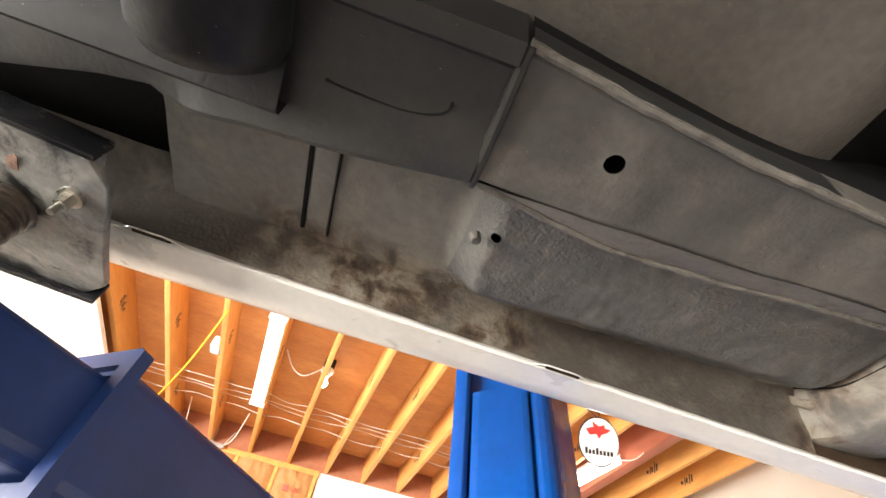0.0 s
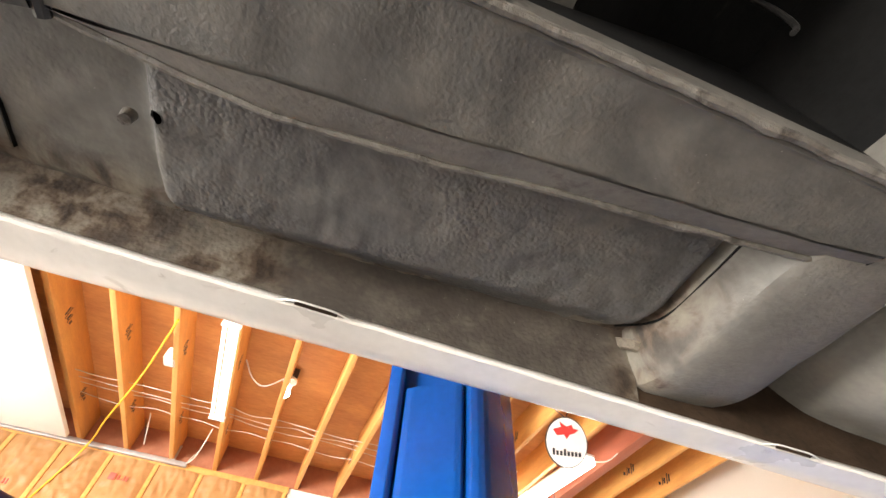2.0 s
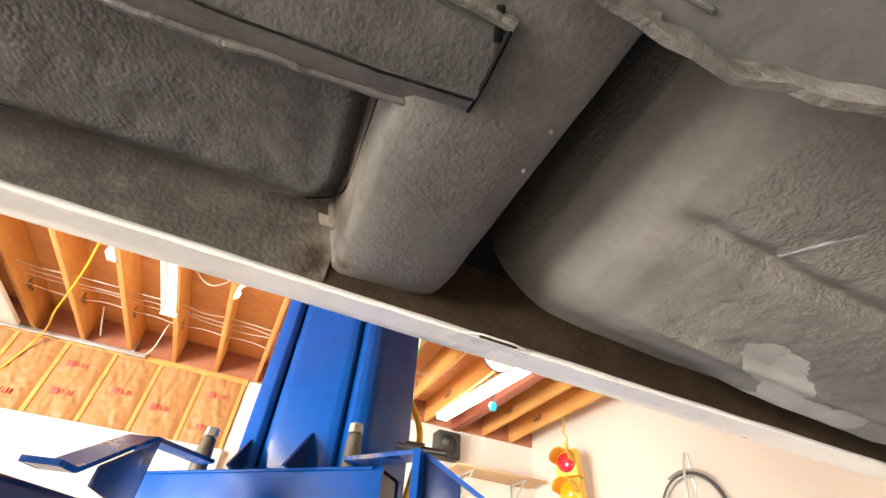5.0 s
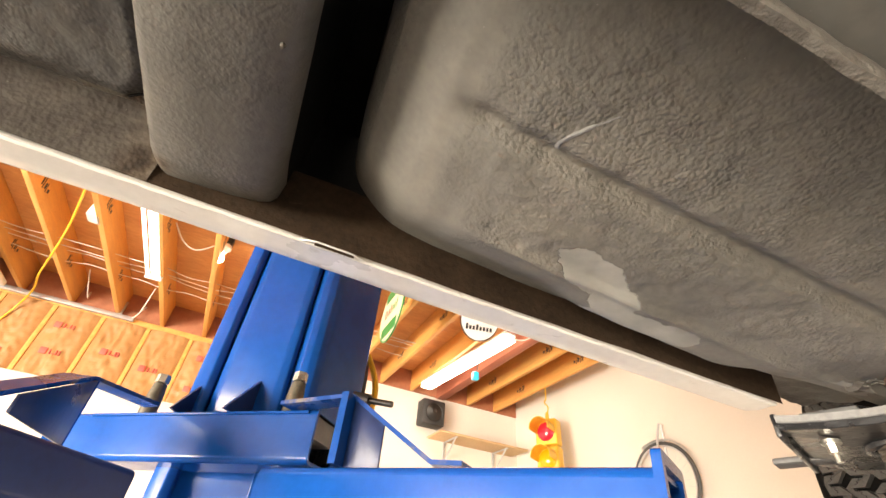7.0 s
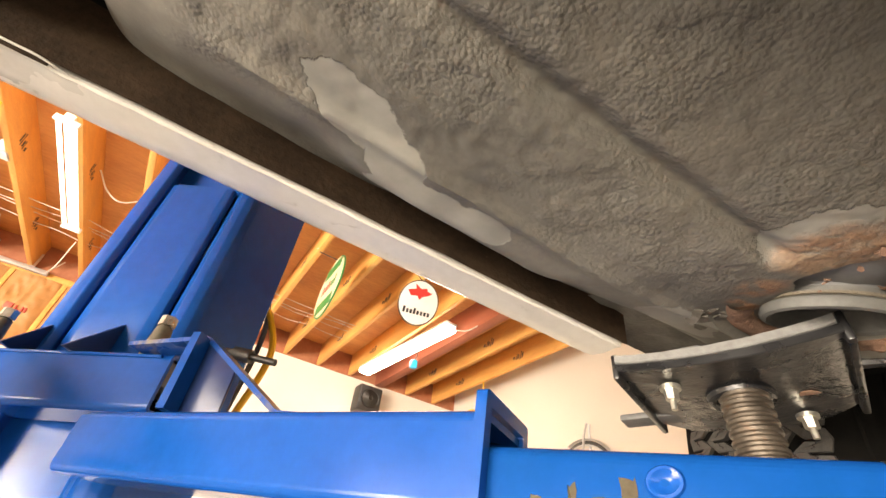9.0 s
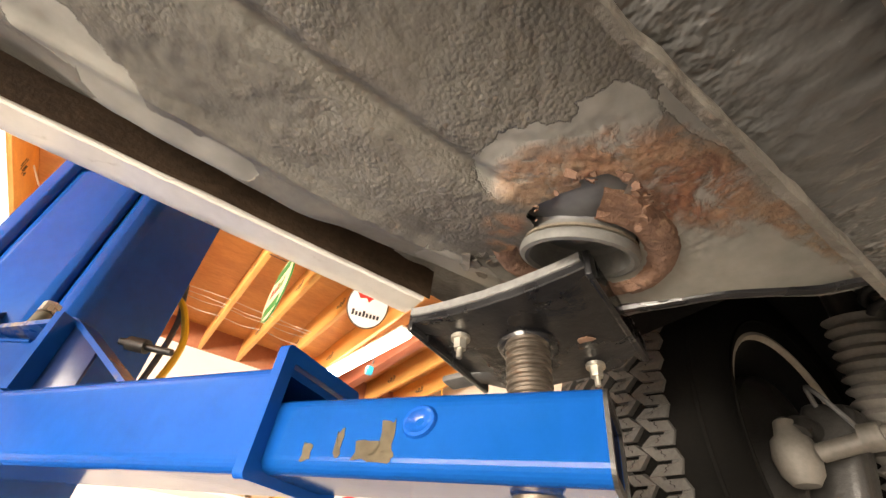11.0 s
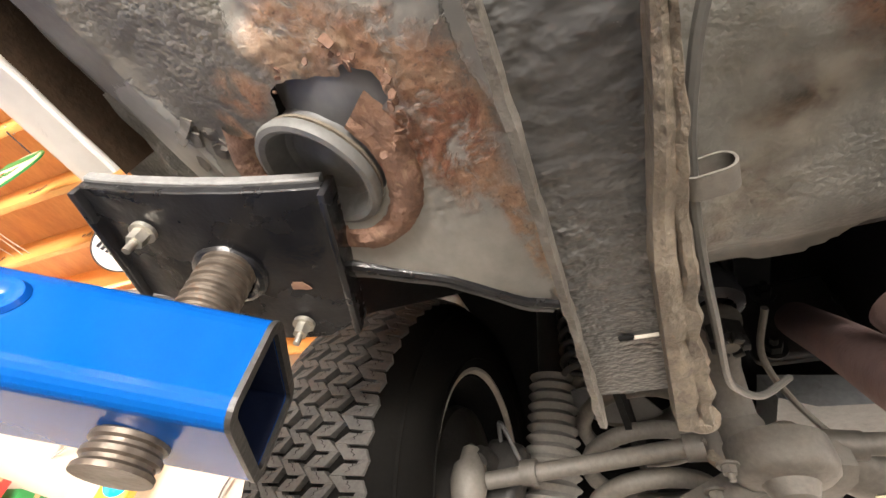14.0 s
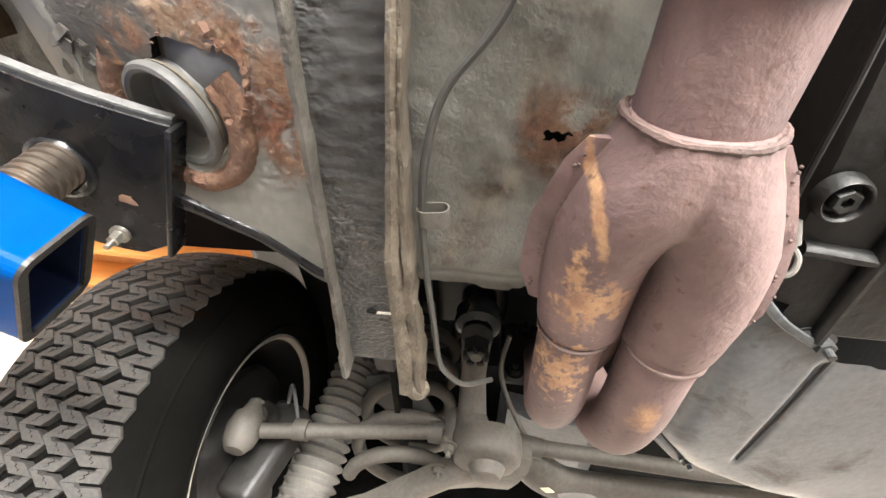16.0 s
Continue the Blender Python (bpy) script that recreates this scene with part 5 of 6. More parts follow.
def floor_front_x(y):
    return track(y, [(0.15, 1.565), (0.19, 1.563), (0.22, 1.55), (0.27, 1.505), (0.34, 1.468), (0.4, 1.45), (0.46, 1.44)])


def plug_hole(x, y):
    """Inside the ragged rusted-out opening beside the jacking tube."""
    ring = [(1.3305, 0.3061), (1.3261, 0.2996), (1.3343, 0.2709), (1.3387, 0.2604), (1.3327, 0.2554), (1.3439, 0.2404), (1.3537, 0.2394), (1.3603, 0.239), (1.3659, 0.2498), (1.3637, 0.2608), (1.3741, 0.2712), (1.379, 0.278), (1.37, 0.3), (1.346, 0.312)]
    x += 0.0022 * rough_at(x, y, 2, 130)
    y += 0.0022 * rough_at(x, y, 6, 130)
    inside = False
    for (ax, ay), (bx, by) in zip(ring, ring[1:] + ring[:1]):
        if (ay > y) != (by > y) and x < ax + (bx - ax) * (y - ay) / (by - ay):
            inside = not inside
    return inside


def front_floor():
    def z(x, y):
        h = track(x - 0.03 * (y - 0.35), [(0.779, 2.08), (0.783, 1.99), (0.789, 1.94), (0.8, 1.913), (0.82, 1.8925), (0.84, 1.8785), (0.86, 1.871), (0.89, 1.8645), (0.95, 1.859), (1.2, 1.847), (1.35, 1.842), (1.57, 1.848)])
        side = ease(0.385 + 0.028 * ease(0.98, 1.05, x) * (1 - ease(1.18, 1.26, x)), 0.462, y)
        h += 0.011 * ease(0.42, 0.46, y) * ease(1.0, 1.15, x)
        h += 0.03 * side + 0.05 * max(0, (y - 0.42) / 0.04) ** 2 * 0.12
        corner = max(0, (y - 0.4) / 0.06) * (1 - ease(0.8, 0.95, x))
        h -= 0.008 * corner
        # pressed bead
        b = 0.29 + 0.012 * (x - 0.9)
        h += 0.0085 * math.exp(-((y - b) / 0.008) ** 2) * ease(0.84, 0.87, x) * (1 - ease(1.29, 1.31, x))
        h -= 0.004 * math.exp(-((y - 0.385) / 0.006) ** 2) * ease(0.87, 0.95, x)
        h += 0.015 * ease(0.29, 0.38, y) * ease(1.23, 1.37, x) * (1 - ease(1.44, 1.5, x))
        wobble = 0.0016 * rough_at(x, y, 0, 30) + 0.001 * rough_at(x, y, 9, 120) * ease(0.84, 0.92, x) * (1 - 0.85 * ease(0.375, 0.395, y))
        if x > 1.27:
            wobble *= 1 - 0.65 * ease(1.27, 1.33, x)
            r = ((x - 1.385) / 0.11) ** 2 + ((y - 0.255) / 0.075) ** 2
            if r < 1:
                wobble += (1 - r) * (0.0006 * rough_at(x, y, 4, 60) + 0.0012 * rough_at(x, y, 6, 170) + 0.0014 * rough_at(x, y, 8, 330))
                h -= 0.004 * math.exp(-(((x - 1.386) ** 2 + (y - 0.31) ** 2) ** 0.5 - 0.058) ** 2 / 0.00022) * ease(1.36, 1.41, x)
            h += 0.012 * math.exp(-((x - 1.387) ** 2 + (y - 0.31) ** 2) / 0.0036)
        return h + wobble

    axis = Vector((0.1314, 0.3315, -0.949)).normalized()
    c = Vector((1.3886, 0.3088, 1.8569))

    def bored(x, y):
        if abs(x - c.x) > 0.07 or abs(y - c.y) > 0.08:
            return False
        v = Vector((x, y, z(x, y))) - c
        return (v - axis * v.dot(axis)).length < 0.0445

    gone = lambda x, y: x > floor_front_x(y) or plug_hole(x, y) or bored(x, y)
    f = part("front_floor_pan", trim_edge(sheet(steps(0.779, 0.801, 0.0012) + steps(0.804, 1.268, 0.0036) + steps(1.27, 1.45, 0.0016) + steps(1.453, 1.572, 0.0032), steps(0.15, 0.19, 0.0036) + steps(0.1918, 0.36, 0.0016) + steps(0.3636, 0.462, 0.0036), z, gone)), UNDER_FRONT, car)
    # rolled front edge
    edge = [(floor_front_x(y) + 0.002, y, 1.848 + 0.03 * ease(0.385, 0.46, y)) for y in steps(0.17, 0.46, 0.008)]
    part("rolled_edge", sweep(edge, 0.005, 8), PAD_BLACK, f)
    lip = [(floor_front_x(y) + 0.012, y, 1.856 + 0.004 * rough_at(y, 0, 0, 30)) for y in steps(0.2, 0.44, 0.008)]
    part("arch_seal", sweep(lip, 0.008, 8), RUBBER, f)
    part("sill_closing_panel", sheet(steps(1.29, 1.47, 0.006), steps(0.44, 0.515, 0.006), lambda x, y: 1.893 + 0.01 * ease(0.45, 0.5, y) + 0.003 * rough_at(x, y, 2, 60)), UNDER_FRONT, f)
    scar = [(0.916, 0.2842), (0.9142, 0.277), (0.919, 0.267), (0.924, 0.2585), (0.927, 0.2545), (0.932, 0.247), (0.937, 0.242)]
    part("sealant_scar", sweep(smooth_path([(x, y, z(x, y) + 0.0012) for x, y in scar], 4), lambda q: 0.0024 * (1 - 0.5 * q) * (1 + 0.3 * rough_at(q * 25, 1, 0, 1)), 8), RUBBER_EDGE, f)
    # rust flakes that stand off round the hole
    rnd = random.Random(3)
    for k in range(44):
        a = rnd.uniform(0, 6.28)
        x, y = 1.356 + 0.036 * math.cos(a) * rnd.uniform(0.85, 1.25), 0.268 + 0.032 * math.sin(a) * rnd.uniform(0.85, 1.25)
        s = rnd.uniform(0.0012, 0.0042)
        if math.hypot(x - 1.384, y - 0.312) < 0.056:
            continue
        o = [(s * rnd.uniform(0.6, 1.3) * math.cos(q), s * rnd.uniform(0.5, 1.2) * math.sin(q)) for q in (0.2, 1.2, 2.1, 3.3, 4.2, 5.3)]
        m = Matrix.Translation((x, y, 1.836 + rnd.uniform(-0.004, 0.003))) @ Euler((rnd.uniform(-0.9, 0.9), rnd.uniform(-0.9, 0.9), rnd.uniform(0, 6))).to_matrix().to_4x4()
        part("rust_flake", extrude_outline(o, 0.001, m), RUST, f)
    for k in range(11):
        x, y = rnd.uniform(1.325, 1.36), rnd.uniform(0.355, 0.395)
        w = rnd.uniform(0.003, 0.009)
        o = [(w * rnd.uniform(0.6, 1.3) * math.cos(q), w * rnd.uniform(0.4, 1.0) * math.sin(q)) for q in (0.1, 1.0, 2.2, 3.2, 4.3, 5.2)]
        m = Matrix.Translation((x, y, z(x, y) - 0.001)) @ Euler((rnd.uniform(-0.25, 0.25), rnd.uniform(-0.25, 0.25), rnd.uniform(0, 6))).to_matrix().to_4x4()
        part("sealant_flake", extrude_outline(o, 0.0018, m), LEDGE, f)
    part("floor_stud", sweep([(1.19, 0.429, 1.884), (1.191, 0.43, 1.872), (1.194, 0.432, 1.866)], lambda q: 0.0045 - 0.002 * q, 10), UNDER_FRONT, f)
    # jacking tube and its plug
    m = Matrix.Translation(c) @ axis.to_track_quat("Z", "Y").to_matrix().to_4x4() @ Matrix.Diagonal((0.965, 0.965, 1.0, 1.0))
    part("inner_skin", lathe([(0, -0.036), (0.02, -0.034), (0.04, -0.026), (0.055, -0.014), (0.062, 0.0)], 36, Matrix.Translation((1.354, 0.262, 1.8815)) @ Matrix.Diagonal((1.1, 1.0, 1.0, 1))), TUBE_GREY, f)
    e1 = axis.cross(Vector((0, 1, 0))).normalized()
    e2 = axis.cross(e1)
    rows = []
    for k in range(92):
        a = radians(-122 + 2.8 * k)
        out = Vector((math.cos(a), math.sin(a)))
        u = (e1 * out.dot(e1.xy) + e2 * out.dot(e2.xy)).normalized()
        row = []
        for r, proud in ((0.0445, -0.004), (0.046, 0.0), (0.049, 0.0022), (0.054, 0.0045), (0.06, 0.006), (0.066, 0.0055), (0.0705, 0.003), (0.0735, -0.003)):
            p = c + u * r * (1 + 0.02 * rough_at(a * 3, r, 1, 1))
            mix = ease(0.0445, 0.056, r)
            top = z(p.x, p.y) - proud
            p.z += (top - p.z) * mix - (1 - mix) * proud + 0.0009 * rough_at(p.x, p.y, 4, 170)
            row.append(p)
        rows.append(row)
    skirt = loft(rows)
    part("tube_skirt", skirt, RUST, f, "rusty rolled lip round the tube")
    part("tube_lip", lathe([(0.0435, 0.001), (0.0458, 0.0015), (0.0458, 0.0035), (0.0435, 0.004)], 40, m), FLANGE_TAN, f)
    part("jack_tube", lathe([(0.043, -0.12), (0.043, -0.004), (0.041, 0.0)], 40, m), TUBE_GREY, f)
    part("jack_plug", lathe([(0, -0.001), (0.005, -0.0015), (0.008, -0.004), (0.02, -0.0055), (0.03, -0.007), (0.0345, -0.004), (0.037, 0.006), (0.0395, 0.0125), (0.043, 0.0145), (0.0465, 0.0135), (0.048, 0.01), (0.047, 0.006), (0.043, 0.0035), (0.042, -0.01)], 44, m), PLUG, f, "round grey rubber jacking plug")


def sill():
    ys = [(0.464, 1.93), (0.464, 1.9), (0.4635, 1.87), (0.463, 1.8585)]
    secs = [[(x, y + 0.0015 * rough_at(x, z, 2, 20), z) for y, z in [(0.51, 1.955), (0.49, 1.95), (0.475, 1.94), *ys]] for x in steps(-0.9, 1.34, 0.02)]
    part("inner_sill", loft([r for r in secs if r[0][0] > 0.6]), SILL_IN, car)
    curve = [(0.42, 1.9275), (0.434, 1.923), (0.446, 1.912), (0.454, 1.896), (0.459, 1.878), (0.4625, 1.8585)]
    secs = [[(x, y + 0.0012 * rough_at(x, z, 2, 30), z + (0.0015 * rough_at(x, y, 8, 45) if z > 1.86 else 0)) for y, z in curve] for x in steps(-0.3, 0.646, 0.006)]
    part("sill_fillet", loft(secs), SILL_REAR, car)
    prof = [(0.4665, 1.868), (0.4665, 1.8575), (0.4685, 1.8562), (0.473, 1.8575), (0.49, 1.8578), (0.506, 1.861), (0.518, 1.868), (0.527, 1.878), (0.534, 1.895), (0.54, 1.93), (0.545, 2.0), (0.545, 2.1)]
    secs = []
    for x in steps(-0.9, 1.335, 0.012):
        d = 0.0011 * rough_at(x, 0, 0, 14) + 0.0006 * rough_at(x, 2, 0, 50)
        k = track(x, [(-0.1, 1.4), (0.3, 1.18), (0.62, 1.0)])
        secs.append([(x, 0.466 + (y - 0.466) * k + d, z + d + (0.0012 * rough_at(x, z, 3, 60) if 0.466 < y < 0.474 else 0)) for y, z in prof])
    s = part("rocker_panel", loft(secs), SILL_PAINT, car, "chalky white rocker panel")
    part("rocker_end", box(1.333, 1.336, 0.468, 0.53, 1.88, 2.08), SILL_PAINT, s)
    for x0 in (-0.095, 0.322, 0.775):
        line = [(x0, 0.466, 1.857), (x0 + 0.012, 0.4605, 1.8562), (x0 + 0.03, 0.46, 1.856), (x0 + 0.045, 0.4605, 1.8562), (x0 + 0.06, 0.466, 1.857)]
        part("drain_lip", sweep(smooth_path(line, 5), 0.0009, 6), SILL_PAINT, s)
        part("drain_gap", box(x0 + 0.012, x0 + 0.048, 0.4622, 0.4655, 1.8557, 1.8575), SILL_IN, s)
    part("body_side", box(-0.9, 1.3, 0.535, 0.565, 2.1, 2.7), SILL_PAINT, car)
    # Near-black strip added over the sill to shut out light.
    part("sill_closure", box(-0.9, 1.4, 0.505, 0.512, 1.945, 2.12), UNDER_DARK, car)


def front_rail():
    left = [(0.66, 0.187), (0.685, 0.198), (0.775, 0.2), (0.9, 0.164), (1.2, 0.163), (1.36, 0.168), (1.5, 0.176), (1.62, 0.183)]
    right = [(0.67, 0.085), (0.9, 0.09), (1.2, 0.1), (1.38, 0.116), (1.47, 0.126), (1.67, 0.13)]
    fold = [(0.67, 0.006), (1.25, 0.007), (1.38, 0.0105), (1.47, 0.019), (1.67, 0.026)]
    low = [(0.67, 1.853), (0.78, 1.838), (0.9, 1.814), (1.2, 1.786), (1.35, 1.777), (1.5, 1.784), (1.67, 1.797)]
    secs = []
    for x in steps(0.672, 1.63, 0.0028):
        l, r, b = track(x, left), track(x, right), track(x, low)
        row = [(x, l + 0.004, 1.86), (x, l + 0.002, b + 0.012)]
        for k in range(25):
            y = l - 0.001 + (r + 0.001 - l + 0.001) * k / 24
            fade = (1 - 0.8 * ease(1.5, 1.54, x)) * (0.15 + 0.85 * ease(0.95, 1.15, x))
            row.append((x, y, b + 0.008 + fade * (0.0014 * rough_at(x, y * 0.35 + 0.02 * math.sin(x * 40), 1, 120) + 0.0008 * rough_at(x, y * 0.6, 3, 210))))
        row += [(x, r - 0.002, b + 0.012), (x, r - 0.003, 1.86)]
        secs.append(row)
    rail = part("front_frame_rail", loft([r for r in secs if r[0][0] > 1.0]), WRINKLE, car, "wrinkled sealant on the frame rail")
    part("rail_rear_end", loft([r for r in secs if r[0][0] < 1.0029], cap=True), RAIL_END, rail)
    for dx, dy, r in ((0.0, 0.0, 0.004), (0.016, -0.012, 0.0014)):
        rim = [(0.74 + dx, 0.2 + dy, 1.849), (0.7 + dx, 0.199 + dy, 1.855), (0.682 + dx, 0.196 + dy, 1.857), (0.6715 + dx, 0.188 + dy, 1.859), (0.67 + dx, 0.172, 1.86), (0.67 + dx, 0.13, 1.86), (0.67 + dx, 0.088, 1.86)]
        part("end_rim", sweep(smooth_path(rim, 5), lambda f, r=r: r * (1 + 0.2 * rough_at(f * 30, r * 500, 0, 1)), 8), LIP, rail)
    for pts, s, x1, sag in ((left, 1, 1.635, 0.012), (right, -1, 1.67, 0.006)):
        bm = bmesh.new()
        rows = []
        for x in steps(0.672, x1, 0.006):
            y, b = track(x, pts), track(x, low)
            w = 0.0016 * rough_at(x, s, 0, 60)
            deep = 0.004 + 0.0035 * rough_at(x, s, 5, 24) + 0.0012 * rough_at(x, s, 9, 90) + sag * ease(x1 - 0.12, x1, x)
            if s < 0:
                d = track(x, fold) * (1 + 0.24 * rough_at(x, 3, 1, 30) + 0.1 * rough_at(x, 6, 1, 110)) + w
                bulge = 0.0016 * rough_at(x, 8, 2, 70)
                rows.append([(x, y + 0.002, b + 0.012), (x, y + 0.001, b - deep), (x, y - d * 0.25, b - deep - 0.0015 + bulge), (x, y - d * (0.5 + 0.12 * rough_at(x, 5, 5, 20)), b - deep + 0.0005), (x, y - d * 0.58, b - deep + 0.0005 + 0.005 * max(0, 0.3 + rough_at(x, 2, 7, 18))), (x, y - d * 0.68, b - deep + 0.0005), (x, y - d * 0.9, b - deep - bulge), (x, y - d, b - deep + 0.004), (x, y - d + 0.002, b + 0.03)])
                continue
            rows.append([(x, y + s * 0.0035 + w, b + 0.02), (x, y + s * 0.0035 + w, b - deep), (x, y - s * 0.001 + w, b - deep - 0.0012), (x, y - s * 0.0025 + w, b - deep + 0.002), (x, y - s * 0.002 + w, b + 0.012)])
        loft(rows, bm=bm)
        part("pinch_flange", bm, LIP if s > 0 else FLANGE_TAN, rail)
    part("folded_tab", lathe([(0, -0.012), (0.006, -0.011), (0.0105, -0.006), (0.012, 0.0), (0.0105, 0.006), (0.006, 0.011), (0, 0.012)], 18, Matrix.Translation((1.668, 0.113, 1.795)) @ Matrix.Rotation(0.3, 4, "Y") @ Matrix.Diagonal((1.2, 1.2, 0.8, 1))), FLANGE_TAN, rail)
    part("drain_slot", box(1.547, 1.5505, 0.145, 0.155, 1.793, 1.8, 0.0012), UNDER_DARK, rail)
    part("slot_edge", box(1.549, 1.5502, 0.13, 0.146, 1.793, 1.8, 0.0005), RIM_EDGE, rail)


def tunnel():
    def z(x, y):
        h = 1.83 + 0.03 * ease(1.5, 1.566, x) ** 2 * 3 * 0.4
        h += 0.012 * math.exp(-((y - 0.075) / 0.02) ** 2) * 0.3
        h += 0.02 * ease(-0.06, -0.16, y) + 0.003 * rough_at(x, y, 0, 14) + 0.0012 * rough_at(x, y, 3, 60)
        d = math.hypot((x - 1.385) / 1.3, y - 0.008)
        return h - 0.004 * math.exp(-(d / 0.02) ** 2)

    front = [(-0.2, 1.4), (-0.06, 1.49), (-0.021, 1.55), (-0.012, 1.559), (0.003, 1.571), (0.027, 1.578), (0.12, 1.57)]

    def gone(x, y):
        return x > track(y, front) or ((x - 1.384) / 0.0045) ** 2 + ((y - 0.006) / 0.0125) ** 2 + 1.3 * rough_at(x, y, 2, 230) < 0.75

    t = part("tunnel_floor", trim_edge(sheet(steps(0.85, 1.36, 0.006) + steps(1.362, 1.41, 0.0012) + steps(1.413, 1.581, 0.0035), steps(-0.2, -0.02, 0.004) + steps(-0.018, 0.03, 0.0012) + steps(0.032, 0.118, 0.003), z, gone), 3), TUNNEL, car)
    # Added backing behind the tunnel floor, near-black for the shade in there.
    part("cavity_shade_panel", box(0.85, 1.56, -0.2, 0.12, 1.9, 1.91), UNDER_DARK, t)
    line = smooth_path([(1.1, 0.0, 1.818), (1.22, 0.02, 1.816), (1.3, 0.046, 1.814), (1.35, 0.083, 1.812), (1.4, 0.097, 1.806), (1.45, 0.1, 1.805), (1.5, 0.099, 1.804), (1.57, 0.094, 1.806), (1.63, 0.09, 1.808), (1.66, 0.082, 1.812), (1.69, 0.062, 1.82), (1.72, 0.03, 1.85)], 8)
    part("brake_line", sweep(line, 0.0031, 8), RAIL_END, t)
    part("line_clip", ring_box((1.438, 0.092, 1.808), (1.453, 0.091, 1.808), 0.026, 0.016, 0.0014, 0.0075), LEDGE, t)
    part("front_bulkhead", box(1.58, 1.6, -0.5, 0.14, 1.9, 2.3), OILY, car)


def exhaust():
    def lobes(x, cy, cz, apart, r, turn):
        """Outline of two joined round pipes."""
        out = []
        for k in range(80):
            a = 2 * math.pi * k / 80
            q = apart * abs(math.cos(a)) + math.sqrt(max(1e-8, r * r - (apart * math.sin(a)) ** 2))
            q *= 1 - 0.6 * ease(1.385, 1.445, x) * math.exp(-(math.cos(a) / 0.22) ** 2)
            u, v = q * math.cos(a), q * math.sin(a)
            c, n = math.cos(radians(turn)), math.sin(radians(turn))
            out.append((x, cy + u * c - v * n, cz + u * n + v * c))
        return out

    shape = [(1.336, -0.053, 1.753, 0.0, 0.0365, 0), (1.34, -0.053, 1.753, 0.0, 0.0385, 0), (1.35, -0.053, 1.753, 0.0015, 0.0395, 1), (1.365, -0.053, 1.7525, 0.008, 0.0405, 3), (1.385, -0.0535, 1.752, 0.0155, 0.0405, 5), (1.405, -0.054, 1.752, 0.0258, 0.0368, 7),
             (1.425, -0.0545, 1.752, 0.0308, 0.0342, 9), (1.443, -0.0545, 1.752, 0.0328, 0.0331, 10), (1.458, -0.0545, 1.752, 0.0334, 0.0325, 11), (1.47, -0.0545, 1.7525, 0.0332, 0.0318, 11), (1.482, -0.0545, 1.7525, 0.0324, 0.0316, 11), (1.494, -0.0545, 1.753, 0.0322, 0.0306, 11), (1.5, -0.0545, 1.753, 0.032, 0.0288, 11), (1.503, -0.0545, 1.753, 0.0318, 0.0262, 11)]
    ex = part("collector", loft([lobes(*q) for q in shape], closed=True, cap=True), EXHAUST, car)
    pipe = smooth_path([(1.345, -0.054, 1.755), (1.28, -0.057, 1.758), (1.1, -0.062, 1.766), (0.8, -0.07, 1.79), (0.3, -0.08, 1.8), (-0.6, -0.08, 1.8)], 6)
    part("front_pipe", sweep(pipe, 0.0345, 28), EXHAUST, ex)
    for x, y, z, r, k in ((1.338, -0.053, 1.7535, 0.0372, 0.0), (1.277, -0.057, 1.758, 0.0352, 3.0)):
        ring = [(x + 0.0022 * rough_at(math.cos(a), math.sin(a), k, 1.4), y + r * math.cos(a), z + r * math.sin(a)) for a in [2 * math.pi * i / 120 for i in range(121)]]
        part("weld_ring", sweep(ring, lambda f, k=k: 0.0024 + 0.0016 * rough_at(f * 13, k, 0, 1) + 0.0011 * rough_at(f * 50, 2, k, 1), 8, cap=False), EXHAUST_SEAM, ex, "lumpy rusted weld")
    for pts, r in (([(1.47, -0.0225, 1.757), (1.52, -0.021, 1.757), (1.585, -0.0225, 1.759), (1.63, -0.025, 1.772), (1.68, -0.03, 1.806), (1.78, -0.045, 1.91), (1.91, -0.062, 2.04)], 0.0255), ([(1.465, -0.0855, 1.746), (1.52, -0.0835, 1.745), (1.59, -0.084, 1.747), (1.645, -0.083, 1.763), (1.67, -0.076, 1.8), (1.68, -0.06, 1.88)], 0.0275)):
        pipe = part("downpipe", sweep(smooth_path(pts, 7), r, 26), EXHAUST, ex)
        y, z = pts[0][1] + 0.001, pts[0][2]
        part("pipe_weld", sweep([(1.5035, y + (r + 0.001) * math.cos(a), z + (r + 0.001) * math.sin(a)) for a in [2 * math.pi * i / 60 for i in range(61)]], lambda f, k=y: 0.0018 + 0.0009 * rough_at(f * 24, k * 90, 0, 1), 8, cap=False), EXHAUST_SEAM, pipe)
    part("crossover_pipe", sweep(smooth_path([(1.505, -0.052, 1.772), (1.55, -0.05, 1.775), (1.6, -0.045, 1.795), (1.63, -0.04, 1.84)], 6), 0.014, 18), EXHAUST, ex)
    # pressed flanges where the two halves meet, pimpled along the edge
    rnd = random.Random(14)
    for sgn in (-1, 1):
        rows = []
        for x, cy, cz, apart, r, turn in shape[2:-3]:
            c, n = math.cos(radians(turn)), math.sin(radians(turn))
            hull = apart + r
            wide = (0.0105 + 0.003 * (x > 1.36)) * (1 if sgn > 0 else 0.6) * (1 - 0.55 * ease(1.455, 1.482, x))
            row = []
            for u, v in ((hull - 0.003, 0.0025), (hull + wide * 0.5, 0.0022 + 0.0006 * rough_at(x * 60, sgn, 0, 1)), (hull + wide, 0.001), (hull + wide + 0.0008, -0.001), (hull + wide * 0.5, -0.0026 + 0.0007 * rough_at(x * 70, sgn, 4, 1)), (hull - 0.003, -0.003)):
                u *= sgn
                row.append((x, cy + u * c - v * n, cz + u * n + v * c))
            rows.append(row)
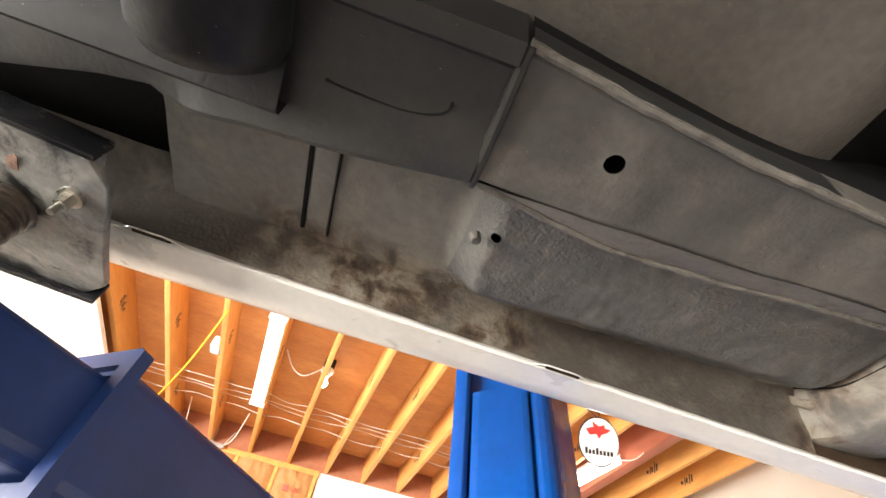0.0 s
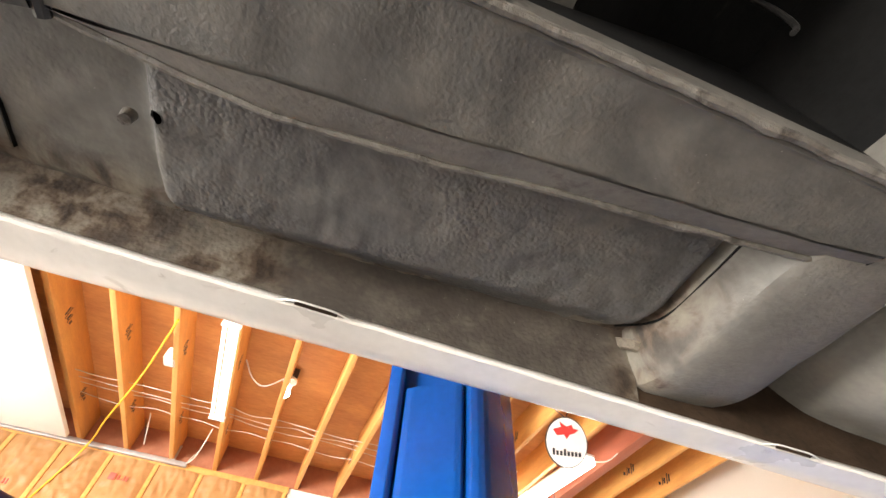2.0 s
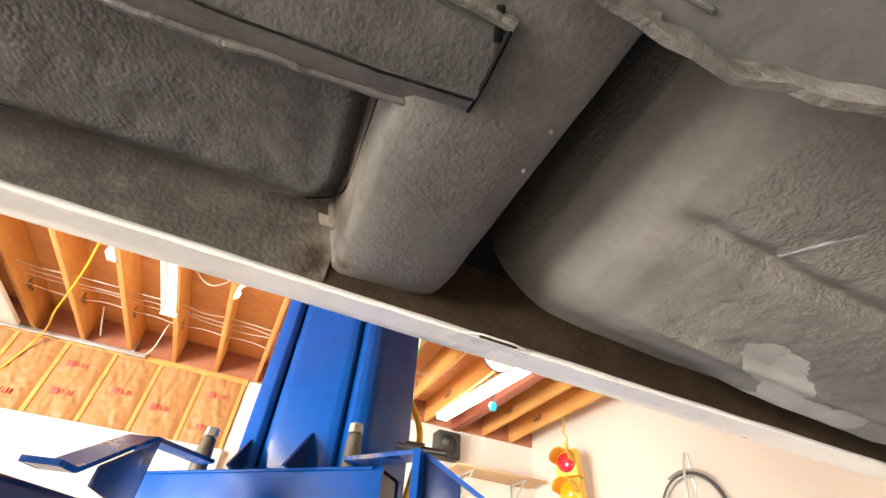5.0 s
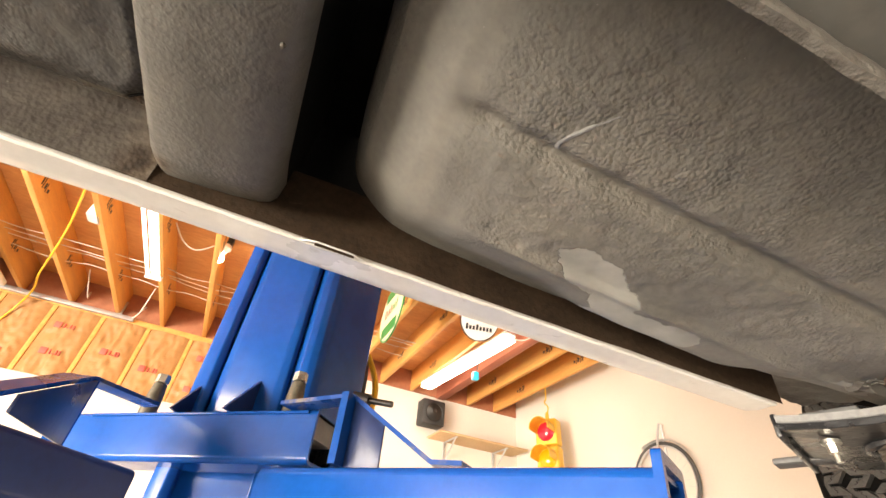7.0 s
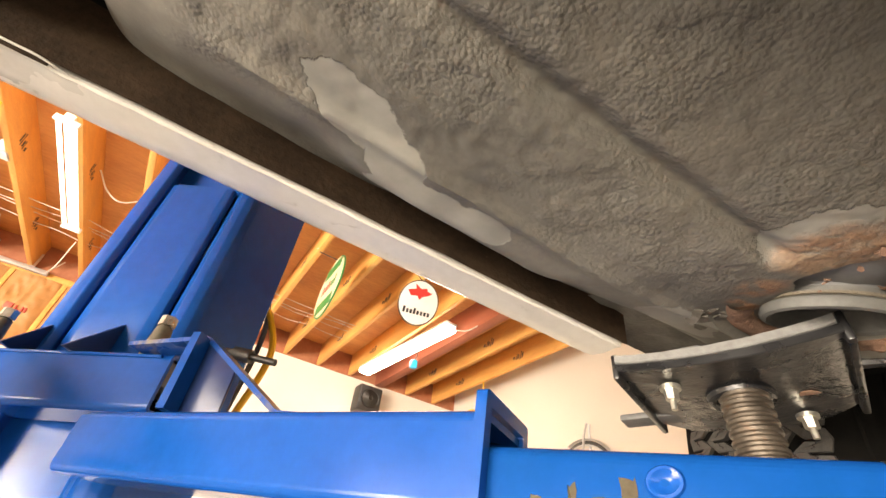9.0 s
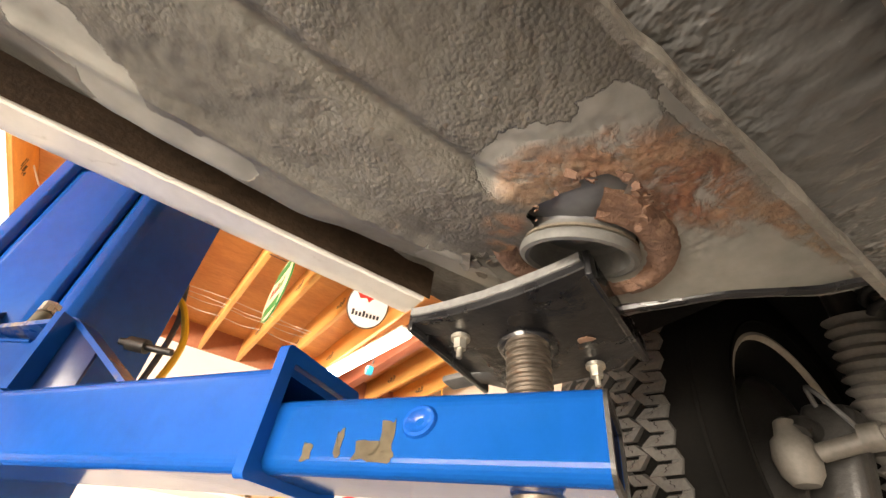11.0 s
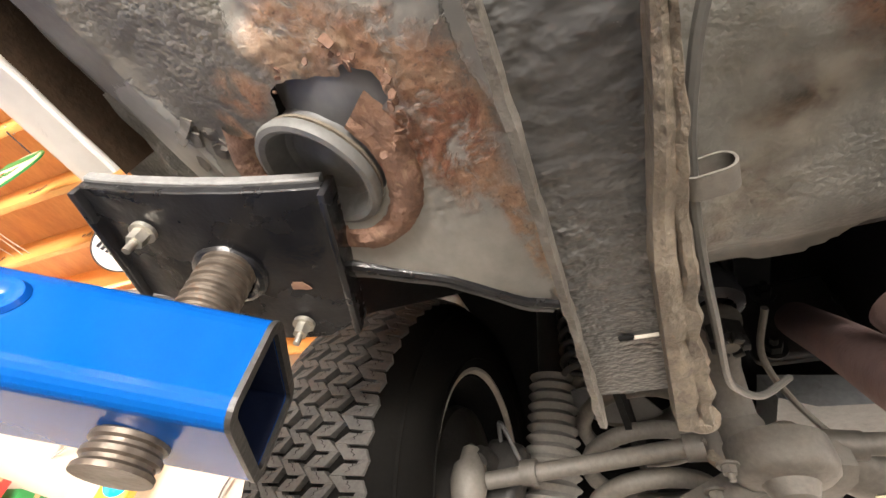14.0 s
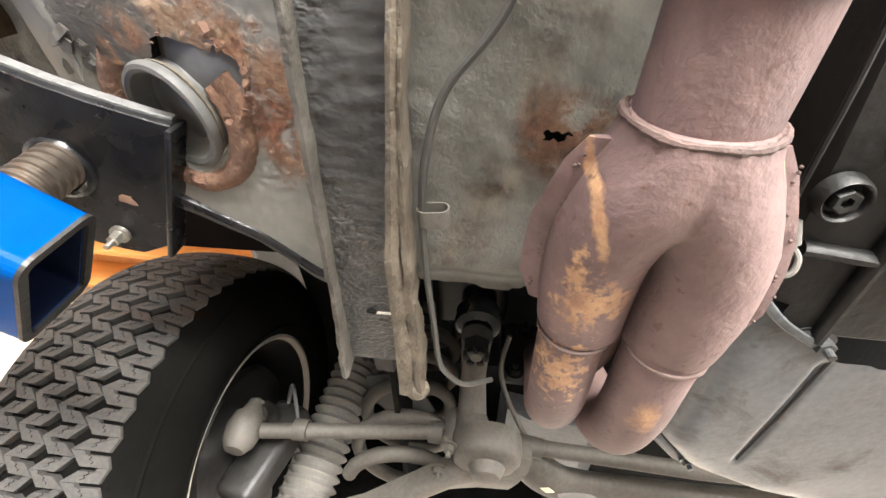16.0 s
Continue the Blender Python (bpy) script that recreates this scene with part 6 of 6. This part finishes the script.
        fl = part("seam_flange", loft(rows, closed=True, cap=True), EXHAUST, ex, "pressed seam flange")
        for k in range(9):
            q = rnd.choice(shape[2:-4])
            c, n = math.cos(radians(q[5])), math.sin(radians(q[5]))
            u = sgn * (q[3] + q[4] + rnd.uniform(0.002, 0.009))
            part("weld_spatter", lathe([(0, -0.0011), (0.0008, -0.0007), (0.0011, 0.0006)], 8, Matrix.Translation((q[0] + rnd.uniform(-0.006, 0.006), q[1] + u * c, q[2] + u * n - 0.0028))), EXHAUST_SEAM, fl)
    fl = part("manifold_flange", box(1.915, 1.93, -0.155, 0.005, 1.985, 2.12, 0.012, segments=3), OILY, ex)
    for y, z in ((-0.042, 2.096), (-0.02, 2.002), (-0.131, 2.066)):
        bolt(fl, (1.915, y, z), (-1, 0, 0), 0.011, 0.018, GRIMY)


def gearbox():
    # grimy ribbed housing beside the exhaust, aluminium pan ahead of it
    g = part("bell_housing", loft([[(x, y, z + d) for y, z in [(-0.152 + w, 1.87), (-0.156 + w, 1.815), (-0.166 + w, 1.801), (-0.19, 1.797), (-0.3, 1.794), (-0.45, 1.8), (-0.6, 1.84)]] for x, w, d in [(1.1, 0.03, 0.012), (1.25, 0.012, 0.006), (1.38, 0.0, 0.0), (1.47, -0.006, -0.002), (1.5, -0.016, -0.004), (1.53, -0.05, -0.004), (1.545, -0.06, 0.01)]]), GRIMY, car, "grimy cast gearbox housing")
    part("housing_edge", sweep(smooth_path([(1.2, -0.136, 1.806), (1.31, -0.15, 1.802), (1.42, -0.155, 1.8), (1.48, -0.165, 1.798)], 5), 0.0022, 8), GRIMY, g)
    for pts in ([(1.36, -0.186, 1.794), (1.365, -0.26, 1.79), (1.37, -0.36, 1.79)], [(1.445, -0.172, 1.795), (1.452, -0.26, 1.789), (1.46, -0.4, 1.79)], [(1.375, -0.225, 1.792), (1.44, -0.222, 1.79), (1.532, -0.222, 1.789)], [(1.3, -0.24, 1.795), (1.42, -0.3, 1.79), (1.54, -0.315, 1.788)]):
        part("rib", sweep(smooth_path(pts, 5), 0.0055, 10, flat=1.4), GRIMY, g)
    boss = part("plug_boss", lathe([(0, 0.004), (0.0115, 0.003), (0.013, -0.004), (0.0145, -0.0055), (0.016, -0.003), (0.017, 0.006)], 30, Matrix.Translation((1.403, -0.176, 1.792))), GRIMY, g, "round grimy plug boss")
    part("socket_plug", lathe([(0, -0.0005), (0.0035, -0.0005), (0.004, -0.005), (0.008, -0.0055), (0.0095, -0.003), (0.0098, 0.003)], 6, Matrix.Translation((1.403, -0.176, 1.792))), GRIMY, boss)
    part("breather_hose", sweep(smooth_path([(1.455, -0.144, 1.8), (1.462, -0.152, 1.785), (1.458, -0.163, 1.779), (1.447, -0.166, 1.783), (1.438, -0.16, 1.79)], 6), 0.0022, 8), BELLOWS, g, "thin pale hose")
    part("hose_end", cylinder((1.438, -0.161, 1.789), (1.422, -0.157, 1.793), 0.005, 0.004, 14), BELLOWS, g)
    part("dust_cover", sweep(smooth_path([(1.495, -0.168, 1.79), (1.515, -0.19, 1.786), (1.535, -0.222, 1.785)], 5), 0.004, 8, flat=0.5), ALUMINIUM, g)
    bolt(g, (1.538, -0.231, 1.793), (0, 0, -1), 0.0075, 0.012, ALUMINIUM)
    bolt(g, (1.532, -0.216, 1.793), (0, 0, -1), 0.006, 0.006, ALUMINIUM)
    rear = [(-0.6, 1.585), (-0.3, 1.5625), (-0.245, 1.556), (-0.215, 1.532), (-0.178, 1.503), (-0.1, 1.49)]
    side = [(1.49, -0.155), (1.66, -0.158), (1.725, -0.152), (1.79, -0.206), (1.832, -0.303), (1.87, -0.5), (1.9, -0.61)]
    front = [(-0.61, 1.9), (-0.5, 1.868), (-0.303, 1.83), (-0.206, 1.788), (-0.152, 1.722), (-0.1, 1.7)]

    def z(x, y):
        e = max(0, track(x, side) - y)
        f = max(0, track(y, front) - x)
        bead = math.exp(-((y + 0.2445) / 0.0035) ** 2) * ease(1.555, 1.57, x) * (1 - ease(1.735, 1.75, x))
        return 1.787 + 0.04 * math.exp(-e / 0.008) + 0.024 * math.exp(-f / 0.012) + 0.0045 * bead + 0.0012 * rough_at(x, y, 2, 14)

    p = part("oil_pan", trim_edge(sheet(steps(1.49, 1.9, 0.004), steps(-0.61, -0.15, 0.003), z, lambda x, y: y > track(x, side) or x < track(y, rear) or x > track(y, front))), ALUMINIUM, car, "cast aluminium oil pan")
    part("pan_groove", sweep([(1.558, -0.248, 1.789), (1.65, -0.2478, 1.789), (1.742, -0.247, 1.791)], 0.0017, 8), OILY, p)
    rim = [(1.7, -0.146, 1.816), (1.722, -0.148, 1.814), (1.788, -0.204, 1.812), (1.83, -0.301, 1.812), (1.868, -0.5, 1.812)]
    part("pan_flange", sweep(rim, 0.0075, 8, flat=0.5), ALUMINIUM, p, "scraped bright pan flange")
    part("gasket", sweep([(x + 0.004, y + 0.004, q + 0.006) for x, y, q in rim], 0.006, 8, flat=0.5), OILY, p)
    for x, y in ((1.7875, -0.2145), (1.852, -0.42)):
        bolt(p, (x, y, 1.808), (0, 0, -1), 0.0062, 0.008, ALUMINIUM)
    # Block in cavity black: the gap ahead of the pan, shade as colour.
    part("engine_block", box(1.56, 2.4, -0.6, -0.12, 1.97, 2.3, 0.03), UNDER_DARK, car)


def wheel():
    n = Vector((-0.0106, 0.945, 0.043)).normalized()
    m = Matrix.Translation((2.081, 0.4633, 1.9016)) @ n.to_track_quat("Z", "Y").to_matrix().to_4x4()
    # Wheel dish in cavity black: the arch's shade is put into its colour.
    w = part("wheel", lathe([(0.207, 0.008), (0.2085, 0.002), (0.2115, 0.0), (0.198, 0.004), (0.191, 0.02), (0.182, 0.04), (0.178, 0.09), (0.15, 0.1), (0.06, 0.105), (0.0, 0.1)], 48, m), UNDER_DARK, car, "dusty steel wheel")
    part("rim_lip", lathe([(0.2, 0.012), (0.203, -0.003), (0.208, -0.0075), (0.2145, -0.0065), (0.2165, -0.001), (0.212, 0.0045)], 64, m), RIM_EDGE, w, "worn pale rim edge")
    side = [(0.205, 0.006), (0.216, -0.01), (0.246, -0.021), (0.285, -0.021), (0.314, -0.01), (0.334, 0.008), (0.3425, 0.024), (0.349, 0.05), (0.352, 0.121), (0.349, 0.19), (0.3425, 0.218), (0.334, 0.234), (0.31, 0.252), (0.28, 0.262), (0.245, 0.26), (0.207, 0.235)]
    ty = part("tyre", lathe(side, 96, m), TYRE, w)
    for r, d in ((0.232, -0.0185), (0.318, -0.0085)):
        part("sidewall_ridge", lathe([(r - 0.003, d + 0.002), (r - 0.001, d - 0.0012), (r + 0.001, d - 0.001), (r + 0.003, d + 0.003)], 96, m), TYRE, ty)
    # tread: zigzag ribs like chains, notched from both sides, parted by bold zigzag grooves
    count, ribs, width, mid = 62, 5, 0.2, 0.121
    half = math.pi / count
    crown = lambda z: 0.3635 - 0.018 * (abs(z - mid) / (width / 2)) ** 2.6
    edge = [mid - width / 2 + width * j / ribs for j in range(ribs + 1)]
    slits = bmesh.new()
    for j in range(ribs):
        bm = bmesh.new()
        gap = 0.0042
        wave = lambda k, outer: (-1 if k % 2 else 1) * (0.0025 if outer else 0.0082)
        low_edge = lambda k: edge[j] + (gap if j else 0.0) + wave(k, j == 0)
        high_edge = lambda k: edge[j + 1] - (gap if j < ribs - 1 else 0.0) + wave(k, j == ribs - 1)
        for k in range(2 * count):
            a0, a1 = (k + 0.5 * j) * half, (k + 1 + 0.5 * j) * half
            c = 0.24 * half
            l0, l1, h0, h1 = low_edge(k), low_edge(k + 1), high_edge(k), high_edge(k + 1)
            z1 = (l1 + h1) / 2
            if k % 2:
                pts = [(a0, l0), (a1 - c, l1), (a1 - c, z1 + 0.002), (a1, z1 + 0.004), (a1, h1), (a0, h0)]
            else:
                pts = [(a0, l0), (a1, l1), (a1, z1 - 0.004), (a1 - c, z1 - 0.002), (a1 - c, h1), (a0, h0)]
            ca, cz = sum(p[0] for p in pts) / 6, sum(p[1] for p in pts) / 6
            ring = []
            for down, f in ((-0.012, 1.0), (-0.0012, 0.995), (0.0, 0.955)):
                ring.append([bm.verts.new(((crown(z) + down) * math.cos(ca + (a - ca) * f), (crown(z) + down) * math.sin(ca + (a - ca) * f), cz + (z - cz) * f)) for a, z in pts])
            for under, over in zip(ring, ring[1:]):
                for q in range(6):
                    bm.faces.new((under[q], under[(q + 1) % 6], over[(q + 1) % 6], over[q]))
            bm.faces.new(ring[-1])
            # a wavering slit along the block
            row = []
            for q in range(5):
                f = 0.22 + 0.14 * q
                z = (l0 + h0) / 2 * (1 - f) + (l1 + h1) / 2 * f + 0.0016 * (-1) ** q
                row.append([slits.verts.new(((crown(z) + 0.0003) * math.cos(a0 + half * f), (crown(z) + 0.0003) * math.sin(a0 + half * f), z + d)) for d in (-0.0006, 0.0006)])
            for u, v in zip(row, row[1:]):
                slits.faces.new((u[0], u[1], v[1], v[0]))
        bmesh.ops.recalc_face_normals(bm, faces=bm.faces)
        bmesh.ops.transform(bm, matrix=m, verts=bm.verts)
        tagged(part("tread_rib", bm, TREAD, ty, "", False), kind="stuff")
    bmesh.ops.transform(slits, matrix=m, verts=slits.verts)
    tagged(part("tread_slit", slits, TYRE, ty, "", False), kind="stuff")
    # hub, brake disc, caliper
    d = part("brake_disc", lathe([(0.05, 0.046), (0.135, 0.042), (0.137, 0.05), (0.05, 0.056)], 40, m), OILY, w)
    part("dust_shield", lathe([(0.05, 0.0), (0.075, 0.004), (0.12, 0.02), (0.14, 0.028), (0.146, 0.042)], 40, m), OILY, w)
    part("caliper", box(-0.15, -0.05, -0.06, 0.05, -0.012, 0.06, 0.012, m=m @ Matrix.Rotation(0.6, 4, "Z"), segments=3), GREYMETAL, w)


def bellows(a, b, r, folds):
    ln = (Vector(b) - Vector(a)).length
    prof = []
    for i in range(folds * 6 + 1):
        f = i / (folds * 6)
        s = 0.5 + 0.5 * math.cos(2 * math.pi * i / 6)
        prof.append((r(f) * (0.78 + 0.22 * s), f * ln))
    return lathe(prof, 30, basis(a, b) @ Matrix.Rotation(radians(90), 4, "Y"))


def coil(a, b, r, wire, turns):
    m = basis(a, b)
    ln = (Vector(b) - Vector(a)).length
    n = int(turns * 20)
    return sweep([m @ Vector((ln * i / n, r * math.cos(2 * math.pi * i / 20), r * math.sin(2 * math.pi * i / 20))) for i in range(n + 1)], wire, 12)


def suspension():
    te, sj, de = Vector((1.942, 0.43, 1.861)), Vector((1.959, 0.076, 1.901)), Vector((1.948, -0.036, 1.886))
    tr = part("tie_rod", sweep([sj + Vector((0, 0.02, 0)), te - Vector((0, 0.03, 0))], 0.0125, 16), GREYMETAL, car)
    for y in (0.11, 0.335):
        f = (y - sj.y) / (te.y - sj.y)
        p = sj.lerp(te, f)
        part("rod_clamp", cylinder(p - Vector((0, 0.012, 0)), p + Vector((0, 0.012, 0)), 0.018, n=14), GREYMETAL, tr)
    part("ball_joint", lathe([(0, -0.04), (0.016, -0.038), (0.026, -0.024), (0.03, 0.0), (0.026, 0.022), (0.018, 0.03), (0.014, 0.05), (0, 0.06)], 24, Matrix.Translation(te)), GREYMETAL, tr)
    part("ball_joint", lathe([(0, -0.034), (0.014, -0.032), (0.022, -0.02), (0.025, 0.0), (0.022, 0.02), (0.014, 0.04)], 24, Matrix.Translation(sj)), GREYMETAL, tr)
    cl = part("centre_link", sweep([sj, de, Vector((1.94, -0.3, 1.87)), Vector((1.94, -0.6, 1.87))], 0.013, 14), GREYMETAL, car)
    part("link_sleeve", cylinder(de + Vector((0, 0.02, 0.003)), de + Vector((0, -0.03, -0.003)), 0.0175, 0.0165, 16), GREYMETAL, cl)
    part("ball_joint", lathe([(0, -0.034), (0.012, -0.033), (0.02, -0.028), (0.027, -0.012), (0.028, 0.01), (0.02, 0.03), (0.018, 0.05)], 24, Matrix.Translation((1.94, 0.05, 1.905))), GREYMETAL, cl)
    part("joint_cup", lathe([(0, -0.004), (0.009, -0.004), (0.013, -0.001), (0.0135, 0.006)], 20, Matrix.Translation((1.938, 0.05, 1.868))), FLANGE_TAN, cl)
    part("stud_nut", lathe([(0, -0.016), (0.008, -0.016), (0.011, -0.012), (0.0125, 0.0), (0.011, 0.012), (0, 0.012)], 16, Matrix.Translation((1.952, 0.084, 1.886)) @ Matrix.Rotation(0.5, 4, "X")), FLANGE_TAN, cl, "tan dusty stud nut")
    # pitman arm under the steering box, with a castle nut and a black boot
    arm = part("pitman_arm", sweep(smooth_path([(1.785, 0.051, 1.972), (1.82, 0.052, 1.97), (1.87, 0.053, 1.962), (1.91, 0.052, 1.945), (1.94, 0.051, 1.92)], 6), lambda f: 0.021 + 0.004 * abs(2 * f - 1), 16), GREYMETAL, car)
    nut = part("castle_nut", cylinder((1.787, 0.051, 1.938), (1.787, 0.051, 1.958), 0.021, n=6), OILY, arm)
    for k in range(6):
        a = radians(60 * k + 30)
        part("nut_tooth", box(-0.004, 0.004, -0.0055, 0.0055, -0.008, 0.004, 0.001, m=Matrix.Translation((1.787 + 0.0155 * math.cos(a), 0.051 + 0.0155 * math.sin(a), 1.936)) @ Matrix.Rotation(a, 4, "Z")), OILY, nut)
    part("shaft_end", cylinder((1.787, 0.051, 1.93), (1.787, 0.051, 1.95), 0.0095, n=14), GREYMETAL, nut)
    part("shaft_boot", lathe([(0.024, 0.0), (0.036, 0.006), (0.038, 0.016), (0.033, 0.02), (0.036, 0.026), (0.037, 0.036), (0.03, 0.042), (0.03, 0.11)], 30, Matrix.Translation((1.785, 0.051, 1.984))), PAD_BLACK, arm, "black rubber boot")
    part("steering_box", box(1.72, 1.87, 0.0, 0.13, 2.06, 2.2, 0.02, segments=3), OILY, car)
    sh = part("damper", cylinder((2.06, 0.31, 2.3), (2.075, 0.318, 2.08), 0.03, n=24), OILY, car)
    part("dust_boot", bellows((2.075, 0.318, 2.1), (2.15, 0.37, 1.7), lambda f: 0.047 + 0.01 * f, 21), BELLOWS, sh)
    part("bump_spring", coil((2.0, 0.25, 2.25), (2.01, 0.255, 2.06), 0.028, 0.006, 7), OILY, car)
    part("coil_spring", coil((2.1, 0.185, 1.862), (2.115, 0.19, 2.3), 0.088, 0.0138, 6.0), GREYMETAL, car, "dusty grey coil spring")
    # grey shield behind the spring
    flat = [(2.043, 0.28), (2.0234, 0.186), (2.171, 0.127), (2.21, 0.141), (2.179, 0.229), (2.129, 0.292)]
    part("splash_plate", extrude_outline(flat, 0.004, Matrix.Translation((0, 0, 2.05)), 0.001), RUBBER, car, "grey splash shield")
    part("shield_bolt", lathe([(0, -0.01), (0.007, -0.009), (0.0085, 0.0)], 6, Matrix.Translation((2.08, 0.24, 2.05))), OILY, car)
    # lower wishbone with its domed pivot, and the beam across
    la = part("lower_control_arm", loft([[Vector(q) + Vector((dx * w, dx * w * 0.35, dz)) for dx, dz in ((-1, 0.024), (-1, -0.004), (-0.7, -0.016), (0.0, -0.019), (0.7, -0.016), (1, -0.004), (1, 0.024))] for q, w in (((1.985, -0.03, 1.86), 0.05), ((1.975, 0.02, 1.857), 0.06), ((1.995, 0.07, 1.853), 0.045), ((2.06, 0.15, 1.838), 0.04), ((2.13, 0.25, 1.815), 0.038), ((2.18, 0.4, 1.785), 0.032))], cap=True), GREYMETAL, car)
    part("pivot_cap", lathe([(0, -0.016), (0.012, -0.0155), (0.021, -0.012), (0.026, -0.003), (0.029, 0.004), (0.044, 0.007), (0.052, 0.013), (0.056, 0.026), (0.056, 0.05)], 36, Matrix.Translation((1.935, 0.024, 1.834))), GREYMETAL, la)
    part("arm_web", loft([[(x, y, z) for y, z in ((0.075, 1.9), (0.055, 1.868), (0.0, 1.86), (-0.03, 1.872), (-0.04, 1.9))] for x in (1.95, 1.99, 2.05)], cap=True), GREYMETAL, la)
    for x, y in ((1.905, 0.083), (1.985, 0.1)):
        bolt(la, (x, y, 1.853), (0, 0, -1), 0.0085, 0.012, GREYMETAL)
    beam = [(1.93, 0.012, 1.9), (1.965, -0.005, 1.893), (2.0, -0.045, 1.884), (2.03, -0.085, 1.876), (2.045, -0.13, 1.873), (2.05, -0.25, 1.872), (2.05, -0.6, 1.872)]
    sub = part("subframe_beam", sweep(smooth_path(beam, 6), lambda f: 0.02 + 0.018 * ease(0.1, 0.5, f), 18, flat=0.6), GREYMETAL, car)
    part("worn_label", box(-0.009, 0.009, -0.008, 0.008, -0.001, 0.001, 0.0006, m=Matrix.Translation((2.024, -0.083, 1.852)) @ Matrix.Rotation(-0.7, 4, "Z") @ Matrix.Rotation(0.15, 4, "X")), CREAM, sub)
    part("bare_patch", lathe([(0.0, -0.0006), (0.9, -0.0004), (1.0, 0.0002)], 24, Matrix.Translation((2.036, -0.135, 1.8502)) @ Matrix.Rotation(0.5, 4, "Y") @ Matrix.Diagonal((0.011, 0.034, 1, 1))), BELLOWS, sub)
    part("brake_pipe", sweep(smooth_path([(1.79, 0.0, 1.98), (1.86, 0.008, 1.965), (1.92, -0.012, 1.94), (1.97, -0.05, 1.905), (2.02, -0.1, 1.897)], 6), 0.0042, 8), GREYMETAL, car)
    part("brake_pipe", sweep(smooth_path([(1.94, 0.1, 1.9), (1.97, 0.08, 1.89), (2.02, 0.055, 1.885)], 5), 0.0045, 8), GREYMETAL, car)
    part("sump_nose", loft([[(x, y, z) for y, z in ((0.0, 2.0), (-0.012, 1.962), (-0.05, 1.945), (-0.16, 1.94), (-0.2, 1.97))] for x in (1.97, 1.985, 2.06, 2.2)], cap=True), ALUMINIUM, car)
    part("rail_bracket", loft([[(x, y, z) for y, z in ((0.2, 1.9), (0.185, 1.87), (0.16, 1.868), (0.15, 1.9))] for x in (1.63, 1.66, 1.75)], cap=True), OILY, car)
    k = part("steering_knuckle", box(-0.03, 0.03, -0.035, 0.035, -0.09, 0.09, 0.015, m=Matrix.Translation((2.02, 0.41, 1.86)) @ Matrix.Rotation(0.25, 4, "X"), segments=3), OILY, car)
    part("steering_lever", sweep(smooth_path([(1.945, 0.42, 1.89), (1.97, 0.42, 1.91), (2.03, 0.41, 1.9)], 5), 0.017, 12), OILY, k)
    part("brake_hose", sweep(smooth_path([(2.0, 0.4, 1.94), (1.96, 0.39, 1.96), (1.95, 0.37, 1.93), (1.99, 0.35, 1.88)], 8), 0.0035, 8), RUBBER, k)
    # wheel arch, firewall and inner wing close the space, its shade in their near-black
    arch = bmesh.new()
    rows = []
    for a in [radians(10 * i) for i in range(0, 19)]:
        rows.append([(2.05 - 0.5 * math.cos(a), y, 1.87 + 0.42 * math.sin(a)) for y in (0.19, 0.3, 0.42, 0.5)])
    loft(rows, bm=arch)
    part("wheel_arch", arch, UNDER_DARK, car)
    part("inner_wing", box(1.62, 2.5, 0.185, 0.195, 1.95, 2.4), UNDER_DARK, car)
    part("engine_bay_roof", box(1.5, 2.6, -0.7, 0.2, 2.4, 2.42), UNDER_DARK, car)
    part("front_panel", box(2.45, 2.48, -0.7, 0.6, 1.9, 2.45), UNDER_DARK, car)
    part("fender", box(1.47, 2.7, 0.6, 0.61, 2.28, 2.7), SILL_PAINT, car)


room()
tube_lamp("twin_tube_lamp", (-0.22, 2.93, 3.7), (-0.22, 4.3, 3.7), False, "open white strip light with lit tubes under the joists")
tube_lamp("wrap_lamp", (3.07, 3.36, 3.69), (2.935, 5.07, 3.69), True, "lit white wrap lamp under the joists")
disc_sign("oval_sign", (2.3, 2.66, 3.32), (-0.25, -0.85, -0.45), 0.155, "oval white enamel sign with a red emblem", "horse")
disc_sign("round_sign", (1.75, 3.16, 3.46), (-1.0, 0.02, 0.0), 0.28, "round green and cream enamel sign", "band")
wall_things()
traffic_light()
bicycle_wheel()
cables()
lift()
sill()
rear_floor()
rear_rail()
crossmember()
front_floor()
front_rail()
tunnel()
exhaust()
gearbox()
wheel()
suspension()
